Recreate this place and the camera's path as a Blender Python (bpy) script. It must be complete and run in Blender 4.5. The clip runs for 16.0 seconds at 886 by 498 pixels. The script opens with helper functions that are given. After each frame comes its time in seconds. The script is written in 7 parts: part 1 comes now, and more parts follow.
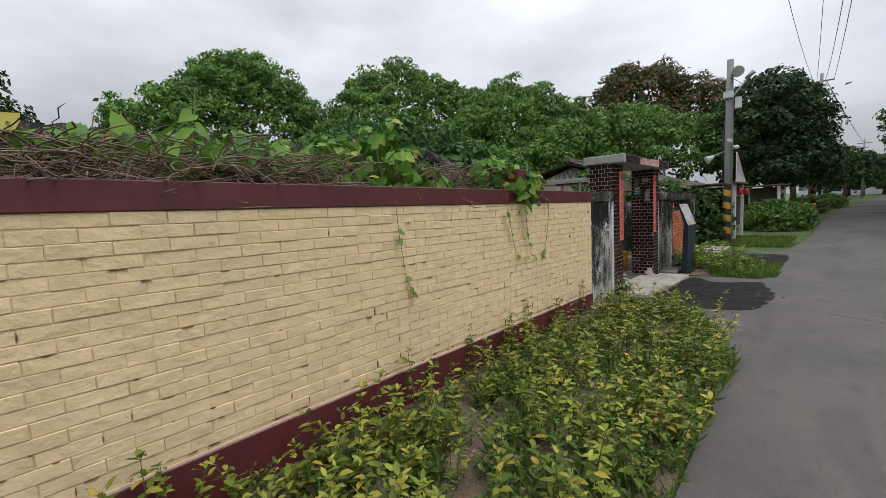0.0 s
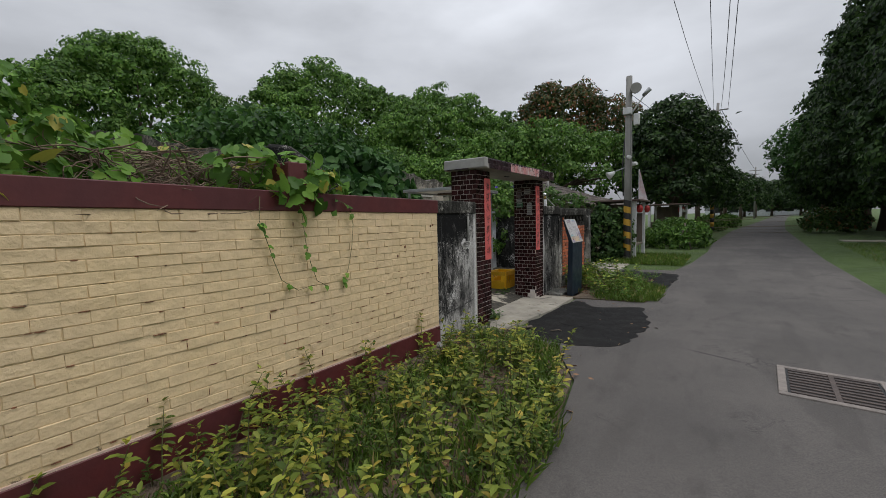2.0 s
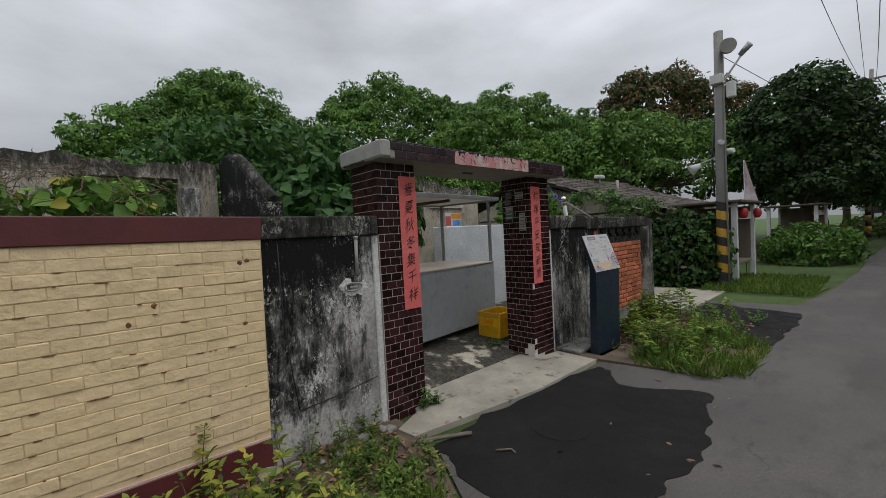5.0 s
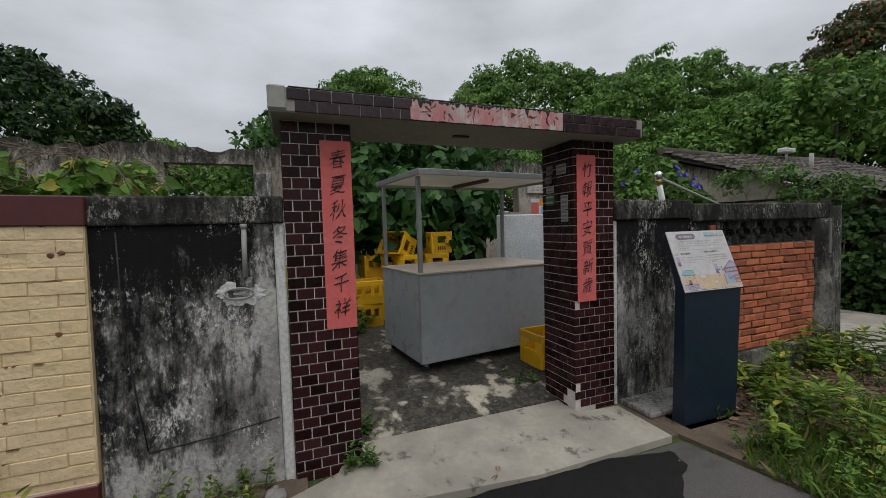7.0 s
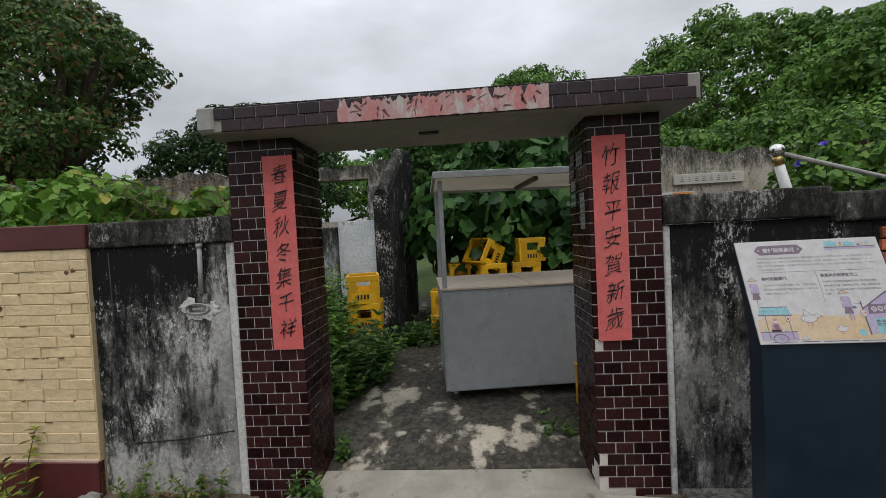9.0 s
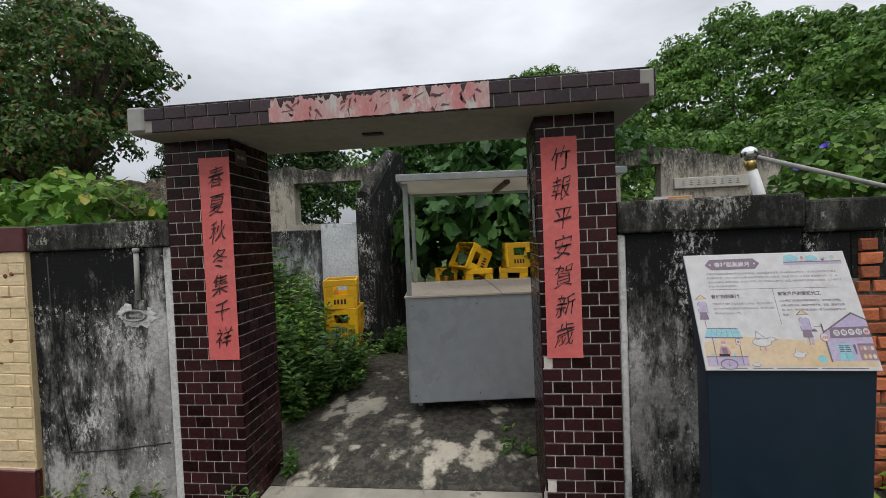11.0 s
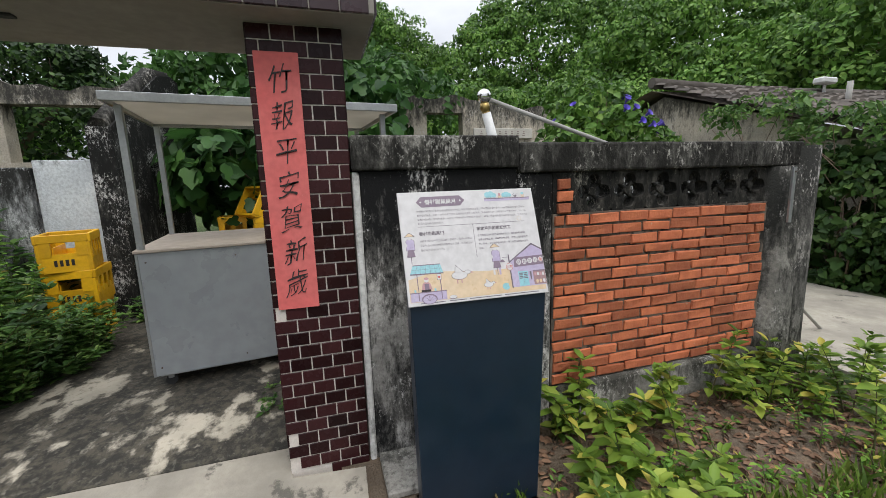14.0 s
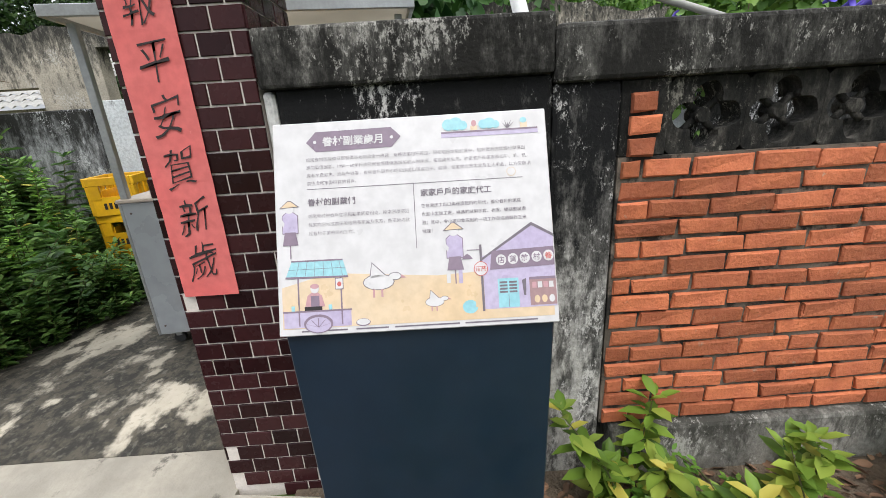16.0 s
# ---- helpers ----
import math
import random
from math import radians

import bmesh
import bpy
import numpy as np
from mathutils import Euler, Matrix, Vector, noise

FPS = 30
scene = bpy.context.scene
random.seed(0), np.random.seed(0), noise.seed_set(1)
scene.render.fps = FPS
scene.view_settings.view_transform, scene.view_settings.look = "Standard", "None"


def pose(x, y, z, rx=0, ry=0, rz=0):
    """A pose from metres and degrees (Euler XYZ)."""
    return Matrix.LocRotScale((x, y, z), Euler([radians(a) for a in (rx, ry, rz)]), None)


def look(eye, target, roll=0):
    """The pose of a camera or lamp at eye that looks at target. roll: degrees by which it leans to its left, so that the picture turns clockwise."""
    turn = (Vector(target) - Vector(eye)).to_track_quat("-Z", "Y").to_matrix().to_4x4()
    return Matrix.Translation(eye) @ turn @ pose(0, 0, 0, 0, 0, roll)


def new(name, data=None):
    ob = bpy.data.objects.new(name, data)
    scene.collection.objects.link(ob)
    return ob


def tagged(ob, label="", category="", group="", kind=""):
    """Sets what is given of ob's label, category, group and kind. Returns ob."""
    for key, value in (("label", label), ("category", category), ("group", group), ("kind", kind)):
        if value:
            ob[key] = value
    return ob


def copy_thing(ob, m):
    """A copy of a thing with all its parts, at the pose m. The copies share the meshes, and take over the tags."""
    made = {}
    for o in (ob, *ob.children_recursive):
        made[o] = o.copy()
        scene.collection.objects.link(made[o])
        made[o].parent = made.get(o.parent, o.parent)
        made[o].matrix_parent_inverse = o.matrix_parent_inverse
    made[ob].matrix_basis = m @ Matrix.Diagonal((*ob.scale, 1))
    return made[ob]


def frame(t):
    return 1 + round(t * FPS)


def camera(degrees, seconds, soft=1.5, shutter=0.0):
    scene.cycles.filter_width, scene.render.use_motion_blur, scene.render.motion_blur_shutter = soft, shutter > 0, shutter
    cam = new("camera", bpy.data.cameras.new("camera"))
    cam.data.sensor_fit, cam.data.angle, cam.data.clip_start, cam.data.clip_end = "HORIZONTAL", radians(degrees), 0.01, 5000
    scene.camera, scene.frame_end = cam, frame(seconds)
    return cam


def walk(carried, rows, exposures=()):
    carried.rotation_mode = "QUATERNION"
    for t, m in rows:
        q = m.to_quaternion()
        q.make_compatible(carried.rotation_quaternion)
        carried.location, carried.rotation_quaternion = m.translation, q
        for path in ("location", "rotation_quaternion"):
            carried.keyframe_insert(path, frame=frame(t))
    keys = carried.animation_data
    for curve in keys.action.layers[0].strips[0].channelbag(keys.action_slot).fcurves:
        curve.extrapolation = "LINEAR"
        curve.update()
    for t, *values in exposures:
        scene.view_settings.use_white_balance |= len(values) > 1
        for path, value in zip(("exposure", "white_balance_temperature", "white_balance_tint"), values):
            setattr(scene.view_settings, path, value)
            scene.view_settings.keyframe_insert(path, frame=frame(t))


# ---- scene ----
cam = camera(96.0, 16.0, 0.6)
# seconds, eye x, y, z, yaw, pitch, roll
ROWS = [
    (0.0, 0.533, -0.009, 1.589, 42.89, -5.55, 2.97),
    (0.5, 0.639, 0.422, 1.565, 39.90, -5.33, 2.40),
    (1.0, 0.679, 0.941, 1.545, 37.80, -5.14, 2.49),
    (1.5, 0.738, 1.441, 1.539, 35.37, -4.82, 1.99),
    (2.0, 0.868, 1.912, 1.527, 34.71, -4.30, 1.50),
    (2.5, 0.894, 2.433, 1.529, 33.96, -4.16, 1.31),
    (3.0, 0.925, 2.910, 1.541, 34.37, -4.59, 1.50),
    (5.5, 0.909, 5.322, 1.566, 52.75, -2.56, 1.98),
    (6.0, 0.818, 5.795, 1.520, 57.92, -3.73, 0.77),
    (6.5, 0.759, 6.259, 1.509, 63.17, -3.23, 1.33),
    (7.0, 0.664, 6.676, 1.533, 68.76, -2.98, 1.59),
    (7.5, 0.531, 7.068, 1.539, 76.22, -1.85, 2.36),
    (8.0, 0.503, 7.453, 1.542, 83.84, -1.73, 2.77),
    (10.5, 0.284, 8.477, 1.576, 98.32, -1.64, 2.65),
    (11.0, 0.266, 8.468, 1.573, 95.87, -1.53, 2.33),
    (11.5, 0.265, 8.451, 1.573, 94.97, -1.56, 1.96),
    (12.0, 0.271, 8.444, 1.574, 94.81, -1.54, 1.68),
    (12.5, 0.270, 8.415, 1.575, 93.11, -2.22, 1.54),
    (13.0, 0.207, 8.454, 1.546, 80.51, -4.24, 0.67),
    (13.5, 0.139, 8.714, 1.493, 72.92, -6.90, 1.31),
    (14.0, 0.106, 9.012, 1.500, 73.21, -9.67, 1.78),
    (14.5, -0.132, 9.231, 1.487, 74.82, -11.51, 0.32),
    (15.0, -0.351, 9.431, 1.457, 78.69, -14.58, 1.29),
    (15.5, -0.484, 9.603, 1.453, 86.25, -16.28, 1.45),
    (16.0, -0.578, 9.648, 1.448, 88.11, -18.01, 3.38),
]
EXPOSURES = [(0.0, -0.24), (0.6, -0.48), (1.5, -0.64), (3.0, -0.70), (5.5, -0.74), (7.0, -0.70), (8.2, -0.60), (10.5, -0.32), (12.5, -0.28), (13.5, -0.07), (14.5, 0.24), (16.0, 0.50)]
walk(cam, [(t, pose(x, y, z, 90 + pitch, roll, yaw)) for t, x, y, z, yaw, pitch, roll in ROWS], EXPOSURES)

# ---- world and light: a bright overcast day ----
SKY_TOP, SUN_POWER, SUN_ELEVATION, SUN_TURN = 2.08, 1.5, 62.0, 75.0


def make_world():
    w = bpy.data.worlds.new("overcast_sky")
    scene.world = w
    w.use_nodes = True
    nt = w.node_tree
    nt.nodes.clear()
    out = nt.nodes.new("ShaderNodeOutputWorld")
    bg = nt.nodes.new("ShaderNodeBackground")
    sky = nt.nodes.new("ShaderNodeTexSky")
    sky.sky_type, sky.sun_disc = "NISHITA", False
    sky.sun_elevation, sky.sun_rotation = radians(SUN_ELEVATION), radians(SUN_TURN)
    tc = nt.nodes.new("ShaderNodeTexCoord")
    sep = nt.nodes.new("ShaderNodeSeparateXYZ")
    nt.links.new(tc.outputs["Generated"], sep.inputs[0])
    # cloud cover grows brighter towards the zenith
    grad = nt.nodes.new("ShaderNodeMapRange")
    grad.inputs["From Min"].default_value, grad.inputs["From Max"].default_value = 0.0, 1.0
    grad.inputs["To Min"].default_value, grad.inputs["To Max"].default_value = 0.222, 1.0
    nt.links.new(sep.outputs["Z"], grad.inputs["Value"])
    stretch = nt.nodes.new("ShaderNodeMapping")
    stretch.inputs["Scale"].default_value = (1.0, 1.0, 2.6)
    nt.links.new(tc.outputs["Generated"], stretch.inputs["Vector"])
    cloud = nt.nodes.new("ShaderNodeTexNoise")
    cloud.inputs["Scale"].default_value, cloud.inputs["Detail"].default_value = 1.7, 6.0
    nt.links.new(stretch.outputs[0], cloud.inputs["Vector"])
    mod = nt.nodes.new("ShaderNodeMapRange")
    mod.inputs["From Min"].default_value, mod.inputs["From Max"].default_value = 0.3, 0.7
    mod.inputs["To Min"].default_value, mod.inputs["To Max"].default_value = 0.64, 1.30
    nt.links.new(cloud.outputs["Fac"], mod.inputs["Value"])
    mul = nt.nodes.new("ShaderNodeMath")
    mul.operation = "MULTIPLY"
    nt.links.new(grad.outputs[0], mul.inputs[0])
    nt.links.new(mod.outputs[0], mul.inputs[1])
    mul2 = nt.nodes.new("ShaderNodeMath")
    mul2.operation = "MULTIPLY"
    mul2.inputs[1].default_value = SKY_TOP
    nt.links.new(mul.outputs[0], mul2.inputs[0])
    grey = nt.nodes.new("ShaderNodeVectorMath")
    grey.operation = "SCALE"
    grey.inputs[0].default_value = (0.945, 0.98, 1.055)
    nt.links.new(mul2.outputs[0], grey.inputs["Scale"])
    dim = nt.nodes.new("ShaderNodeVectorMath")
    dim.operation = "SCALE"
    dim.inputs["Scale"].default_value = 0.1
    nt.links.new(sky.outputs[0], dim.inputs[0])
    mix = nt.nodes.new("ShaderNodeMix")
    mix.data_type = "RGBA"
    mix.inputs["Factor"].default_value = 0.93
    nt.links.new(dim.outputs[0], mix.inputs[6])
    nt.links.new(grey.outputs[0], mix.inputs[7])
    nt.links.new(mix.outputs[2], bg.inputs["Color"])
    bg.inputs["Strength"].default_value = 1.0
    nt.links.new(bg.outputs[0], out.inputs[0])
    sun = bpy.data.lights.new("sun", "SUN")
    sun.energy, sun.angle, sun.color = SUN_POWER, radians(25), (1.0, 0.97, 0.92)
    ob = new("sun", sun)
    a, e = radians(90 - SUN_TURN), radians(SUN_ELEVATION)
    d = Vector((math.cos(a) * math.cos(e), math.sin(a) * math.cos(e), math.sin(e)))
    ob.matrix_world = look(d * 60, (0, 0, 0))


make_world()


# ---- materials ----
def nodes_of(name):
    m = bpy.data.materials.new(name)
    m.use_nodes = True
    nt = m.node_tree
    return m, nt, nt.nodes["Principled BSDF"], nt.nodes["Material Output"]


def noise_node(nt, scale, detail=4.0, stretch=(1, 1, 1), rough=0.55):
    geo = nt.nodes.new("ShaderNodeNewGeometry")
    mp = nt.nodes.new("ShaderNodeMapping")
    mp.inputs["Scale"].default_value = stretch
    nt.links.new(geo.outputs["Position"], mp.inputs["Vector"])
    n = nt.nodes.new("ShaderNodeTexNoise")
    n.inputs["Scale"].default_value, n.inputs["Detail"].default_value, n.inputs["Roughness"].default_value = scale, detail, rough
    nt.links.new(mp.outputs[0], n.inputs["Vector"])
    return n.outputs["Fac"]


def ramp(nt, fac, lo, hi, to_lo=0.0, to_hi=1.0):
    r = nt.nodes.new("ShaderNodeMapRange")
    r.interpolation_type = "SMOOTHSTEP"
    for k, v in (("From Min", lo), ("From Max", hi), ("To Min", to_lo), ("To Max", to_hi)):
        r.inputs[k].default_value = v
    nt.links.new(fac, r.inputs["Value"])
    return r.outputs[0]


def maths(nt, op, a, b):
    n = nt.nodes.new("ShaderNodeMath")
    n.operation = op
    for i, v in enumerate((a, b)):
        if isinstance(v, (int, float)):
            n.inputs[i].default_value = v
        else:
            nt.links.new(v, n.inputs[i])
    return n.outputs[0]


def blend(nt, fac, a, b, kind="MIX"):
    n = nt.nodes.new("ShaderNodeMix")
    n.data_type, n.blend_type = "RGBA", kind
    for i, v in ((0, fac), (6, a), (7, b)):
        if isinstance(v, (int, float)):
            n.inputs[i].default_value = v
        elif isinstance(v, tuple):
            n.inputs[i].default_value = (*v, 1)
        else:
            nt.links.new(v, n.inputs[i])
    return n.outputs[2]


def add_bump(nt, bsdf, height, strength, distance):
    b = nt.nodes.new("ShaderNodeBump")
    b.inputs["Strength"].default_value, b.inputs["Distance"].default_value = strength, distance
    nt.links.new(height, b.inputs["Height"])
    nt.links.new(b.outputs[0], bsdf.inputs["Normal"])


def vary(nt, col, source, lo, hi):
    """Lightness that differs from piece to piece."""
    if source == "object":
        r = nt.nodes.new("ShaderNodeObjectInfo").outputs["Random"]
    else:
        r = nt.nodes.new("ShaderNodeNewGeometry").outputs["Random Per Island"]
    h = nt.nodes.new("ShaderNodeHueSaturation")
    nt.links.new(ramp(nt, r, 0, 1, lo, hi), h.inputs["Value"])
    nt.links.new(col, h.inputs["Color"])
    return h.outputs[0]


def mat(name, c1, c2, scale=3.0, rough=0.7, bump=0.3, bscale=60.0, metal=0.0, spread="", c3=None, c3_from=0.6, stretch=(1, 1, 1), dist=0.004, spread_range=(0.75, 1.2), coat=0.0, spec=0.5):
    """A two-tone surface with grain, fine relief and, with c3, blotches of a third colour."""
    m, nt, b, _ = nodes_of(name)
    col = blend(nt, ramp(nt, noise_node(nt, scale, 5, stretch), 0.3, 0.7), c1, c2)
    col = blend(nt, ramp(nt, noise_node(nt, scale * 9, 3, stretch), 0.25, 0.75, 0, 0.35), col, tuple(x * 0.6 for x in c1))
    if c3:
        col = blend(nt, ramp(nt, noise_node(nt, scale * 1.7, 8, stretch, 0.7), c3_from, c3_from + 0.09), col, c3)
    if spread:
        col = vary(nt, col, spread, *spread_range)
    nt.links.new(col, b.inputs["Base Color"])
    b.inputs["Metallic"].default_value, b.inputs["Specular IOR Level"].default_value = metal, spec
    if coat:
        b.inputs["Coat Weight"].default_value, b.inputs["Coat Roughness"].default_value = coat, 0.12
    nt.links.new(ramp(nt, noise_node(nt, scale * 4, 4), 0.3, 0.7, rough - 0.08, min(1, rough + 0.1)), b.inputs["Roughness"])
    if bump:
        add_bump(nt, b, noise_node(nt, bscale, 4), bump, dist)
    return m


def leaf_mat(name, dark, mid, light, spot=None, spot_from=0.93, rough=0.45, patch=0.35, through_light=0.3):
    m, nt, b, out = nodes_of(name)
    dark = tuple(c * 0.7 for c in dark)
    r = nt.nodes.new("ShaderNodeNewGeometry").outputs["Random Per Island"]
    col = blend(nt, ramp(nt, r, 0.0, 0.55), dark, mid)
    col = blend(nt, ramp(nt, r, 0.55, 1.0), col, light)
    col = blend(nt, ramp(nt, noise_node(nt, patch, 3), 0.35, 0.65, 0.0, 0.6), col, dark)
    if spot:
        col = blend(nt, ramp(nt, maths(nt, "FRACT", maths(nt, "MULTIPLY", r, 17.3), 0), spot_from, spot_from + 0.02), col, spot)
    nt.links.new(col, b.inputs["Base Color"])
    b.inputs["Roughness"].default_value = rough
    b.inputs["Specular IOR Level"].default_value = 0.22
    tr = nt.nodes.new("ShaderNodeBsdfTranslucent")
    nt.links.new(col, tr.inputs["Color"])
    ms = nt.nodes.new("ShaderNodeMixShader")
    ms.inputs[0].default_value = through_light
    nt.links.new(b.outputs[0], ms.inputs[1])
    nt.links.new(tr.outputs[0], ms.inputs[2])
    nt.links.new(ms.outputs[0], out.inputs["Surface"])
    return m


def mouldy_mat(name, pale, grey, black, cover=0.5, top=1.7, reach=0.6, white=None, bare=None):
    """Old cement render: black mould that ran down in streaks, pale worn spots, fine cracks."""
    m, nt, b, _ = nodes_of(name)
    base = blend(nt, ramp(nt, noise_node(nt, 2.3, 6), 0.35, 0.65), pale, grey)
    base = blend(nt, ramp(nt, noise_node(nt, 40, 4), 0.35, 0.7, 0, 0.5), base, tuple(x * 0.55 for x in grey))
    geo = nt.nodes.new("ShaderNodeNewGeometry")
    sep = nt.nodes.new("ShaderNodeSeparateXYZ")
    nt.links.new(geo.outputs["Position"], sep.inputs[0])
    run = ramp(nt, sep.outputs["Z"], top - reach, top, 0.0, 0.13)
    streak = maths(nt, "ADD", maths(nt, "ADD", maths(nt, "MULTIPLY", noise_node(nt, 26, 9, (1, 1, 0.5), 0.8), 0.36), maths(nt, "MULTIPLY", noise_node(nt, 9, 8, (1, 1, 0.28), 0.72), 0.40)), maths(nt, "MULTIPLY", noise_node(nt, 2.1, 6, (1, 1, 0.6), 0.65), 0.24))
    if bare:
        # the side by the gate lost its mould, the far side and the foot differ
        run = maths(nt, "ADD", run, ramp(nt, sep.outputs["Y"], bare[0], bare[0] + 0.3, 0.03, 0.0))
        run = maths(nt, "ADD", run, ramp(nt, sep.outputs["Y"], bare[1] - 0.12, bare[1], 0.0, -0.10))
        run = maths(nt, "ADD", run, ramp(nt, sep.outputs["Z"], 0.20, 0.38, -0.07, 0.0))
    grime = maths(nt, "ADD", streak, run)
    col = blend(nt, ramp(nt, grime, 0.95 - cover, 1.03 - cover), base, tuple(0.35 * g + 0.65 * k for g, k in zip(grey, black)))
    col = blend(nt, ramp(nt, grime, 1.01 - cover, 1.09 - cover), col, black)
    speck = ramp(nt, maths(nt, "ADD", maths(nt, "MULTIPLY", noise_node(nt, 45, 9, (1, 1, 0.6), 0.85), 0.62), maths(nt, "MULTIPLY", noise_node(nt, 3.2, 5), 0.38)), 0.545, 0.60)
    col = blend(nt, speck, col, white or pale)
    nt.links.new(col, b.inputs["Base Color"])
    b.inputs["Roughness"].default_value, b.inputs["Specular IOR Level"].default_value = 0.92, 0.15
    add_bump(nt, b, maths(nt, "ADD", noise_node(nt, 60, 8), streak), 0.8, 0.008)
    return m


M = {}
M["yellow"] = mat("cream_yellow_paint", (0.79, 0.60, 0.345), (0.75, 0.575, 0.36), 1.3, 0.7, 0.9, 24, dist=0.012, spread="island", spread_range=(0.96, 1.03), c3=(0.64, 0.52, 0.36), c3_from=0.70)
M["yellow_joint"] = mat("cream_painted_mortar", (0.74, 0.57, 0.34), (0.62, 0.48, 0.28), 6, 0.85, 0.6, 60, c3=(0.10, 0.07, 0.045), c3_from=0.58)
M["brick_bare"] = mat("bare_brick_chip", (0.30, 0.12, 0.06), (0.10, 0.05, 0.03), 20, 0.9)
M["maroon"] = mat("maroon_paint", (0.115, 0.022, 0.022), (0.085, 0.018, 0.02), 2.5, 0.55, 0.25, 50, c3=(0.17, 0.055, 0.05), c3_from=0.68)
M["pinkline"] = mat("faded_pink_paint", (0.62, 0.42, 0.36), (0.66, 0.55, 0.42), 12, 0.8)
M["mould"] = mouldy_mat("mouldy_cement_render", (0.52, 0.50, 0.465), (0.25, 0.24, 0.22), (0.013, 0.013, 0.013), 0.50, 1.72, 1.0, (0.60, 0.58, 0.55))
M["mould_left"] = mouldy_mat("mouldy_cement_render_by_gate", (0.54, 0.52, 0.49), (0.25, 0.24, 0.225), (0.012, 0.012, 0.012), 0.512, 1.72, 0.9, (0.66, 0.64, 0.61), (5.67, 6.56))
M["mould_dark"] = mouldy_mat("black_mouldy_coping", (0.30, 0.285, 0.255), (0.13, 0.125, 0.112), (0.019, 0.018, 0.016), 0.555, 3.2, 0.5, (0.38, 0.365, 0.33))
M["mould_black"] = mouldy_mat("black_mossy_block", (0.13, 0.12, 0.105), (0.06, 0.056, 0.048), (0.012, 0.012, 0.011), 0.54, 3.2, 0.5, (0.24, 0.225, 0.19))
M["footing"] = mouldy_mat("stained_grey_footing", (0.36, 0.345, 0.31), (0.24, 0.23, 0.205), (0.06, 0.058, 0.05), 0.44, 0.3, 0.3, (0.44, 0.425, 0.39))
M["mould_col"] = mouldy_mat("grey_mossy_column", (0.34, 0.325, 0.285), (0.17, 0.162, 0.145), (0.026, 0.026, 0.023), 0.50, 1.75, 1.0, (0.42, 0.40, 0.37))
M["yardwall"] = mouldy_mat("mottled_grey_yard_wall", (0.52, 0.53, 0.53), (0.34, 0.35, 0.35), (0.03, 0.03, 0.028), 0.50, 1.9, 0.6, (0.58, 0.59, 0.59))
M["ruin"] = mouldy_mat("weathered_ruin_wall", (0.52, 0.46, 0.37), (0.36, 0.33, 0.27), (0.045, 0.043, 0.038), 0.44, 3.1, 0.9, (0.50, 0.47, 0.42))
M["ruin_dark"] = mouldy_mat("moss_blackened_wall", (0.34, 0.33, 0.31), (0.10, 0.10, 0.09), (0.015, 0.015, 0.014), 0.56, 3.0, 1.6, (0.55, 0.54, 0.52))
M["whitewash"] = mouldy_mat("peeling_whitewash", (0.66, 0.69, 0.70), (0.56, 0.59, 0.61), (0.07, 0.07, 0.065), 0.40, 1.95, 0.3, (0.70, 0.72, 0.72))
M["white_edge"] = mouldy_mat("old_white_plaster", (0.72, 0.71, 0.68), (0.60, 0.59, 0.56), (0.08, 0.08, 0.075), 0.42, 1.7, 0.3, (0.78, 0.77, 0.74))
M["tile"] = mat("brown_glazed_tile", (0.036, 0.0115, 0.012), (0.026, 0.009, 0.010), 5, 0.24, 0.10, 14, spread="object", spread_range=(0.5, 1.5), dist=0.003, spec=0.15)
M["tile_rest"] = mat("brown_glazed_tile_rest", (0.036, 0.0115, 0.012), (0.026, 0.009, 0.010), 5, 0.24, 0.10, 14, spread="island", spread_range=(0.5, 1.5), dist=0.003, spec=0.15)
M["tile_lintel"] = mat("grey_purple_glazed_tile", (0.050, 0.028, 0.032), (0.030, 0.018, 0.022), 4, 0.28, 0.12, 30, spread="object", spread_range=(0.7, 1.3), c3=(0.02, 0.017, 0.016), c3_from=0.62, spec=0.35)
M["grout"] = mat("pale_grout", (0.72, 0.66, 0.60), (0.62, 0.56, 0.50), 14, 0.9, c3=(0.30, 0.25, 0.21), c3_from=0.70)
M["cement"] = mat("grey_cement", (0.42, 0.41, 0.38), (0.32, 0.31, 0.29), 4, 0.9, 0.5, 70, c3=(0.14, 0.14, 0.12), c3_from=0.68)
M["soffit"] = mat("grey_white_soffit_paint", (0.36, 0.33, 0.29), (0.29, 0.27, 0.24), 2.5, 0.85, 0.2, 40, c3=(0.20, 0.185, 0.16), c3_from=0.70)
M["apron"] = mat("pale_concrete_apron", (0.44, 0.40, 0.33), (0.29, 0.265, 0.22), 2.6, 0.88, 0.8, 70, c3=(0.13, 0.12, 0.10), c3_from=0.57)
M["asphalt_wet"] = mat("damp_dark_asphalt", (0.011, 0.011, 0.011), (0.019, 0.018, 0.017), 1.4, 0.75, 0.9, 150, c3=(0.045, 0.041, 0.037), c3_from=0.66, dist=0.005, spec=0.16)
M["soil"] = mat("leafy_brown_soil", (0.17, 0.125, 0.085), (0.11, 0.085, 0.06), 5, 0.95, 0.9, 60, c3=(0.24, 0.17, 0.11), c3_from=0.60, dist=0.02)


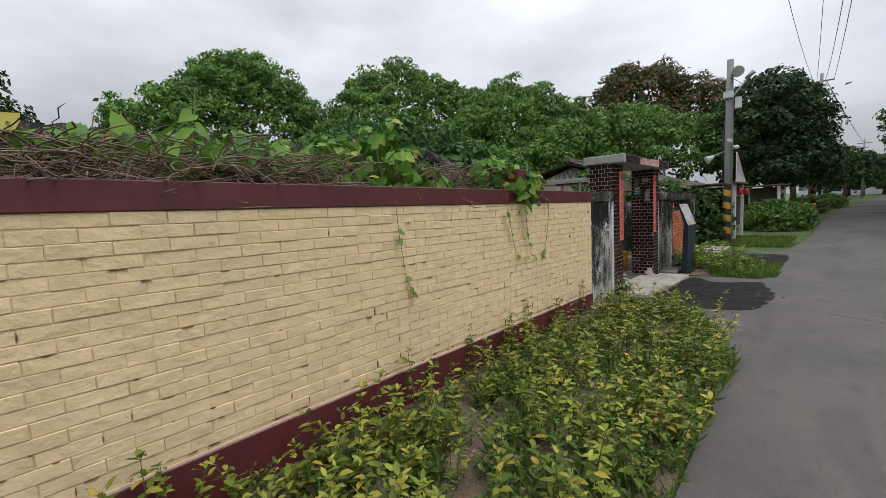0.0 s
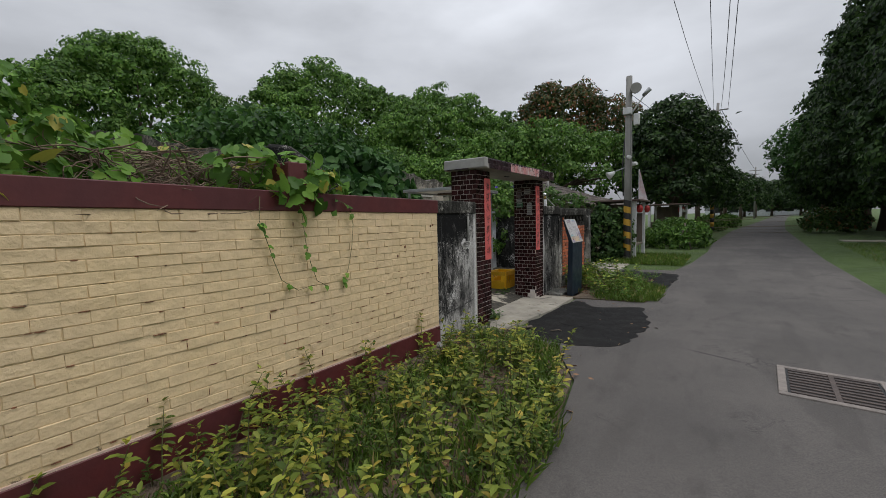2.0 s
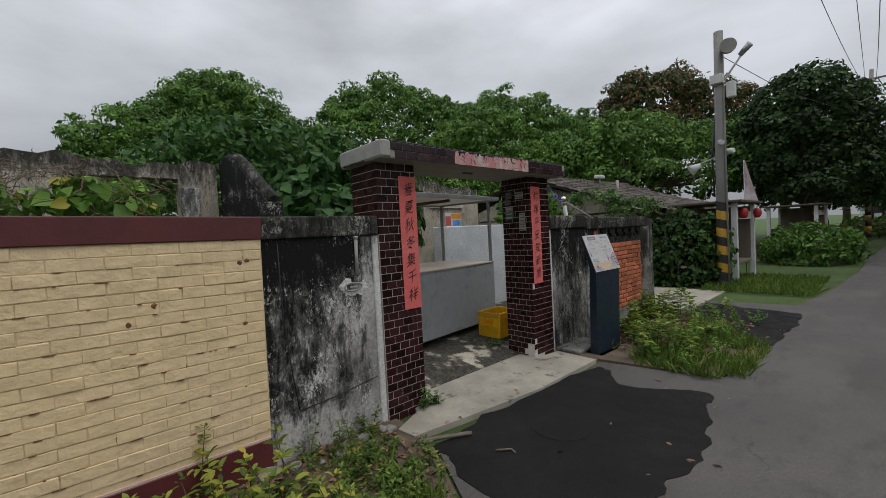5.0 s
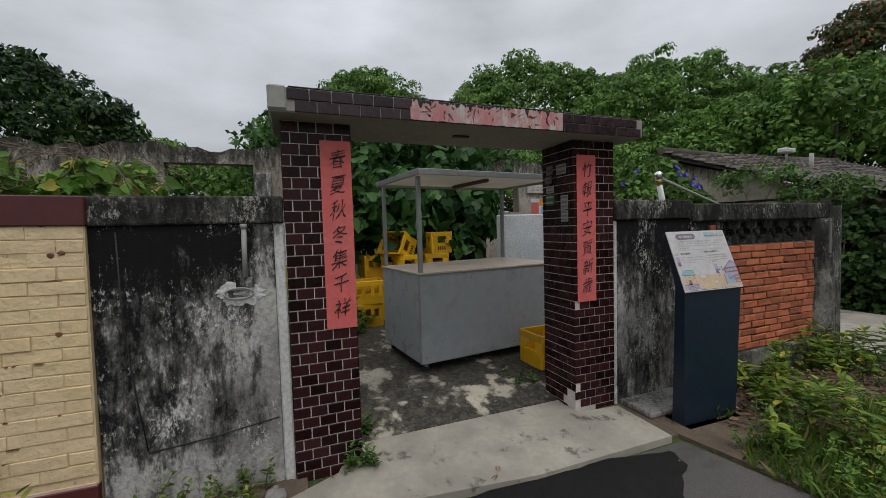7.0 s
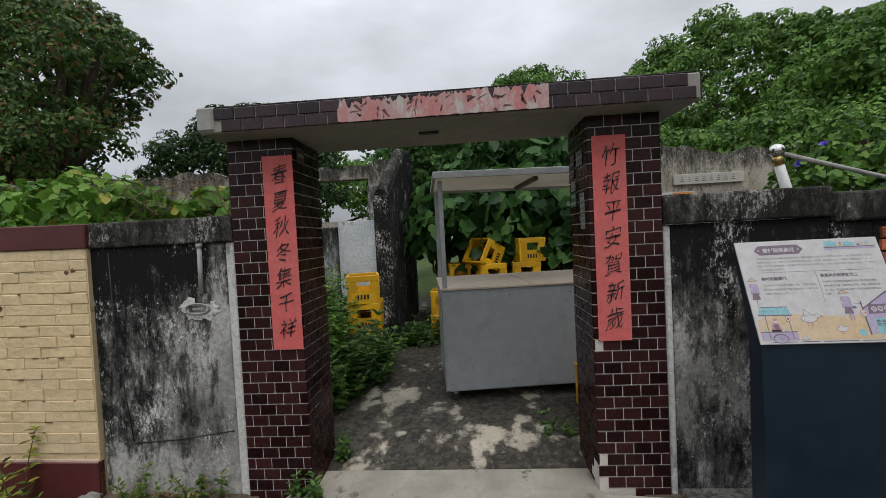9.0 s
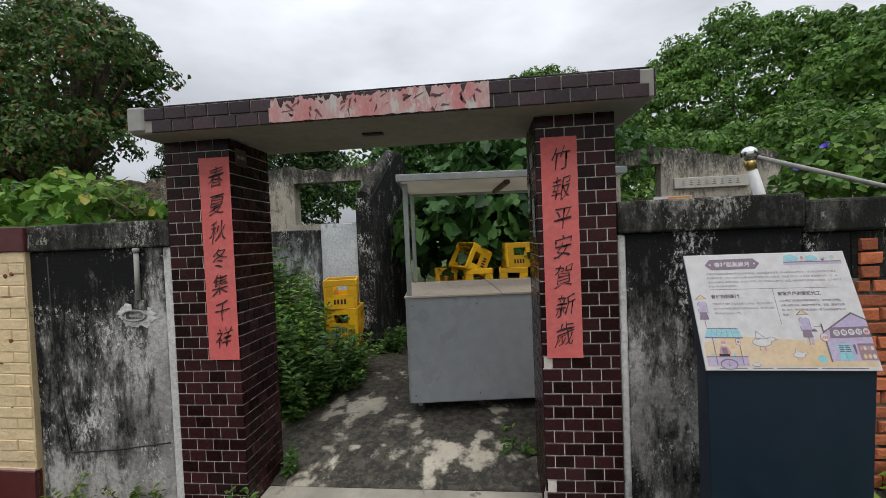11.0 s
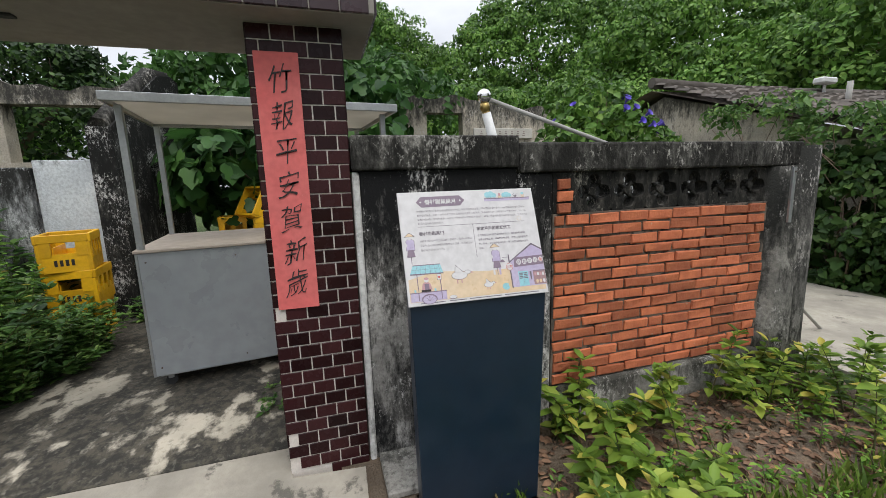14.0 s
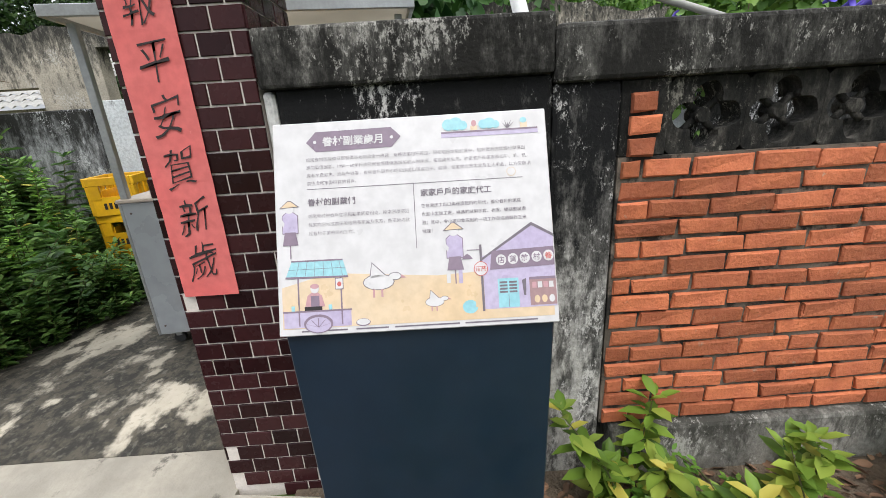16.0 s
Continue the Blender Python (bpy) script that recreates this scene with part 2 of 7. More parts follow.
def asphalt_mat():
    m, nt, b, _ = nodes_of("worn_asphalt_lane")
    col = blend(nt, ramp(nt, noise_node(nt, 0.55, 6), 0.35, 0.65), (0.130, 0.116, 0.106), (0.090, 0.081, 0.075))
    col = blend(nt, ramp(nt, noise_node(nt, 3.2, 8, (1, 0.45, 1), 0.7), 0.5, 0.68, 0, 0.65), col, (0.058, 0.052, 0.048))
    patch = ramp(nt, noise_node(nt, 0.9, 2, (1.6, 0.25, 1), 0.4), 0.56, 0.60, 0, 0.45)
    col = blend(nt, patch, col, (0.070, 0.062, 0.056))
    web = nt.nodes.new("ShaderNodeTexVoronoi")
    web.feature = "DISTANCE_TO_EDGE"
    web.inputs["Scale"].default_value = 0.55
    bend = nt.nodes.new("ShaderNodeNewGeometry")
    wob = nt.nodes.new("ShaderNodeVectorMath")
    wob.operation = "ADD"
    nt.links.new(bend.outputs["Position"], wob.inputs[0])
    nt.links.new(maths(nt, "MULTIPLY", noise_node(nt, 2.4, 6, (1, 1, 1), 0.7), 0.9), wob.inputs[1])
    nt.links.new(wob.outputs[0], web.inputs["Vector"])
    crack = maths(nt, "MULTIPLY", ramp(nt, web.outputs["Distance"], 0.003, 0.009, 1, 0), ramp(nt, noise_node(nt, 0.8, 3), 0.5, 0.6, 0, 0.8))
    col = blend(nt, crack, col, (0.022, 0.020, 0.019))
    col = blend(nt, ramp(nt, noise_node(nt, 130, 3), 0.35, 0.62), blend(nt, 0.5, col, (0.035, 0.033, 0.032)), col)
    col = blend(nt, ramp(nt, noise_node(nt, 210, 2), 0.62, 0.72, 0, 0.7), col, (0.21, 0.20, 0.185))
    nt.links.new(col, b.inputs["Base Color"])
    b.inputs["Roughness"].default_value = 0.85
    add_bump(nt, b, noise_node(nt, 150, 4), 0.9, 0.005)
    return m


M["asphalt"] = asphalt_mat()
M["lawn"] = mat("mown_lawn", (0.085, 0.135, 0.030), (0.055, 0.095, 0.022), 0.8, 0.9, 0.9, 90, c3=(0.13, 0.13, 0.05), c3_from=0.68, dist=0.03)
M["orange_brick"] = mat("orange_red_brick", (0.55, 0.165, 0.070), (0.43, 0.120, 0.055), 11, 0.88, 1.0, 70, spread="object", spread_range=(0.66, 1.25), c3=(0.42, 0.25, 0.17), c3_from=0.62, dist=0.006)
M["mortar"] = mat("grey_sandy_mortar", (0.19, 0.155, 0.12), (0.075, 0.062, 0.048), 3.5, 0.95, 0.9, 90, c3=(0.018, 0.016, 0.013), c3_from=0.48)
M["paper"] = mat("faded_red_paper", (0.72, 0.135, 0.125), (0.68, 0.165, 0.15), 4, 0.7, 0.15, 25, c3=(0.74, 0.24, 0.21), c3_from=0.66)
M["ink"] = mat("black_ink", (0.018, 0.014, 0.014), (0.03, 0.02, 0.02), 20, 0.6)
M["banner"] = mat("torn_pink_banner", (0.60, 0.20, 0.20), (0.56, 0.42, 0.40), 9, 0.8, 0.3, 40, c3=(0.55, 0.50, 0.47), c3_from=0.53, stretch=(1, 1, 0.4))
M["ink_faded"] = mat("faded_ink", (0.09, 0.05, 0.05), (0.20, 0.09, 0.09), 25, 0.8)
M["navy"] = mat("navy_powder_coat", (0.009, 0.021, 0.038), (0.012, 0.025, 0.042), 2, 0.36, 0.06, 300, c3=(0.017, 0.033, 0.055), c3_from=0.68)
M["navy_side"] = mat("dark_teal_powder_coat", (0.012, 0.026, 0.036), (0.016, 0.03, 0.04), 2, 0.42, 0.06, 300)
M["board"] = mat("white_printed_panel", (0.625, 0.605, 0.60), (0.61, 0.59, 0.585), 3, 0.35, 0.0)
M["peach"] = mat("peach_print", (0.66, 0.48, 0.29), (0.66, 0.53, 0.38), 4, 0.35, 0.0)
M["mauve"] = mat("mauve_print", (0.22, 0.16, 0.21), (0.24, 0.18, 0.23), 6, 0.35, 0.0)
M["lilac"] = mat("lilac_print", (0.44, 0.37, 0.52), (0.48, 0.42, 0.55), 9, 0.35, 0.0)
M["teal"] = mat("teal_print", (0.25, 0.52, 0.58), (0.32, 0.58, 0.62), 9, 0.35, 0.0)
M["textgrey"] = mat("grey_print", (0.155, 0.125, 0.15), (0.175, 0.15, 0.17), 9, 0.4, 0.0)
M["redprint"] = mat("red_print", (0.6, 0.12, 0.10), (0.55, 0.14, 0.12), 9, 0.4, 0.0)
M["redprint_pale"] = mat("dusky_pink_print", (0.52, 0.27, 0.29), (0.50, 0.29, 0.31), 9, 0.4, 0.0)
M["stall_print"] = mat("brown_pink_print", (0.36, 0.22, 0.22), (0.33, 0.21, 0.21), 9, 0.4, 0.0)
M["pale_board"] = mat("faded_white_board", (0.56, 0.54, 0.48), (0.46, 0.44, 0.39), 5, 0.8, 0.3, 50, c3=(0.26, 0.24, 0.21), c3_from=0.64)
M["cartgrey"] = mat("grey_laminate_panel", (0.345, 0.365, 0.375), (0.325, 0.345, 0.355), 1.2, 0.32, 0.05, 6, c3=(0.29, 0.305, 0.31), c3_from=0.74)
M["counter"] = mat("beige_laminate_top", (0.50, 0.42, 0.34), (0.46, 0.39, 0.32), 2.5, 0.45, 0.05, 30)
M["alu"] = mat("dull_aluminium", (0.42, 0.43, 0.43), (0.34, 0.35, 0.35), 8, 0.42, 0.1, 80, metal=0.7)
M["roofpanel"] = leaf_mat("cream_canopy_panel", (0.60, 0.575, 0.51), (0.62, 0.59, 0.52), (0.58, 0.55, 0.49), patch=1.5, through_light=0.5)
M["black"] = mat("black_rubber", (0.015, 0.015, 0.015), (0.03, 0.03, 0.03), 9, 0.6)
M["crate"] = mat("yellow_plastic_crate", (0.82, 0.46, 0.010), (0.72, 0.38, 0.012), 4, 0.42, 0.12, 30, spread="object", spread_range=(0.75, 1.08), c3=(0.40, 0.24, 0.04), c3_from=0.72)
M["pole"] = mat("grey_concrete_pole", (0.30, 0.29, 0.27), (0.22, 0.215, 0.20), 3, 0.85, 0.3, 70, c3=(0.15, 0.14, 0.13), c3_from=0.68, stretch=(1, 1, 0.3))
M["stripe_y"] = mat("worn_yellow_stripe", (0.60, 0.34, 0.03), (0.50, 0.28, 0.04), 8, 0.6)
M["stripe_b"] = mat("black_stripe", (0.02, 0.02, 0.02), (0.035, 0.03, 0.03), 8, 0.6)
M["whitemetal"] = mat("white_enamel", (0.72, 0.72, 0.71), (0.62, 0.62, 0.61), 6, 0.4)
M["chrome"] = mat("polished_chrome", (0.75, 0.74, 0.72), (0.7, 0.69, 0.67), 6, 0.1, 0.0, metal=1.0)
M["brass"] = mat("worn_brass", (0.55, 0.40, 0.16), (0.45, 0.32, 0.12), 9, 0.3, metal=1.0)
M["cable"] = mat("black_cable", (0.03, 0.03, 0.032), (0.04, 0.04, 0.042), 5, 0.6)
M["bark"] = mat("grey_brown_bark", (0.115, 0.085, 0.06), (0.065, 0.05, 0.038), 6, 0.95, 0.9, 30, stretch=(1, 1, 0.3), dist=0.02)
M["twig"] = mat("dry_brown_vine", (0.22, 0.16, 0.11), (0.13, 0.09, 0.065), 12, 0.9, spread="island")
M["stem"] = mat("green_stem", (0.10, 0.13, 0.04), (0.13, 0.10, 0.05), 8, 0.8)
M["rooftile"] = mat("grey_clay_roof_tile", (0.135, 0.115, 0.10), (0.085, 0.072, 0.062), 4, 0.9, 0.6, 40, spread="island", spread_range=(0.65, 1.35), c3=(0.19, 0.17, 0.15), c3_from=0.66)
M["oldwood"] = mat("grey_weathered_wood", (0.22, 0.18, 0.14), (0.13, 0.105, 0.085), 5, 0.9, 0.5, 40, stretch=(1, 1, 0.2))
M["rust"] = mat("rusty_iron", (0.15, 0.10, 0.08), (0.09, 0.07, 0.06), 12, 0.85, 0.5, 60)
M["iron"] = mat("dark_grate_iron", (0.10, 0.075, 0.065), (0.07, 0.055, 0.05), 12, 0.7, 0.4, 60)
M["grateframe"] = mat("pale_concrete_grate_frame", (0.27, 0.235, 0.21), (0.18, 0.16, 0.145), 9, 0.9)
M["debris"] = mat("dead_leaf", (0.25, 0.145, 0.085), (0.15, 0.085, 0.052), 10, 0.85, spread="island", spread_range=(0.5, 1.5))
M["lantern"] = mat("red_lantern_cloth", (0.42, 0.025, 0.02), (0.34, 0.02, 0.016), 6, 0.6)
M["flag"] = mat("white_red_flag_cloth", (0.66, 0.62, 0.62), (0.60, 0.35, 0.36), 3, 0.8)
M["orangeprint"] = mat("orange_poster", (0.75, 0.20, 0.03), (0.70, 0.35, 0.05), 14, 0.5)
M["blueprint"] = mat("blue_poster", (0.08, 0.22, 0.60), (0.25, 0.42, 0.70), 14, 0.5)
M["green_sticker"] = mat("green_sticker", (0.02, 0.11, 0.05), (0.03, 0.14, 0.06), 14, 0.5)
M["pale_sticker"] = mat("pale_sticker", (0.42, 0.40, 0.37), (0.32, 0.31, 0.29), 24, 0.6)
M["flower"] = mat("violet_blue_petal", (0.10, 0.07, 0.48), (0.15, 0.10, 0.55), 14, 0.6, 0)
M["stonegrey"] = mat("loose_grey_stone", (0.32, 0.30, 0.28), (0.22, 0.21, 0.19), 9, 0.9, 0.5)

M["lf_dome"] = leaf_mat("broad_crown_leaf", (0.050, 0.120, 0.020), (0.140, 0.290, 0.050), (0.275, 0.440, 0.100), patch=0.5)
M["lf_dark"] = leaf_mat("dark_crown_leaf", (0.015, 0.036, 0.012), (0.040, 0.088, 0.022), (0.100, 0.175, 0.045), patch=0.4)
M["lf_red"] = leaf_mat("reddish_crown_leaf", (0.035, 0.075, 0.020), (0.085, 0.115, 0.032), (0.30, 0.115, 0.055), patch=0.3)
M["lf_olive"] = leaf_mat("olive_crown_leaf", (0.030, 0.070, 0.018), (0.075, 0.150, 0.030), (0.150, 0.230, 0.055), spot=(0.20, 0.10, 0.04), spot_from=0.90)
M["lf_fern"] = leaf_mat("feathery_leaf", (0.033, 0.091, 0.023), (0.065, 0.156, 0.033), (0.098, 0.208, 0.046), patch=1.0)
M["lf_vine"] = leaf_mat("bright_vine_leaf", (0.081, 0.195, 0.027), (0.155, 0.316, 0.047), (0.255, 0.430, 0.074), spot=(0.403, 0.363, 0.067), spot_from=0.93, patch=1.4)
M["lf_verge"] = leaf_mat("yellow_green_shrub_leaf", (0.090, 0.145, 0.026), (0.255, 0.315, 0.050), (0.50, 0.49, 0.085), spot=(0.46, 0.36, 0.07), spot_from=0.9, patch=1.6)
M["lf_shoot"] = leaf_mat("fresh_yellow_green_leaf", (0.085, 0.165, 0.025), (0.20, 0.32, 0.045), (0.40, 0.48, 0.085), spot=(0.48, 0.42, 0.08), spot_from=0.93, patch=2.5)
M["lf_low"] = leaf_mat("low_weed_leaf", (0.060, 0.120, 0.024), (0.135, 0.225, 0.040), (0.25, 0.33, 0.07), spot=(0.36, 0.30, 0.08), spot_from=0.93, patch=1.8)
M["lf_herb"] = leaf_mat("green_herb_leaf", (0.055, 0.130, 0.032), (0.125, 0.245, 0.055), (0.24, 0.37, 0.10), patch=1.6)
M["lf_big"] = leaf_mat("large_lobed_leaf", (0.027, 0.081, 0.022), (0.056, 0.144, 0.031), (0.100, 0.206, 0.050), patch=1.2)
M["lf_glory"] = leaf_mat("heart_shaped_vine_leaf", (0.050, 0.120, 0.022), (0.115, 0.235, 0.040), (0.225, 0.360, 0.080), patch=1.2)
M["lf_ivy"] = leaf_mat("dark_ivy_leaf", (0.026, 0.066, 0.017), (0.060, 0.126, 0.029), (0.120, 0.198, 0.054), patch=0.9)
M["grass"] = leaf_mat("grass_blade", (0.081, 0.149, 0.023), (0.138, 0.230, 0.034), (0.207, 0.287, 0.057), spot=(0.345, 0.287, 0.115), spot_from=0.93, patch=0.7)


# ---- building helpers ----
def mesh_of(name, bm, material):
    me = bpy.data.meshes.new(name)
    bm.to_mesh(me)
    bm.free()
    me.materials.append(material)
    return me


def part(name, bm, material, parent=None, label=""):
    """One mesh object under a thing or under a part."""
    ob = new(name, bm if isinstance(bm, bpy.types.Mesh) else mesh_of(name, bm, material))
    ob.parent = parent
    return tagged(ob, label)


def thing(name, m, label, category, group="", kind=""):
    ob = new(name)
    ob.empty_display_size = 0.1
    ob.matrix_basis = m
    return tagged(ob, label, category, group, kind)


def solid(name, bm, material, label, category, kind="", group=""):
    return tagged(new(name, bm if isinstance(bm, bpy.types.Mesh) else mesh_of(name, bm, material)), label, category, group, kind)


def box(x0, x1, y0, y1, z0, z1, bevel=0.0, bm=None, seg=1):
    bm = bm or bmesh.new()
    r = bmesh.ops.create_cube(bm, size=1.0)
    vs = r["verts"]
    for v in vs:
        v.co = Vector(((x0 + x1) / 2 + v.co.x * (x1 - x0), (y0 + y1) / 2 + v.co.y * (y1 - y0), (z0 + z1) / 2 + v.co.z * (z1 - z0)))
    if bevel:
        es = list({e for v in vs for e in v.link_edges})
        bmesh.ops.bevel(bm, geom=es, offset=bevel, segments=seg, affect="EDGES", profile=0.5)
    return bm


def tube(pts, radii, sides=6, bm=None, cap=True):
    """A round bar along a line of points."""
    bm = bm or bmesh.new()
    pts = [Vector(p) for p in pts]
    if isinstance(radii, (int, float)):
        radii = [radii] * len(pts)
    rings = []
    for i, p in enumerate(pts):
        d = (pts[min(i + 1, len(pts) - 1)] - pts[max(i - 1, 0)]).normalized()
        a = d.cross(Vector((0.13, 0.21, 1)) if abs(d.z) < 0.95 else Vector((1, 0.1, 0))).normalized()
        b = d.cross(a)
        rings.append([bm.verts.new(p + radii[i] * (math.cos(k * math.tau / sides) * a + math.sin(k * math.tau / sides) * b)) for k in range(sides)])
    for r, s in zip(rings, rings[1:]):
        for k in range(sides):
            f = bm.faces.new((r[k], r[(k + 1) % sides], s[(k + 1) % sides], s[k]))
            f.smooth = True
    if cap:
        bm.faces.new(rings[0][::-1])
        bm.faces.new(rings[-1])
    return bm


def plate(outline, z0, z1, bm=None):
    """A slab with the given outline in plan."""
    bm = bm or bmesh.new()
    lo = [bm.verts.new((x, y, z0)) for x, y in outline]
    hi = [bm.verts.new((x, y, z1)) for x, y in outline]
    n = len(outline)
    bm.faces.new(hi)
    bm.faces.new(lo[::-1])
    for i in range(n):
        bm.faces.new((lo[i], lo[(i + 1) % n], hi[(i + 1) % n], hi[i]))
    bmesh.ops.recalc_face_normals(bm, faces=bm.faces)
    return bm


def smooth_outline(pts, steps=12):
    """A closed rounded outline through the points."""
    n, out = len(pts), []
    for i in range(n):
        p = [Vector(pts[(i + k) % n]) for k in (-1, 0, 1, 2)]
        for s in range(steps):
            t = s / steps
            q = 0.5 * (2 * p[1] + (p[2] - p[0]) * t + (2 * p[0] - 5 * p[1] + 4 * p[2] - p[3]) * t * t + (3 * p[1] - p[0] - 3 * p[2] + p[3]) * t ** 3)
            w = noise.noise((q.x * 5, q.y * 5, 2.0)) * 0.09
            out.append((q.x + w + random.uniform(-0.01, 0.01), q.y + w * 0.6 + random.uniform(-0.01, 0.01)))
    return out


def wall_with_holes(x0, x1, y0, y1, z0, z1, holes, top=None):
    """A wall along y, with rectangular openings (y0, y1, z0, z1); top(y) gives a broken upper edge."""
    bm = bmesh.new()
    ys = sorted({y0, y1, *[h[0] for h in holes], *[h[1] for h in holes]})
    fine = []
    for a, b in zip(ys, ys[1:]):
        n = max(1, int((b - a) / 0.16)) if top else 1
        fine += [a + (b - a) * i / n for i in range(n)]
    fine.append(ys[-1])
    for a, b in zip(fine, fine[1:]):
        c = (a + b) / 2
        spans, at = [], z0
        for h in sorted([h for h in holes if h[0] <= c <= h[1]], key=lambda h: h[2]):
            if h[2] > at:
                spans.append((at, h[2]))
            at = h[3]
        spans.append((at, None))
        for s, e in spans:
            za, zb = (e, e) if e is not None else ((top(a), top(b)) if top else (z1, z1))
            q = [bm.verts.new(p) for p in ((x0, a, s), (x1, a, s), (x1, b, s), (x0, b, s), (x0, a, za), (x1, a, za), (x1, b, zb), (x0, b, zb))]
            for f in ((0, 1, 2, 3), (4, 7, 6, 5), (0, 4, 5, 1), (1, 5, 6, 2), (2, 6, 7, 3), (3, 7, 4, 0)):
                bm.faces.new([q[i] for i in f])
    bmesh.ops.remove_doubles(bm, verts=bm.verts, dist=0.0005)
    bmesh.ops.recalc_face_normals(bm, faces=bm.faces)
    return bm


LEAVES = {
    "diamond": ([(0, 0, 0), (0.42, 0.30, 0.07), (1, 0, -0.08), (0.42, -0.30, 0.07)], [(0, 2, 1), (0, 3, 2)]),
    "oval": ([(0, 0, 0), (0.28, 0.21, 0.06), (0.66, 0.20, 0.03), (1, 0, -0.12), (0.66, -0.20, 0.03), (0.28, -0.21, 0.06)], [(0, 3, 2, 1), (0, 5, 4, 3)]),
    "heart": ([(0.12, 0, 0), (-0.06, 0.25, 0.05), (0.25, 0.46, 0.09), (0.62, 0.30, 0.03), (1, 0, -0.12), (0.62, -0.30, 0.03), (0.25, -0.46, 0.09), (-0.06, -0.25, 0.05)], [(0, 4, 3, 2, 1), (0, 7, 6, 5, 4)]),
    "lobed": ([(0.10, 0, 0.02), (-0.05, 0.20, 0.04), (0.08, 0.38, 0.05), (0.33, 0.46, 0.02), (0.50, 0.30, 0.05), (0.66, 0.31, 0.0), (0.82, 0.17, -0.04), (1, 0, -0.14), (0.82, -0.17, -0.04), (0.66, -0.31, 0.0), (0.50, -0.30, 0.05), (0.33, -0.46, 0.02), (0.08, -0.38, 0.05), (-0.05, -0.20, 0.04)], [(0, 7, 6, 5, 4, 3, 2, 1), (0, 13, 12, 11, 10, 9, 8, 7)]),
    "blade": ([(0, 0.06, 0), (0, -0.06, 0), (0.55, -0.045, 0.10), (0.55, 0.045, 0.10), (1, 0, -0.05)], [(0, 1, 2, 3), (3, 2, 4)]),
}


def leaf_mesh(name, at, axis, normal, size, kind, material):
    """Many single leaves in one mesh: each at a place, along an axis, facing a normal."""
    at, axis, normal, size = (np.asarray(a, float) for a in (at, axis, normal, size))
    axis = axis / (np.linalg.norm(axis, axis=1, keepdims=True) + 1e-9)
    side = np.cross(normal, axis)
    side /= np.linalg.norm(side, axis=1, keepdims=True) + 1e-9
    normal = np.cross(axis, side)
    tv, tf = LEAVES[kind]
    tv = np.array(tv)
    co = at[:, None] + size[:, None, None] * (tv[None, :, :1] * axis[:, None] + tv[None, :, 1:2] * side[:, None] + tv[None, :, 2:] * normal[:, None])
    n, k = len(at), len(tv)
    loops = np.concatenate([np.array(f) for f in tf])
    starts = np.cumsum([0] + [len(f) for f in tf])[:-1]
    me = bpy.data.meshes.new(name)
    me.vertices.add(n * k)
    me.vertices.foreach_set("co", co.ravel())
    me.loops.add(n * len(loops))
    me.loops.foreach_set("vertex_index", (loops[None] + k * np.arange(n)[:, None]).ravel().astype(np.int32))
    me.polygons.add(n * len(tf))
    me.polygons.foreach_set("loop_start", (starts[None] + len(loops) * np.arange(n)[:, None]).ravel().astype(np.int32))
    me.update(calc_edges=True)
    me.materials.append(material)
    return me


def unit(n, rng):
    v = rng.normal(size=(n, 3))
    return v / np.linalg.norm(v, axis=1, keepdims=True)


def clumps_on(blobs, per_m2, rng, low=-0.45):
    """Places of leaf clumps on the outside of a few joined ellipsoids."""
    out, outn = [], []
    for c, r in blobs:
        c, r = np.array(c, float), np.array(r, float)
        area = 4 * math.pi * (((r[0] * r[1]) ** 1.6 + (r[0] * r[2]) ** 1.6 + (r[1] * r[2]) ** 1.6) / 3) ** (1 / 1.6)
        u = unit(max(8, int(area * per_m2)), rng)
        u = u[u[:, 2] > low]
        p = c + u * r * rng.uniform(0.80, 1.06, (len(u), 1))
        keep = np.ones(len(u), bool)
        for c2, r2 in blobs:
            if c2 is not c and not np.allclose(c2, c):
                keep &= np.sum(((p - np.array(c2)) / np.array(r2)) ** 2, axis=1) > 0.72
        out.append(p[keep])
        outn.append((u / r)[keep])
    p, n = np.concatenate(out), np.concatenate(outn)
    return p, n / np.linalg.norm(n, axis=1, keepdims=True)


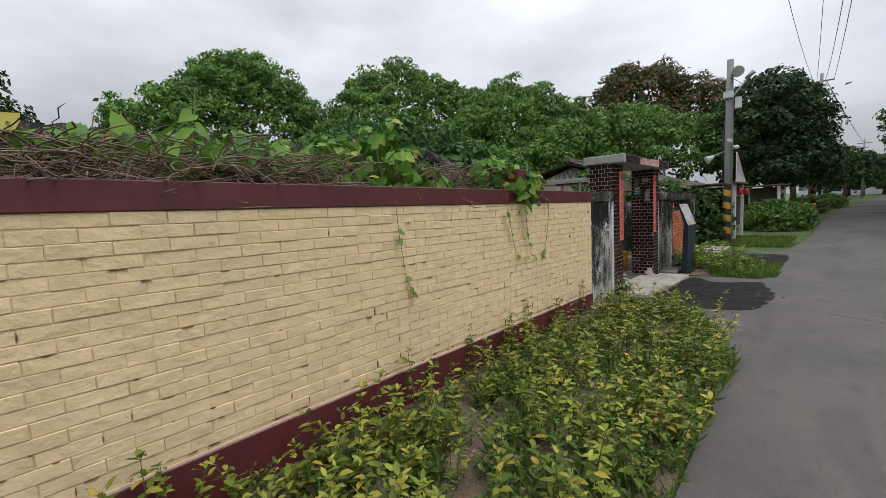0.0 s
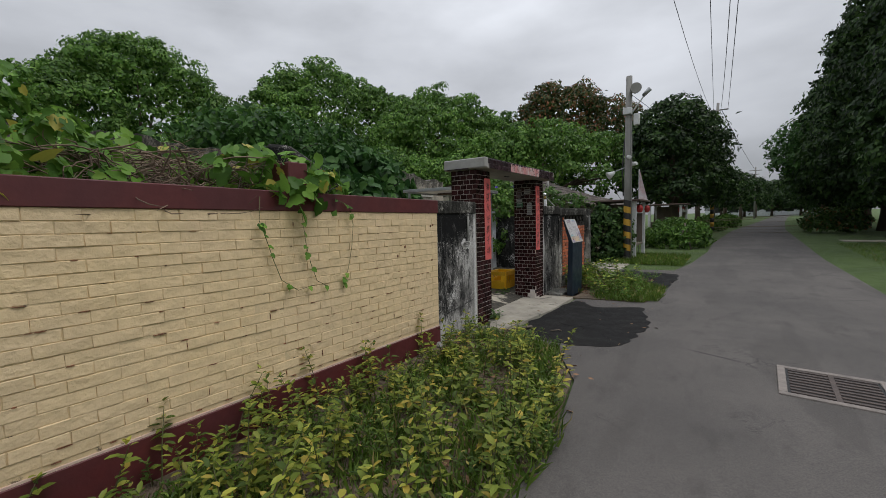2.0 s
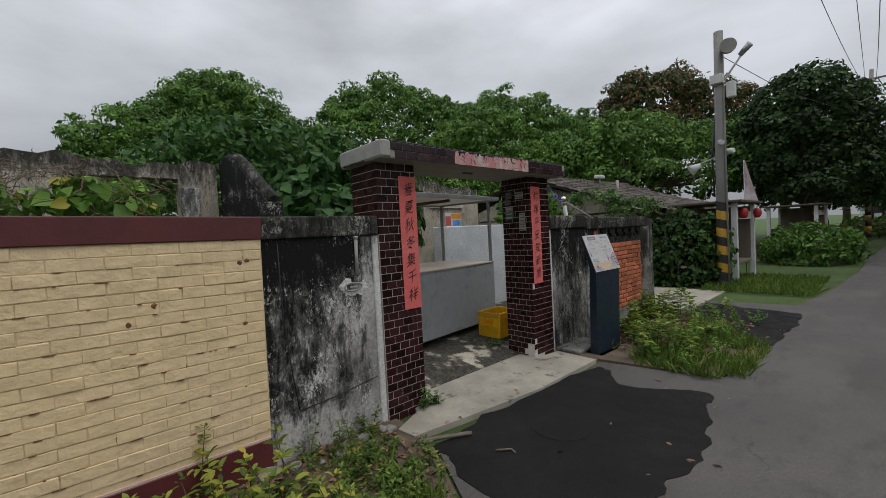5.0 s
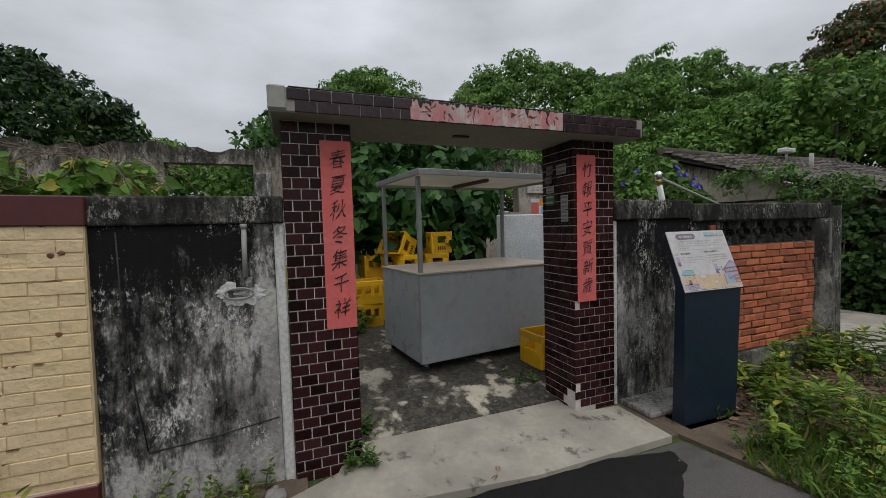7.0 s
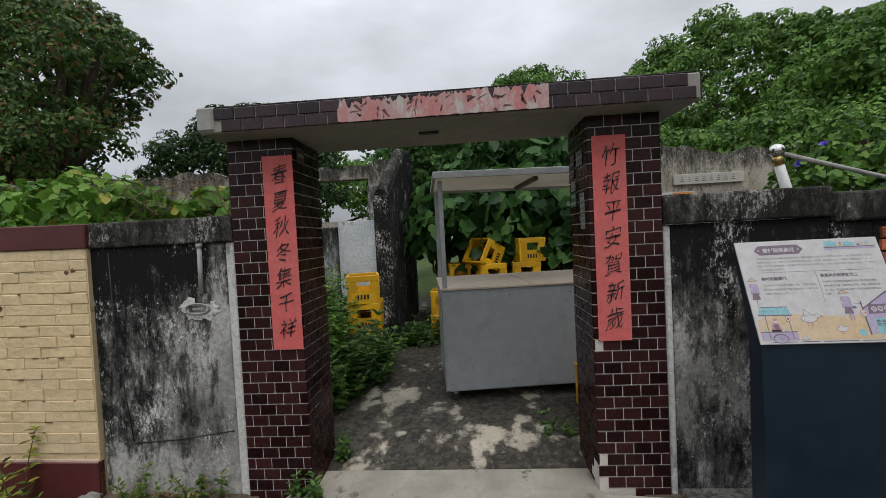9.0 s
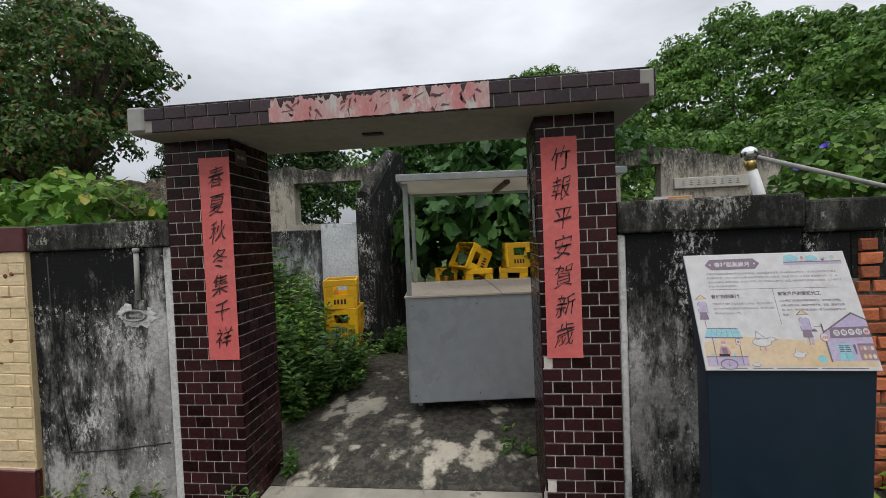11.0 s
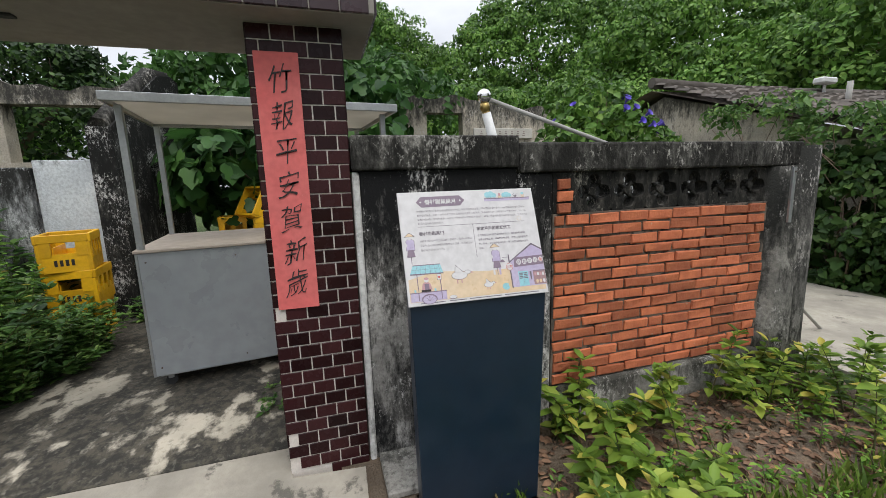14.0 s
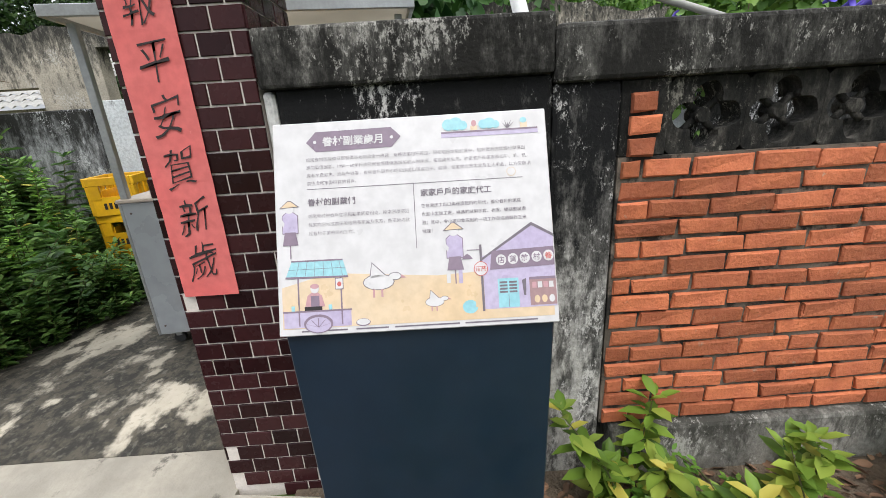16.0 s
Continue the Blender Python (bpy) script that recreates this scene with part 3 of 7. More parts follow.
def crown_mesh(name, blobs, material, rng, leaf=0.2, per_m2=1.6, each=34, spread=0.42, kind="diamond", droop=0.35, low=-0.45, flat=0.6):
    c, n = clumps_on(blobs, per_m2, rng, low)
    k = len(c)
    cs = spread * rng.uniform(0.7, 1.55, (k, 1))
    # every clump is a small dome of leaves that faces outwards and up
    face = n * 0.75 + np.array([0, 0, 0.65])
    face /= np.linalg.norm(face, axis=1, keepdims=True)
    ff, rr = np.repeat(face, each, 0), np.repeat(cs, each, 0)
    u = unit(k * each, rng)
    u *= np.where(np.sum(u * ff, axis=1, keepdims=True) < -0.25, -1, 1)
    at = np.repeat(c, each, 0) + u * rr * rng.uniform(0.7, 1.08, (k * each, 1)) * np.array([1, 1, flat + 0.15])
    normal = u * 0.9 + ff * 0.4 + unit(k * each, rng) * 0.45
    axis = np.cross(u, unit(k * each, rng)) + u * 0.25 - np.array([0, 0, droop])
    size = leaf * rng.uniform(0.65, 1.3, k * each)
    # sparse larger leaves close the inside
    m = max(2, each // 6)
    at2 = np.repeat(c - n * cs * 1.3, m, 0) + rng.normal(size=(k * m, 3)) * np.repeat(cs, m, 0) * 0.8
    return leaf_mesh(name, np.concatenate([at, at2]), np.concatenate([axis, unit(k * m, rng)]), np.concatenate([normal, unit(k * m, rng) + np.array([0, 0, 0.5])]), np.concatenate([size, leaf * 1.7 * np.ones(k * m)]), kind, material)


def tree(name, at, blobs, material, label, seed, trunk=0.22, leaf=0.2, per_m2=1.6, each=34, spread=0.42, kind="diamond", low=-0.45, droop=0.35, category="tree", group=""):
    """A tapered trunk with limbs into each mass of the crown, and a crown of single leaves."""
    rng = np.random.default_rng(seed)
    t = thing(name, pose(*at), label, category, group)
    z_low = min(c[2] - r[2] * 0.3 for c, r in blobs)
    fork = max(0.8, z_low * 0.75)
    bm = tube([(0, 0, -0.1), (0.05, 0.03, fork * 0.5), (0.02, 0.08, fork)], [trunk * 1.3, trunk, trunk * 0.85], 9)
    for c, r in blobs:
        c = Vector(c)
        mid = Vector((c.x * 0.45, c.y * 0.45, fork + (c.z - fork) * 0.55))
        tube([(0, 0, fork * 0.92), mid, c, c + Vector((0, 0, r[2] * 0.6))], [trunk * 0.62, trunk * 0.42, trunk * 0.25, trunk * 0.06], 6, bm)
        for i in range(4):
            u = Vector(unit(1, rng)[0]) * 0.85
            tube([mid, c + Vector((u.x * r[0] * 0.5, u.y * r[1] * 0.5, u.z * r[2] * 0.4)), c + Vector((u.x * r[0], u.y * r[1], u.z * r[2]))], [trunk * 0.3, trunk * 0.16, trunk * 0.03], 5, bm)
    part("trunk", bm, M["bark"], t)
    part("crown", crown_mesh("crown", blobs, material, rng, leaf, per_m2, each, spread, kind, droop, low), None, t)
    return t


def text_mesh(name, body, size, material, bold=0.0, spacing=1.0, line=1.0, align="LEFT"):
    """Flat lettering in the built-in font, in the plane z = 0."""
    c = bpy.data.curves.new(name, "FONT")
    c.body, c.size, c.offset, c.align_x, c.space_character, c.space_line, c.resolution_u = body, size, bold, align, spacing, line, 2
    ob = bpy.data.objects.new(name, c)
    scene.collection.objects.link(ob)
    me = bpy.data.meshes.new_from_object(ob.evaluated_get(bpy.context.evaluated_depsgraph_get()))
    bpy.data.objects.remove(ob)
    bpy.data.curves.remove(c)
    me.materials.clear()
    me.materials.append(material)
    return me


# ---- the large structure: ground, road, yards ----
big = bmesh.new()
bmesh.ops.create_grid(big, x_segments=8, y_segments=8, size=700)
solid("ground", big, M["lawn"], "green lawn and rough ground reaching to the horizon", "ground", "structure")
left = [(0.05, -30), (0.04, 2), (-0.05, 4.6), (-0.2, 5.5), (-0.46, 5.98), (-0.75, 6.4), (-1.25, 6.65), (-1.25, 9.15), (-0.15, 9.35), (0.02, 10.3), (0.0, 10.7), (-1.35, 12.4), (-1.36, 13.7), (-0.1, 13.9), (0.18, 15.7), (0.5, 20), (0.6, 25), (1.6, 40), (3.9, 60), (9.4, 110), (16, 170)]
right = [(19.5, 170), (12.3, 110), (7.6, 68), (5.0, 42), (3.45, 18), (3.15, 9), (3.0, 0), (2.8, -30)]
solid("road", plate(left + right, -0.03, 0.02), M["asphalt"], "worn grey asphalt lane between verges", "road", "structure")
solid("damp_patch_1", plate(smooth_outline([(-1.3, 6.85), (-1.1, 6.62), (-0.55, 6.5), (-0.1, 6.68), (0.05, 7.15), (0.1, 7.9), (-0.05, 8.5), (-0.17, 8.9), (-0.75, 8.62), (-1.2, 8.9)]), 0.012, 0.025), M["asphalt_wet"], "dark damp asphalt patch before the gate", "road", "structure")
solid("damp_patch_2", plate(smooth_outline([(-1.2, 12.4), (-0.6, 11.5), (-0.05, 10.75), (0.05, 11.7), (0.05, 13.0), (-0.7, 13.3), (-1.25, 13.4)]), 0.012, 0.025), M["asphalt_wet"], "dark damp asphalt patch beside the verge", "road", "structure")
solid("apron", plate([(-2.12, 7.05), (-2.09, 8.76), (-1.84, 8.76), (-1.80, 9.12), (-1.29, 9.1), (-1.29, 8.0), (-1.40, 7.13), (-1.48, 6.62), (-1.66, 6.60), (-1.8, 6.9)], -0.02, 0.05), M["apron"], "pale concrete apron in the gateway", "pavement", "structure")


def stained_floor_mat():
    m, nt, b, _ = nodes_of("stained_concrete_yard")
    col = blend(nt, ramp(nt, noise_node(nt, 3, 5), 0.35, 0.65), (0.52, 0.465, 0.37), (0.34, 0.305, 0.24))
    moss = ramp(nt, maths(nt, "ADD", maths(nt, "MULTIPLY", noise_node(nt, 1.5, 7, (1, 1.3, 1), 0.62), 0.75), maths(nt, "MULTIPLY", noise_node(nt, 7, 6), 0.25)), 0.405, 0.465)
    col = blend(nt, moss, col, blend(nt, ramp(nt, noise_node(nt, 14, 7, (1, 1, 1), 0.7), 0.42, 0.62), (0.024, 0.022, 0.017), (0.080, 0.070, 0.051)))
    col = blend(nt, ramp(nt, noise_node(nt, 30, 6), 0.55, 0.7, 0, 0.5), col, (0.16, 0.15, 0.12))
    nt.links.new(col, b.inputs["Base Color"])
    b.inputs["Roughness"].default_value = 0.85
    add_bump(nt, b, noise_node(nt, 50, 6), 0.5, 0.006)
    return m


M["yard"] = stained_floor_mat()
yf = bmesh.new()
prof = [(-9.0, 0.13), (-2.75, 0.13), (-2.4, 0.105), (-2.09, 0.055), (-2.09, -0.05), (-9.0, -0.05)]
ends = [[yf.verts.new((x, y, z)) for x, z in prof] for y in (6.72, 12.0)]
yf.faces.new(ends[0])
yf.faces.new(ends[1][::-1])
for i in range(6):
    yf.faces.new((ends[0][i], ends[1][i], ends[1][(i + 1) % 6], ends[0][(i + 1) % 6]))
bmesh.ops.recalc_face_normals(yf, faces=yf.faces)
solid("floor_yard", yf, M["yard"], "stained mossy concrete yard floor", "floor", "structure")
solid("soil_yard", box(-9.0, -2.05, -12, 6.71, -0.05, 0.02), M["soil"], "bare overgrown soil behind the wall", "ground", "structure")
solid("soil_verge_1", plate([(-1.93, -12), (0.03, -12), (0.02, 2), (-0.07, 4.6), (-0.22, 5.48), (-0.48, 5.96), (-0.77, 6.38), (-1.27, 6.63), (-1.7, 6.64), (-1.93, 6.64)], -0.05, 0.035), M["soil"], "brown leafy soil of the planted verge", "ground", "structure")
solid("soil_verge_2", plate([(-1.86, 9.22), (-1.3, 9.2), (-0.17, 9.38), (-0.02, 10.3), (-0.03, 10.65), (-1.36, 12.35), (-1.86, 12.5)], -0.05, 0.03), M["soil"], "brown leafy soil below the brick wall", "ground", "structure")
solid("path_side", box(-8.0, -1.37, 12.62, 15.1, -0.05, 0.022), M["apron"], "pale concrete side path", "pavement", "structure")
solid("verge_far", plate([(-1.8, 15.1), (0.0, 15.2), (0.16, 16.4), (-0.4, 17.6), (-1.8, 18.0)], -0.05, 0.03), M["lawn"], "grassy verge round the pole", "ground", "structure")

solid("soil_gap_1", box(-2.0, -1.46, 6.5, 6.72, -0.04, 0.031), M["soil"], "bare soil beside the gateway", "ground", "structure")
solid("soil_gap_2", box(-2.0, -1.32, 9.0, 9.5, -0.04, 0.028), M["soil"], "bare soil beside the gateway", "ground", "structure")

# ---- the boundary wall and the gateway ----
W = -1.855
# the wall climbs gently away from the gate
wall_y = thing("wall_painted_brick", pose(0, 5.7, 0) @ pose(0, 0, 0, -0.7) @ pose(0, -5.7, 0), "cream painted brick boundary wall with maroon coping", "wall", "", "structure")
part("wall_core", box(-2.10, W - 0.0035, -14, 5.705, 0.0, 1.595), M["yellow_joint"], wall_y)
cop = box(-2.13, W + 0.012, -14, 5.713, 1.595, 1.745, 0.006)
part("coping", cop, M["maroon"], wall_y, "maroon painted coping band")


part("pier", box(-2.08, W + 0.006, 3.76, 3.93, 1.746, 1.975, 0.008), M["maroon"], wall_y, "maroon painted stump of a pier")


def skirt():
    bm = bmesh.new()
    ys = [-14, -0.5, 1.0, 2.5, 4.0, 5.705]
    hs = [0.28, 0.275, 0.28, 0.275, 0.27, 0.262]
    rings = []
    for y, h in zip(ys, hs):
        rings.append([bm.verts.new(p) for p in ((W + 0.014, y, -0.05), (W + 0.014, y, h - 0.006), (W + 0.006, y, h), (W - 0.03, y, h), (W - 0.03, y, -0.05))])
    for r, s in zip(rings, rings[1:]):
        for k in range(5):
            bm.faces.new((r[k], r[(k + 1) % 5], s[(k + 1) % 5], s[k]))
    bm.faces.new(rings[0])
    bm.faces.new(rings[-1][::-1])
    bmesh.ops.recalc_face_normals(bm, faces=bm.faces)
    return bm


part("skirting", skirt(), M["maroon"], wall_y, "maroon painted plinth band")
line = bmesh.new()
for y0, h0, y1, h1 in ((-14, 0.28, -0.5, 0.275), (-0.5, 0.275, 1.0, 0.28), (1.0, 0.28, 2.5, 0.275), (2.5, 0.275, 4.0, 0.27), (4.0, 0.27, 5.70, 0.262)):
    q = [line.verts.new(p) for p in ((W + 0.0075, y0, h0 - 0.001), (W + 0.0075, y1, h1 - 0.001), (W + 0.0075, y1, h1 + 0.012), (W + 0.0075, y0, h0 + 0.012), (W - 0.02, y0, h0 - 0.001), (W - 0.02, y1, h1 - 0.001), (W - 0.02, y1, h1 + 0.012), (W - 0.02, y0, h0 + 0.012))]
    for f in ((0, 1, 2, 3), (4, 7, 6, 5), (0, 4, 5, 1), (3, 2, 6, 7), (0, 3, 7, 4), (1, 5, 6, 2)):
        line.faces.new([q[i] for i in f])
part("paint_line", line, M["pinkline"], wall_y, "thin faded pink line above the plinth")

stub_l = thing("wall_stub_old", pose(0, 0, 0), "black mouldy cement wall between paint and gate", "wall", "", "structure")
part("render_coat", box(-2.10, -1.885, 5.715, 6.595, -0.03, 1.59, 0.006), M["mould_left"], stub_l)
crack = tube([(-1.884, 5.84, 1.56), (-1.884, 5.845, 1.1), (-1.884, 5.88, 0.7), (-1.884, 5.92, 0.37)], 0.004, 5)
tube([(-1.884, 5.92, 0.36), (-1.884, 6.2, 0.38), (-1.884, 6.58, 0.43)], 0.004, 5, crack)
part("crack", crack, M["black"], stub_l, "thin black cracks in the render")
part("cap", box(-2.11, -1.866, 5.715, 6.655, 1.591, 1.747, 0.012, seg=2), M["mould_dark"], stub_l, "black mouldy cap of the wall")
part("white_jamb", box(-2.09, -1.878, 6.597, 6.657, -0.03, 1.589, 0.01), M["white_edge"], stub_l, "peeling white plaster edge")

stub_r = thing("wall_stub_right", pose(0, 0, 0), "black mouldy cement wall beside the gate pillar", "wall", "", "structure")
part("render_coat", box(-2.08, -1.875, 9.192, 10.03, -0.03, 1.559, 0.006), M["mould"], stub_r)
part("white_jamb", box(-2.07, -1.868, 9.155, 9.19, -0.03, 1.555, 0.008), M["white_edge"], stub_r, "peeling white plaster edge")
part("cap", box(-2.10, -1.848, 9.155, 10.03, 1.56, 1.725, 0.012, seg=2), M["mould_dark"], stub_r, "black mouldy cap of the wall")
part("post", box(-2.08, -1.86, 10.032, 10.24, -0.03, 1.529, 0.01), M["mould"], stub_r, "black mouldy end post")

brick_w = thing("wall_red_brick", pose(0, 0, 0), "orange brick wall panel with pierced blocks above", "wall", "", "structure")
part("plinth", box(-2.06, -1.82, 10.28, 11.90, -0.05, 0.262, 0.02, seg=2), M["footing"], brick_w, "stained grey cement footing")
part("mortar_core", box(-2.04, -1.8605, 10.242, 11.90, 0.263, 1.297), M["mortar"], brick_w)
part("end_block", box(-2.04, -1.866, 10.242, 10.394, 1.298, 1.529, 0.004), M["mould_black"], brick_w, "dark mortar behind the end bricks")
part("coping", box(-2.10, -1.838, 10.032, 12.16, 1.53, 1.69, 0.015, seg=2), M["mould_dark"], brick_w, "black mouldy concrete coping")
endc = bmesh.new()
tube([(-1.94, 12.04, -0.05), (-1.94, 12.05, 0.5), (-1.93, 12.04, 1.1), (-1.94, 12.03, 1.528)], [0.19, 0.175, 0.165, 0.16], 14, endc)
tube([(-1.94, 12.22, -0.05), (-1.94, 12.22, 0.6), (-1.94, 12.22, 1.66)], [0.16, 0.15, 0.145], 12, endc)
part("end_column", endc, M["mould_col"], brick_w, "rounded mossy grey end column")

GY0, GY1, GX = 6.66, 7.06, -1.865


def pillar(name, y0, y1, label):
    t = thing(name, pose(0, 0, 0), label, "pillar", "gate pillars", "structure")
    part("core", box(GX - 0.39, GX - 0.004, y0 + 0.004, y1 - 0.004, -0.03, 2.189), M["grout"], t)
    return t


pillar_l = pillar("gate_pillar", GY0, GY1, "gate pillar clad in dark brown glazed tiles")
pillar_r = pillar("gate_pillar", 8.75, 9.15, "gate pillar clad in dark brown tiles, chipped base")

lintel = thing("gate_lintel", pose(0, 0, 0), "tiled concrete lintel across the gate pillars", "lintel", "", "structure")
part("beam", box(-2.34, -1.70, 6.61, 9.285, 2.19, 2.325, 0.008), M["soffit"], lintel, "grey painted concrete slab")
part("bare_corner", box(-2.345, -1.687, 6.603, 6.70, 2.20, 2.332, 0.01), M["cement"], lintel, "bare grey corner where tiles fell off")
part("top_crust", box(-2.30, -1.71, 6.71, 9.27, 2.326, 2.338, 0.005), M["mould_dark"], lintel, "mossy black top of the slab")
vent = box(-2.0, -1.96, 7.80, 7.92, 2.178, 2.1895, 0.003)
part("lamp_socket", vent, M["black"], lintel, "empty oval lamp fitting")

# ---- ruined house behind the gate ----
ruin = thing("wall_ruin_back", pose(0, 0, 0), "roofless weathered house wall with empty windows", "wall", "", "structure")
part("masonry", wall_with_holes(-7.5, -7.25, -3.0, 6.75, 0, 3.05, [(4.80, 6.15, 1.95, 2.76), (2.5, 3.8, 1.1, 2.26), (-1.5, 0.6, 1.2, 2.3)], lambda y: 3.03 + 0.05 * math.sin(y * 3.1) + 0.04 * math.sin(y * 11)), M["ruin"], ruin)
part("pier", box(-7.24, -7.1, 6.16, 6.45, 0, 2.6, 0.02), M["white_edge"], ruin, "plaster pier beside the window")
ruin_r = thing("wall_ruin_right", pose(-0.1, -0.37, -0.04), "roofless weathered house wall with a name board", "wall", "", "structure")
part("masonry", wall_with_holes(-7.5, -7.25, 10.2, 14.2, 0, 3.1, [(11.35, 12.06, 1.9, 2.8)], lambda y: (3.08 if y < 12.7 else 2.92) + 0.05 * math.sin(y * 7)), M["ruin"], ruin_r)
part("name_board", box(-7.245, -7.2, 12.27, 13.52, 2.33, 2.52, 0.006), M["pale_board"], ruin_r, "whitewashed board with worn writing")
strokes = bmesh.new()
for i in range(8):
    y = 12.42 + i * 0.13
    for k in range(3):
        box(-7.1995, -7.196, y - 0.035 + 0.01 * k, y + 0.03 - 0.008 * k, 2.385 + 0.035 * k, 2.395 + 0.035 * k, 0, strokes)
part("worn_writing", strokes, M["ink_faded"], ruin_r)

gable = bmesh.new()
prof = [(-7.24, 0.0), (-7.24, 3.1), (-6.9, 3.12), (-6.4, 3.0), (-5.95, 2.76), (-5.5, 2.5), (-5.1, 2.27), (-4.86, 2.14), (-4.86, 0.0)]
fr = [gable.verts.new((x, 6.80, z)) for x, z in prof]
bk = [gable.verts.new((x, 7.02, z)) for x, z in prof]
gable.faces.new(fr)
gable.faces.new(bk[::-1])
for i in range(len(prof)):
    j = (i + 1) % len(prof)
    gable.faces.new((fr[i], bk[i], bk[j], fr[j]))
bmesh.ops.recalc_face_normals(gable, faces=gable.faces)
cross = thing("wall_ruin_gable", pose(0, 0, 0), "black mossy cross wall with a sloping broken top", "wall", "", "structure")
part("masonry", gable, M["ruin_dark"], cross)
part("gable_coping", tube([(-7.0, 6.91, 3.12), (-6.4, 6.91, 3.02), (-5.95, 6.91, 2.78), (-5.5, 6.91, 2.52), (-5.1, 6.91, 2.29), (-4.88, 6.91, 2.16)], 0.09, 6), M["mould_dark"], cross, "crumbling black gable edge")
low = thing("wall_yard_low", pose(0, 0, 0), "low mould-streaked grey yard wall", "wall", "", "structure")
part("masonry", box(-5.06, -4.9, 2.2, 6.24, 0, 1.76, 0.012), M["yardwall"], low)
solid("door_panel", box(-5.02, -4.97, 6.26, 6.795, 0.03, 1.83, 0.006), M["whitewash"], "pale grey sheet panel standing in the yard wall gap", "panel")
white = thing("wall_whitewashed", pose(0, 0, 0), "whitewashed low wall with black peeling spots", "wall", "", "structure")
part("masonry", box(-4.5, -4.3, 9.52, 11.98, 0, 1.70, 0.012), M["whitewash"], white)
side = thing("wall_yard_side", pose(0, 0, 0), "mouldy side wall closing the yard", "wall", "", "structure")
part("masonry", box(-7.24, -2.09, 12.05, 12.2, 0, 1.55, 0.012), M["ruin_dark"], side)
pier2 = solid("wall_pier_black", wall_with_holes(-6.3, -6.05, 9.55, 10.15, 0, 2.6, [], lambda y: 2.35 + 0.2 * math.sin(y * 9)), M["ruin_dark"], "black mossy wall pier behind the cart", "wall", "structure")
poster = thing("poster_banner", pose(-5.6, 11.1, 1.88), "small printed orange and blue poster on a board", "poster")
part("backing", box(-0.02, 0.0, -0.25, 0.25, -0.15, 0.15), M["board"], poster)
part("easel", tube([(-0.03, 0, -1.8), (-0.03, 0, 0.12)], 0.02, 6), M["oldwood"], poster)
part("orange_print", box(0.0, 0.003, -0.06, 0.24, 0.02, 0.14), M["orangeprint"], poster)
part("blue_print", box(0.0, 0.003, -0.02, 0.23, -0.14, -0.01), M["blueprint"], poster)
part("mixed_print", box(0.0, 0.003, -0.24, -0.08, -0.13, 0.08), M["redprint"], poster)

# old tiled house beyond the brick wall
house = thing("tiled_house", pose(0, 0, 0), "low old house with a sagging grey tile roof", "house")
part("wall", box(-9.5, -3.3, 16.0, 23.5, 0, 1.95), M["ruin"], house)
gtri = bmesh.new()
q = [gtri.verts.new(p) for p in ((-10.4, 16.0, 1.9), (-3.3, 16.0, 1.9), (-6.9, 16.0, 3.08), (-10.4, 16.15, 1.9), (-3.3, 16.15, 1.9), (-6.9, 16.15, 3.08))]
for f in ((0, 1, 2), (5, 4, 3), (0, 3, 4, 1), (1, 4, 5, 2), (2, 5, 3, 0)):
    gtri.faces.new([q[i] for i in f])
part("gable", gtri, M["ruin"], house)
RX0, RZ0, RX1, RZ1 = -2.75, 1.92, -7.0, 3.35
RY0 = 15.75


def roof_rows(y0, y1, bm, sag=0.08):
    rows, cols = 15, int((y1 - y0) / 0.27)
    rx, rz = (RX1 - RX0) / rows, (RZ1 - RZ0) / rows
    for i in range(rows):
        for j in range(cols):
            y = y0 + j * 0.27
            s = -sag * math.sin(math.pi * i / rows) - 0.05 * math.sin(j * 0.45) + random.uniform(-0.015, 0.015)
            x, z = RX0 + i * rx, RZ0 + i * rz + s
            a = [(x + 0.04, y, z + 0.02), (x + 0.04, y + 0.07, z + 0.065), (x + 0.04, y + 0.19, z + 0.065), (x + 0.04, y + 0.26, z + 0.02)]
            b = [(p[0] + rx * 1.12, p[1], p[2] + rz * 1.05 - 0.03) for p in a]
            va, vb = [bm.verts.new(p) for p in a], [bm.verts.new(p) for p in b]
            vu = [bm.verts.new((p[0], p[1], p[2] - 0.035)) for p in (a[0], a[3])]
            for k in range(3):
                bm.faces.new((va[k], va[k + 1], vb[k + 1], vb[k]))
            bm.faces.new((va[0], vu[0], vu[1], va[3], va[2], va[1]))
    return bm


tagged(part("roof_tiles", roof_rows(RY0, 23.6, bmesh.new()), M["rooftile"], house, "rows of broken grey clay tiles"), kind="stuff")
deck = bmesh.new()
q = [deck.verts.new(p) for p in ((RX0 + 0.02, RY0, RZ0 - 0.16), (RX0 + 0.02, 23.6, RZ0 - 0.16), (RX1, 23.6, RZ1 - 0.14), (RX1, RY0, RZ1 - 0.14), (-12.5, 23.6, 2.0), (-12.5, RY0, 2.0))]
deck.faces.new(q[:4])
deck.faces.new((q[3], q[2], q[4], q[5]))
part("roof_deck", deck, M["oldwood"], house)
part("ridge", tube([(RX1, RY0, RZ1 + 0.02), (RX1, 19, RZ1 - 0.06), (RX1, 23.6, RZ1 + 0.02)], 0.11, 7), M["rooftile"], house)
part("fascia_board", box(RX0 + 0.03, RX0 + 0.07, RY0, 23.6, RZ0 - 0.14, RZ0 + 0.0, 0.01), M["oldwood"], house)
lamp = thing("roof_floodlight", pose(-6.8, 20.6, 3.36), "white floodlight clamped on the roof", "lamp")
part("bracket", tube([(0, 0, -0.1), (0, 0, 0.15)], 0.03), M["whitemetal"], lamp)
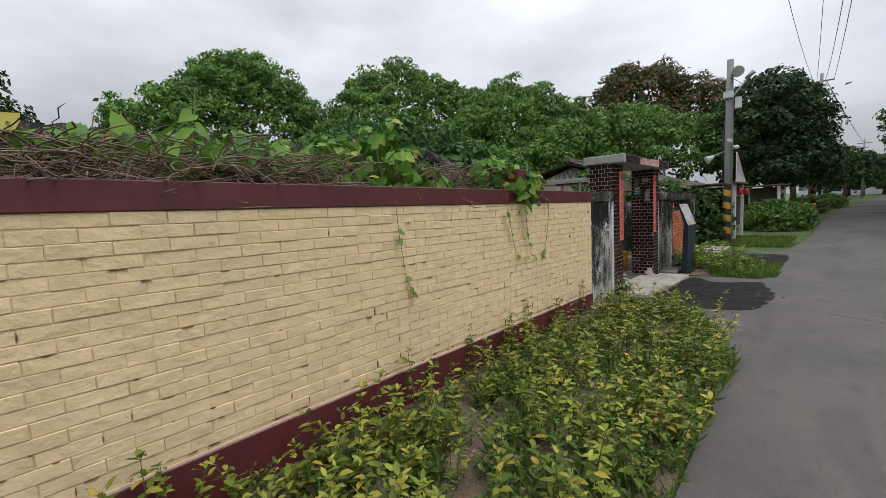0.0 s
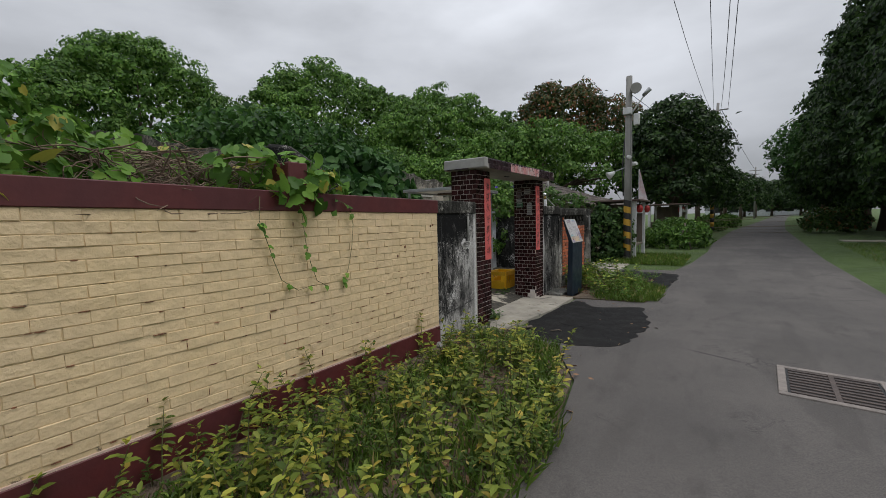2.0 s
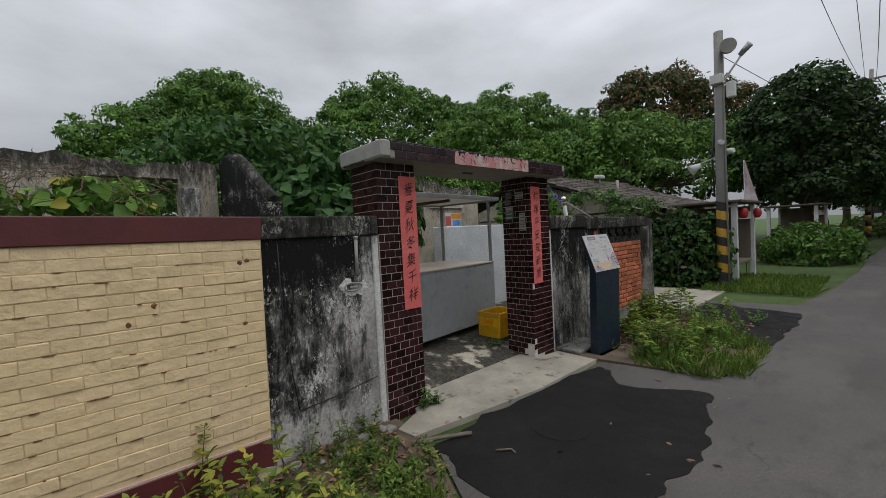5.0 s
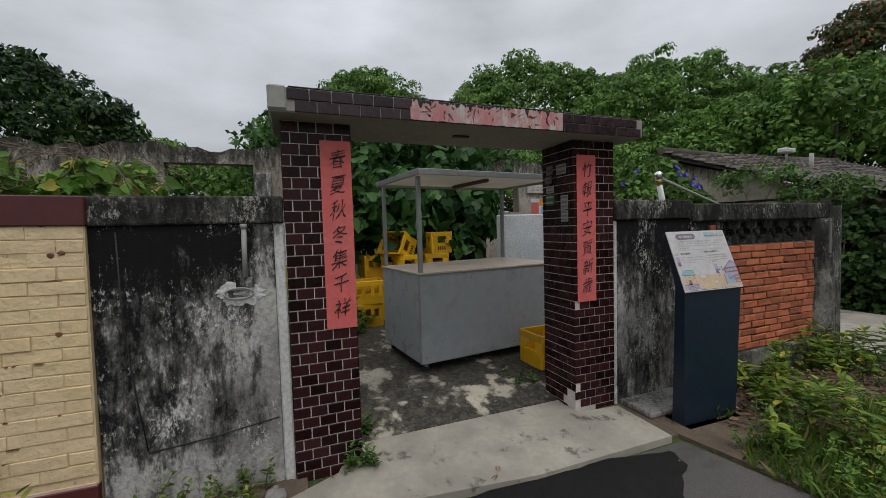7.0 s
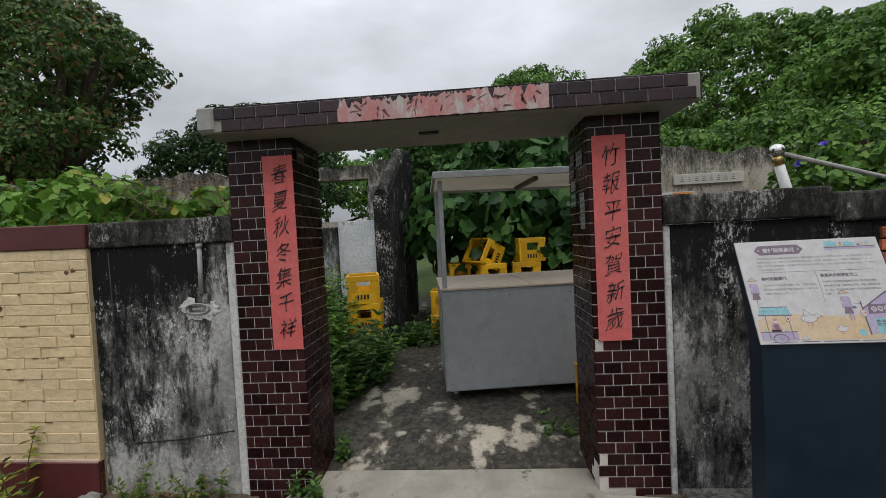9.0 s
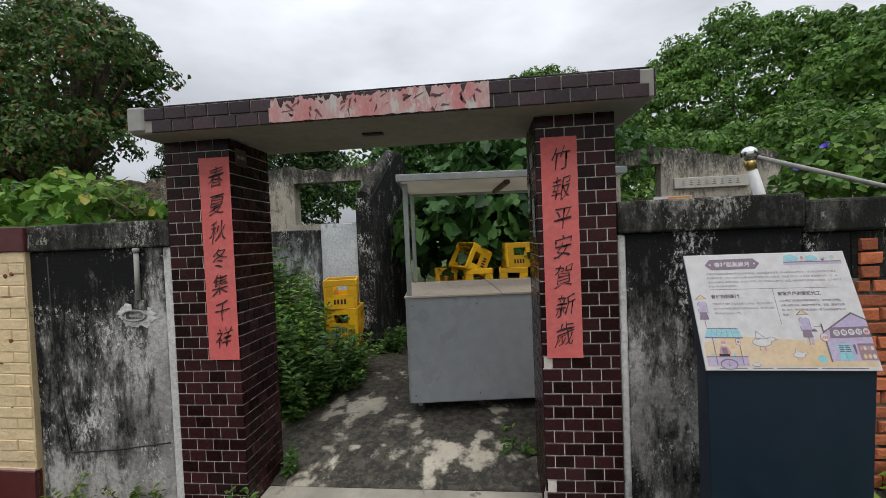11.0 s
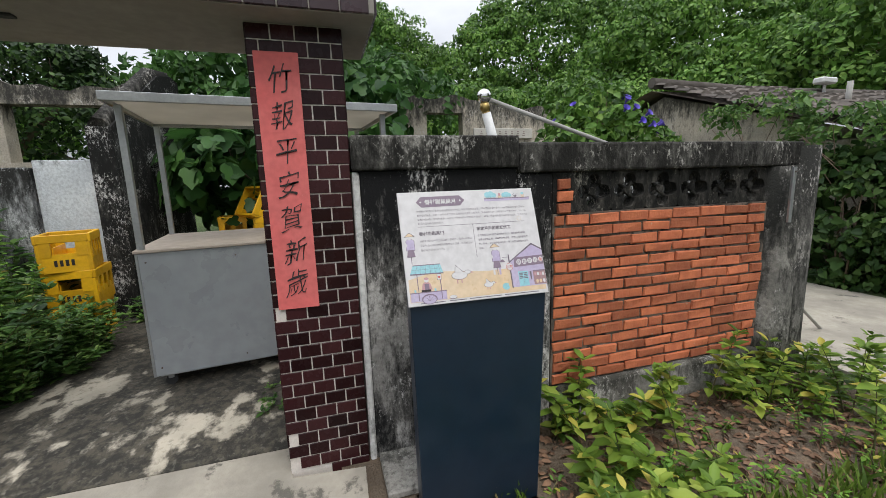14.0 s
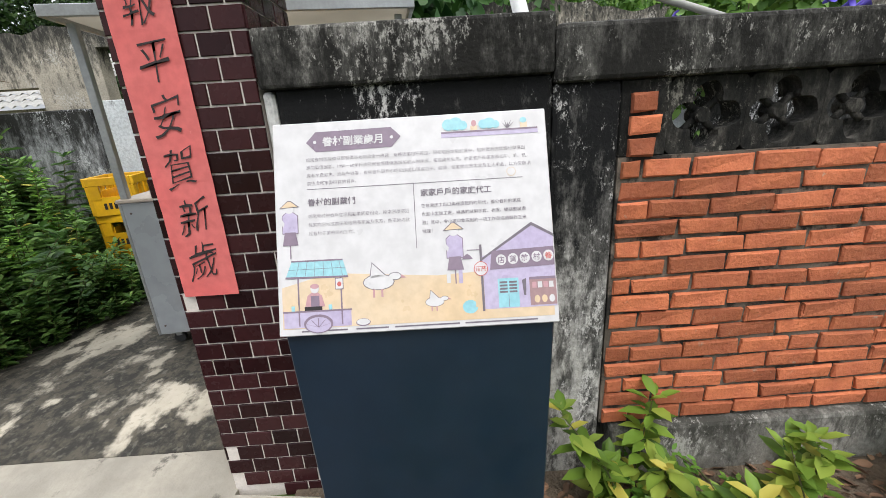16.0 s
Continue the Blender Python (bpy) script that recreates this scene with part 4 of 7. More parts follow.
part("head", box(-0.12, 0.12, -0.25, 0.25, 0.12, 0.26, 0.03), M["whitemetal"], lamp)
vp = solid("roof_vent_pipe", tube([(-5.2, 18.6, 2.55), (-5.2, 18.6, 3.1)], 0.05, 8), M["cement"], "short grey vent pipe through the roof tiles", "pipe")

# another tiled roof, far behind the wall
shed = thing("tiled_shed", pose(-13.5, -2.2, 0), "distant shed with a pale grey tiled roof", "house")
part("wall", box(-2.5, 2.0, -3, 3.2, 0, 2.3), M["ruin"], shed)
sb = bmesh.new()
for i in range(9):
    for j in range(24):
        x, z, y = 2.4 - i * 0.3, 2.3 + i * 0.17, -3.2 + j * 0.28
        p = [(x, y, z), (x, y + 0.08, z + 0.06), (x, y + 0.19, z + 0.06), (x, y + 0.27, z)]
        va = [sb.verts.new(c) for c in p]
        vb = [sb.verts.new((c[0] - 0.33, c[1], c[2] + 0.15)) for c in p]
        for k in range(3):
            sb.faces.new((va[k], va[k + 1], vb[k + 1], vb[k]))
tagged(part("roof_tiles", sb, M["cement"], shed), kind="stuff")

# ---- the cart in the yard ----
cart = thing("food_cart", pose(-2.925, 7.815, 0.13, 0, 0, 6.8), "grey panelled street food cart under a flat canopy", "cart")
CL, CD = 1.74, 1.02
part("front_panel", box(-0.02, 0.0, 0.0, CL, 0.10, 0.962, 0.004), M["cartgrey"], cart)
part("back_panel", box(-CD, -CD + 0.02, 0.0, CL, 0.10, 0.962, 0.004), M["cartgrey"], cart)
part("end_panel", box(-CD + 0.021, -0.021, 0.0, 0.02, 0.10, 0.962, 0.003), M["cartgrey"], cart)
part("end_panel", box(-CD + 0.021, -0.021, CL - 0.02, CL, 0.10, 0.962, 0.003), M["cartgrey"], cart)
part("base_frame", box(-CD + 0.03, -0.03, 0.03, CL - 0.03, 0.085, 0.125), M["alu"], cart)
part("corner_trim", box(-0.012, 0.004, -0.004, 0.012, 0.10, 0.962, 0.002), M["alu"], cart)
part("countertop", box(-CD - 0.01, 0.012, -0.012, CL * 0.45 - 0.002, 0.963, 0.984, 0.004), M["counter"], cart, "beige laminate top")
part("countertop", box(-CD - 0.01, 0.012, CL * 0.45 + 0.002, CL + 0.012, 0.963, 0.984, 0.004), M["counter"], cart, "beige laminate top")
for px, py in ((-0.03, 0.03), (-CD + 0.03, 0.03), (-0.03, CL - 0.03), (-CD + 0.03, CL - 0.03)):
    part("post", box(px - 0.02, px + 0.02, py - 0.02, py + 0.02, 0.9845, 1.90, 0.003), M["alu"], cart)
part("canopy_panel", box(-CD - 0.04, 0.09, -0.005, CL + 0.03, 1.927, 1.933), M["roofpanel"], cart, "cream canopy board")
for x0, x1, y0, y1 in ((0.09, 0.115, -0.03, CL + 0.055), (-CD - 0.065, -CD - 0.04, -0.03, CL + 0.055), (-CD - 0.04, 0.09, -0.03, -0.005), (-CD - 0.04, 0.09, CL + 0.03, CL + 0.055)):
    part("canopy_rim", box(x0, x1, y0, y1, 1.90, 1.955, 0.003), M["alu"], cart, "aluminium canopy edge")
part("tube_light", box(-0.85, -0.12, 0.86, 0.91, 1.88, 1.919, 0.008), M["rust"], cart, "dusty lamp batten under the canopy")
for px, py in ((-0.08, 0.08), (-CD + 0.08, 0.08), (-0.08, CL - 0.08), (-CD + 0.08, CL - 0.08)):
    c = part("caster", tube([(px - 0.014, py, 0.037), (px + 0.014, py, 0.037)], 0.036, 14), M["black"], cart, "black rubber caster wheel")
    part("fork", box(px - 0.02, px + 0.02, py - 0.018, py + 0.018, 0.05, 0.084, 0.004), M["alu"], c)
for k in range(4):
    for z in (0.16, 0.90):
        part("screw", tube([(0.0, 0.05 + k * 0.53, z), (0.004, 0.05 + k * 0.53, z)], 0.006, 6), M["rust"], cart)


# ---- yellow bottle crates ----
def crate(m, label):
    """A plastic bottle crate: ribbed walls with hand holes, a rim, corner posts, a slatted floor and dividers."""
    t = thing("bottle_crate", m, label, "crate", "yellow crates")
    lx, ly, h, w = 0.205, 0.17, 0.305, 0.012
    for s in (-1, 1):
        y0, y1 = s * ly - w * (s > 0), s * ly + w * (s < 0)
        part("side_lower", box(-lx + 0.03, lx - 0.03, y0, y1, 0.0, 0.14), M["crate"], t)
        part("side_rim", box(-lx, lx, y0 - 0.006, y1 + 0.006, 0.235, h, 0.004), M["crate"], t)
        for k in (-0.165, -0.06, 0.06, 0.165):
            part("rib", box(k - 0.022, k + 0.022, y0 - 0.004, y1 + 0.004, 0.10, 0.24), M["crate"], t)
        x0, x1 = s * lx - w * (s > 0), s * lx + w * (s < 0)
        part("end_lower", box(x0, x1, -ly + 0.03, ly - 0.03, 0.0, 0.15), M["crate"], t)
        part("end_rim", box(x0 - 0.006, x1 + 0.006, -ly + 0.013, ly - 0.013, 0.24, h, 0.004), M["crate"], t)
        for k in (-0.11, 0.11):
            part("rib", box(x0 - 0.004, x1 + 0.004, k - 0.035, k + 0.035, 0.13, 0.245), M["crate"], t)
        for s2 in (-1, 1):
            part("corner_post", box(s * (lx - 0.02) - 0.02, s * (lx - 0.02) + 0.02, s2 * (ly - 0.02) - 0.02, s2 * (ly - 0.02) + 0.02, 0.0, 0.236, 0.006), M["crate"], t)
    part("bottom", box(-lx + 0.015, lx - 0.015, -ly + 0.015, ly - 0.015, 0.005, 0.02), M["crate"], t)
    for k in (-0.07, 0.07):
        part("divider", box(-lx + 0.015, lx - 0.015, k - 0.004, k + 0.004, 0.021, 0.2), M["crate"], t)
    marks = bmesh.new()
    for k in range(4):
        box(lx + 0.001, lx + 0.003, -0.07 + k * 0.035, -0.05 + k * 0.035, 0.05, 0.10, 0, marks)
    part("printed_mark", marks, M["ink"], t, "small dark printed marks")
    return t


CH = 0.337
first = crate(pose(-4.42, 6.74, 0.13, 0, 0, 12) @ Matrix.Scale(1.1, 4), "stacked yellow plastic crate beside the plants")
# x, y, layer, lean, turn
CRATES = [(-4.43, 6.75, 1, 0, 8), (-4.41, 6.73, 2, 0, 15), (-3.95, 6.42, 0, 0, 28),
          (-5.25, 7.70, 0, 0, 92), (-5.24, 7.72, 1, 0, 88), (-5.65, 7.95, 0, 0, 90), (-5.65, 7.95, 1, 0, 86), (-5.66, 7.95, 2, 0, 97),
          (-5.4, 8.36, 0, 0, 5), (-5.4, 8.36, 1, 0, 2), (-5.4, 8.35, 2, 0, 9), (-5.5, 8.38, 3.12, 62, 35),
          (-5.42, 8.86, 0, 0, 0), (-5.42, 8.86, 1, 0, 4), (-5.42, 8.86, 2, 0, -3), (-5.44, 8.90, 3, 0, 10),
          (-6.55, 9.35, 0, 0, 90), (-6.55, 9.35, 1, 0, 87), (-6.55, 9.35, 2, 0, 93), (-6.55, 9.35, 3, 0, 90), (-6.55, 9.35, 4, 0, 94), (-6.55, 9.35, 5, 0, 90)]
for c in CRATES:
    tagged(copy_thing(first, pose(c[0], c[1], 0.13 + CH * c[2], c[3], 0, c[4])), "yellow plastic bottle crate piled in the yard" if c[0] < -5.1 else "yellow plastic crate half hidden by plants")
tagged(copy_thing(first, pose(-2.72, 9.12, 0.13, 0, 0, 92)), "yellow plastic crate behind the gate pillar")


# ---- paper couplets, banner, stickers ----
def couplet(y, z, body, label, tilt):
    t = thing("couplet_paper", pose(GX + 0.0095, y, z, tilt), label, "couplet", "gate couplets")
    hh, n = 1.15, 24
    bm = bmesh.new()
    vs = [[bm.verts.new((0.0012 * math.sin(i * 1.9 + j), s, hh * i / n)) for j, s in enumerate((-0.0915, 0.0, 0.0915))] for i in range(n + 1)]
    for a, b in zip(vs, vs[1:]):
        for j in range(2):
            bm.faces.new((a[j], a[j + 1], b[j + 1], b[j]))
    ext = bmesh.ops.extrude_face_region(bm, geom=list(bm.faces))
    for v in ext["geom"]:
        if isinstance(v, bmesh.types.BMVert):
            v.co.x -= 0.002
    bmesh.ops.recalc_face_normals(bm, faces=bm.faces)
    part("sheet", bm, M["paper"], t)
    for i, ch in enumerate(body):
        me = text_mesh("brush_character", ch, 0.130, M["ink"], -0.0009, align="CENTER")
        for v in me.vertices:
            q = v.co * 22 + Vector((i * 7.3, y * 5, 0))
            v.co += Vector((noise.noise(q), noise.noise(q + Vector((0, 0, 9))), 0)) * 0.0115
            q *= 4.5
            v.co += Vector((noise.noise(q), noise.noise(q + Vector((0, 0, 9))), 0)) * 0.0024
        me.transform(Matrix.Translation((0.0036, random.uniform(-0.006, 0.006), hh - 0.160 - i * 0.152)) @ Matrix(((0, 0, 1, 0), (0.80, 0, 0, 0), (0, 1, 0, 0), (0, 0, 0, 1))) @ Matrix(((1, 0.16, 0, 0), (0.20, 1, 0, 0), (0, 0, 1, 0), (0, 0, 0, 1))))
        part("brush_character", me, None, t)
    return t


couplet(6.967, 0.931, "春夏秋冬集千祥", "red paper couplet with black brush characters", 0)
couplet(8.867, 0.922, "竹報平安賀新歲", "red paper couplet with black brush characters", 0)


def torn_banner():
    t = thing("lintel_banner", pose(-1.6895, 0, 0), "torn faded pink paper banner on the lintel", "banner")
    bm = bmesh.new()
    n, y0, y1 = 150, 7.40, 8.52
    up, dn = [], []
    for i in range(n + 1):
        y = y0 + (y1 - y0) * i / n
        zt = 2.324 - 0.05 * abs(noise.noise((y * 7, 1, 0))) - 0.085 * max(0, noise.noise((y * 29, 4, 0))) - 0.05 * max(0, noise.noise((y * 67, 9, 0))) - (0.03 if i < 2 else 0)
        zb = 2.196 + 0.012 * abs(noise.noise((y * 14, 7, 0)))
        up.append((y, zt))
        dn.append((y, zb))
    f0 = [[bm.verts.new((x, y, z)) for y, z in row] for x in (0.0, 0.0022) for row in (dn, up)]
    for i in range(n):
        bm.faces.new((f0[2][i], f0[2][i + 1], f0[3][i + 1], f0[3][i]))
        bm.faces.new((f0[0][i + 1], f0[0][i], f0[1][i], f0[1][i + 1]))
        bm.faces.new((f0[3][i], f0[3][i + 1], f0[1][i + 1], f0[1][i]))
        bm.faces.new((f0[0][i], f0[0][i + 1], f0[2][i + 1], f0[2][i]))
    part("sheet", bm, M["banner"], t)
    rng = random.Random(5)
    for k in range(7):
        c = 7.52 + k * 0.15
        for s in range(6):
            bm = bmesh.new()
            a = Vector((0.0034, c + rng.uniform(-0.05, 0.04), 2.21 + rng.uniform(0, 0.08)))
            b = a + Vector((0, rng.uniform(-0.02, 0.055), rng.uniform(-0.045, 0.03)))
            w = Vector((0, rng.uniform(0.002, 0.008), rng.uniform(0.004, 0.009)))
            bm.faces.new([bm.verts.new(p) for p in (a - w, b - w * 0.4, b + w * 0.4, a + w)])
            part("worn_stroke", bm, M["ink_faded"], t)
    return t


torn_banner()


def sticker(x0, x1, z0, z1, material, label, bars=2):
    t = thing("sticker", pose((x0 + x1) / 2, 8.7435, (z0 + z1) / 2), label, "sticker", "pillar stickers")
    a, b = (x1 - x0) / 2, (z1 - z0) / 2
    part("sheet", box(-a, a, -0.0015, 0.0, -b, b), material, t)
    bm = bmesh.new()
    for i in range(bars):
        z = b - (i + 0.5) * 2 * b / bars
        box(-a * 0.8, a * 0.75, -0.0028, -0.0016, z - b * 0.28 / bars * 1.3, z + b * 0.28 / bars * 1.3, 0, bm)
    part("print_bars", bm, M["textgrey"] if material is not M["green_sticker"] else M["pale_sticker"], t)


sticker(-2.20, -2.11, 1.95, 2.03, M["rust"], "brown faded sticker on the tiles")
sticker(-2.06, -1.94, 1.94, 2.02, M["pale_sticker"], "pale faded sticker on the tiles")
sticker(-2.22, -2.12, 1.88, 1.94, M["rust"], "brown faded sticker on the tiles")
sticker(-2.20, -2.10, 1.80, 1.86, M["pale_sticker"], "pale faded sticker on the tiles")
sticker(-2.21, -2.09, 1.70, 1.79, M["green_sticker"], "dark green sticker on the tiles")
sticker(-2.01, -1.92, 1.66, 1.77, M["pale_sticker"], "pale advertising sticker on the tiles", 3)
sticker(-2.01, -1.92, 1.56, 1.65, M["pale_sticker"], "pale advertising sticker on the tiles", 3)
pl = thing("number_plate", pose(-1.955, 7.0665, 2.09), "brown enamel number plate on the pillar", "plate")
part("plate", box(-0.055, 0.055, 0, 0.003, -0.05, 0.05, 0.001), M["rust"], pl)
bm = bmesh.new()
for i in range(7):
    box(-0.042 + i * 0.0125, -0.035 + i * 0.0125, 0.0031, 0.004, -0.008, 0.012, 0, bm)
part("number_bars", bm, M["pale_sticker"], pl)

# ---- fittings on the mouldy wall ----
pipe = thing("wall_pipe", pose(-1.87, 6.437, 0.064), "short white pipe stub fixed on the mouldy wall", "pipe")
part("tube", tube([(0, 0, 1.22), (0, 0.005, 1.50)], 0.014, 8), M["cement"], pipe)
part("cap", tube([(0, 0.005, 1.50), (0.0, 0.005, 1.525)], 0.019, 8), M["cement"], pipe)
part("cement_patch", box(-0.012, 0.0, -0.05, 0.045, 1.16, 1.22, 0.004), M["mould_left"], pipe)
rel = thing("wall_outlet", pose(-1.883, 6.40, 1.192), "crusted white cable outlet on the mouldy wall", "outlet")
crust = bmesh.new()
bmesh.ops.create_icosphere(crust, subdivisions=4, radius=1)
for v in crust.verts:
    w = 1 + 0.45 * noise.noise(v.co * 3.1) + 0.2 * noise.noise(v.co * 9)
    v.co = Vector((v.co.x * 0.007 * w, v.co.y * 0.105 * w + 0.01, v.co.z * 0.062 * w))
part("crust", crust, M["white_edge"], rel, "crumbling white plaster round the outlet")
ringm = bmesh.new()
pts = [(0.010, 0.075 * math.cos(a * math.tau / 16), 0.032 * math.sin(a * math.tau / 16)) for a in range(17)]
tube(pts, 0.006, 6, ringm)
part("ring", ringm, M["cement"], rel)
part("cover", box(-0.004, 0.011, -0.055, 0.055, -0.02, 0.02, 0.003), M["mould"], rel)
part("slot", box(0.011, 0.013, -0.03, 0.03, -0.006, 0.006), M["cement"], rel)
for y, z in ((5.58, 1.06), (5.57, 1.45), (5.61, 1.46), (5.11, 1.24), (4.99, 1.15)):
    chip = bmesh.new()
    bmesh.ops.create_icosphere(chip, subdivisions=1, radius=0.016)
    for v in chip.verts:
        v.co = Vector((W + 0.002 + v.co.x * 0.3, y + v.co.y * random.uniform(0.7, 1.2), z + v.co.z * random.uniform(0.6, 1.3)))
    part("chipped_hole", chip, M["brick_bare"], wall_y, "dark chipped hole in the paint")
solid("flat_slab", box(-1.86, -1.55, 9.2, 9.85, 0.03, 0.07, 0.008), M["footing"], "flat greenish cement slab at the wall foot", "slab")
brk = thing("wall_bracket", pose(-1.755, 11.95, 1.42), "short aluminium strip bolted on the end column", "bracket")
part("upright", box(-0.008, 0.008, -0.014, 0.014, -0.26, 0.10, 0.002), M["alu"], brk)
part("bolt", tube([(0.008, 0, 0.07), (0.014, 0, 0.07)], 0.006, 8), M["rust"], brk)

# framed board on the painted wall
fb = thing("framed_board", pose(W + 0.006, -0.85, 1.06), "dark framed notice board on the painted wall", "board")
part("panel", box(0, 0.012, -0.46, 0.46, -0.26, 0.26), M["black"], fb)
for y0, y1, z0, z1 in ((-0.5, 0.5, 0.261, 0.3), (-0.5, 0.5, -0.3, -0.261), (-0.5, -0.461, -0.26, 0.26), (0.461, 0.5, -0.26, 0.26)):
    part("frame_bar", box(0, 0.03, y0, y1, z0, z1, 0.003), M["rust"], fb, "dark brown wooden frame")

# globe finial and leaning pipe behind the wall
fin = thing("garden_lamp", pose(-2.12, 9.945, 0.02), "leaning white garden lamp with a chrome globe", "lamp")
part("post", tube([(-0.02, 0.16, 0), (-0.01, 0.09, 1.6), (0, 0.012, 1.86)], [0.03, 0.03, 0.026], 10), M["whitemetal"], fin)
part("collar", tube([(0, 0.012, 1.86), (0, 0.004, 1.89), (0, 0.0, 1.92)], [0.022, 0.03, 0.024], 12), M["brass"], fin, "brass collar")
gl = bmesh.new()
bmesh.ops.create_uvsphere(gl, u_segments=20, v_segments=12, radius=0.042, matrix=Matrix.Translation((0, 0, 1.95)))
for f in gl.faces:
    f.smooth = True
part("globe", gl, M["chrome"], fin)
solid("leaning_pole", tube([(-2.16, 10.0, 1.96), (-2.2, 10.9, 1.70), (-2.25, 11.5, 1.50), (-2.3, 13.4, 0.02)], 0.013, 8), M["cement"], "long pale pole leaning behind the wall", "pole")


# ---- the information board ----
def sign():
    t = thing("info_board", pose(-1.45, 9.60, 0.03, 0, 0, -1.5), "navy steel stand with a sloping printed panel", "sign")
    bm = bmesh.new()
    prof = [(-0.02, 0.0), (0.085, 0.0), (0.10, 0.992), (-0.063, 1.417), (-0.083, 1.409), (0.02, 1.03)]
    a = [bm.verts.new((x, -0.292 + 0.02 * (z < 0.1), z)) for x, z in prof]
    b = [bm.verts.new((x, 0.292 - 0.02 * (z < 0.1), z)) for x, z in prof]
    bm.faces.new(a)
    bm.faces.new(b[::-1])
    for i in range(len(prof)):
        j = (i + 1) % len(prof)
        bm.faces.new((a[i], b[i], b[j], a[j]))
    bmesh.ops.recalc_face_normals(bm, faces=bm.faces)
    bmesh.ops.bevel(bm, geom=list(bm.edges), offset=0.003, segments=1, affect="EDGES")
    part("pedestal", bm, M["navy"], t, "dark navy folded steel pedestal")
    part("foot_plate", box(-0.09, 0.13, -0.27, 0.27, -0.005, 0.0), M["navy_side"], t)
    # panel frame: local x to the reader's right (+y), local y up the slope
    up = Vector((-0.163, 0, 0.425)).normalized()
    # the print is laid out on a sheet 0.65 x 0.502 and scaled to 0.60 x 0.455
    L, SX, SY = 0.502, 0.923, 0.907
    nrm = Vector((0, 1, 0)).cross(up)
    base = Vector((0.1015, 0, 0.995))
    def place(me, dx, dy, lift):
        m = Matrix((( 0, up.x, nrm.x, 0), (1, up.y, nrm.y, 0), (0, up.z, nrm.z, 0), (0, 0, 0, 1)))
        o = base + Vector((0, 1, 0)) * dx * SX + up * dy * SY + nrm * lift
        me.transform(Matrix.Translation(o) @ m @ Matrix.Diagonal((SX, SY, 1, 1)))
        return me
    def put(name, bm, mt, lift, parent, label=""):
        return part(name, place(mesh_of(name, bm, mt), 0, 0, lift), None, parent, label)
    HW = 0.325
    panel = put("panel", box(-HW, HW, -0.005, L + 0.005, 0, 0.008, 0.002), M["board"], 0.003, t, "white printed panel with drawings")
    e = 0.0117
    def flat(pts, bm=None):
        bm = bm or bmesh.new()
        bm.faces.new([bm.verts.new((x, y, 0)) for x, y in pts])
        return bm
    def rect(x0, x1, y0, y1, bm=None):
        return flat([(x0, y0), (x1, y0), (x1, y1), (x0, y1)], bm)
    def disc(x, y, rx, ry, bm=None, n=14):
        return flat([(x + rx * math.cos(k * math.tau / n), y + ry * math.sin(k * math.tau / n)) for k in range(n)], bm)
    def words(body, x, y, size, mt, bold=0.0, line=1.0, lift=0.0):
        part("lettering", place(text_mesh("lettering", body, size, mt, bold, 1.0, line), x, y, e + 0.0006 + lift), None, panel)
    put("ground_print", flat([(-0.315, 0.012), (0.315, 0.012), (0.315, 0.10), (0.18, 0.125), (0.05, 0.12), (-0.08, 0.13), (-0.2, 0.14), (-0.315, 0.11)]), M["peach"], e, panel)
    put("title_ribbon", flat([(-0.245, 0.457), (-0.222, 0.482), (-0.042, 0.484), (-0.019, 0.460), (-0.042, 0.435), (-0.222, 0.433)]), M["mauve"], e, panel)
    words("眷村副業歲月", -0.206, 0.448, 0.0245, M["board"], 0.0006, lift=0.0004)
    bm = disc(-0.224, 0.457, 0.004, 0.004)
    disc(-0.041, 0.459, 0.004, 0.004, bm)
    put("ribbon_dots", bm, M["board"], e + 0.001, panel)
    words("虎尾眷村因是由日軍戰備基地的兵舍所改建，每棟建築相隔甚遠，隔來隔田地量於其中，恰好做為虎尾眷村發展副\n業的最佳因素。1950－60年代流行飼養蛋雞做為增加收入的來源，蛋雞雞易生病，於是眷戶改養家畜如牛、羊、豬，\n或者水產如魚、蝦及牛蛙等，有些眷戶製作小吃如炸開口笑或包子、饅頭，或者開店賣零食及生活用品，以方便無法\n前往虎尾市街採買的眷戶。", -0.247, 0.411, 0.0104, M["textgrey"], -0.00012, 1.85)
    bm = rect(-0.247, 0.262, 0.3425, 0.3438)
    rect(0.004, 0.0054, 0.187, 0.343, bm)
    put("rule_lines", bm, M["textgrey"], e, panel)
    words("眷村的副業們", -0.247, 0.304, 0.019, M["textgrey"], 0.0003)
    words("虎尾眷村的眷戶生活與副業緊密相連，經常利用鄰近\n住家的空地或農田隙地飼養家禽及家畜，各項勞活就\n是眷村子弟的份內工作。", -0.247, 0.274, 0.0104, M["textgrey"], -0.00012, 2.0)
    words("家家戶戶的家庭代工", 0.020, 0.312, 0.0186, M["textgrey"], 0.0003)
    words("在台灣加工出口與經濟起飛的年代，部分眷戶的家庭\n也是小型加工廠，媽媽們縫製手套、衣服、組裝聖誕燈\n泡；其中，令小孩印象深刻的一項工作是協助製作玉米\n娃娃！", 0.020, 0.284, 0.0102, M["textgrey"], 0.0, 2.0)
    # shelf of plants
    put("shelf_print", rect(0.077, 0.305, 0.449, 0.461), M["lilac"], e, panel)
    put("shelf_edge_print", rect(0.077, 0.305, 0.459, 0.463), M["mauve"], e + 0.0004, panel)
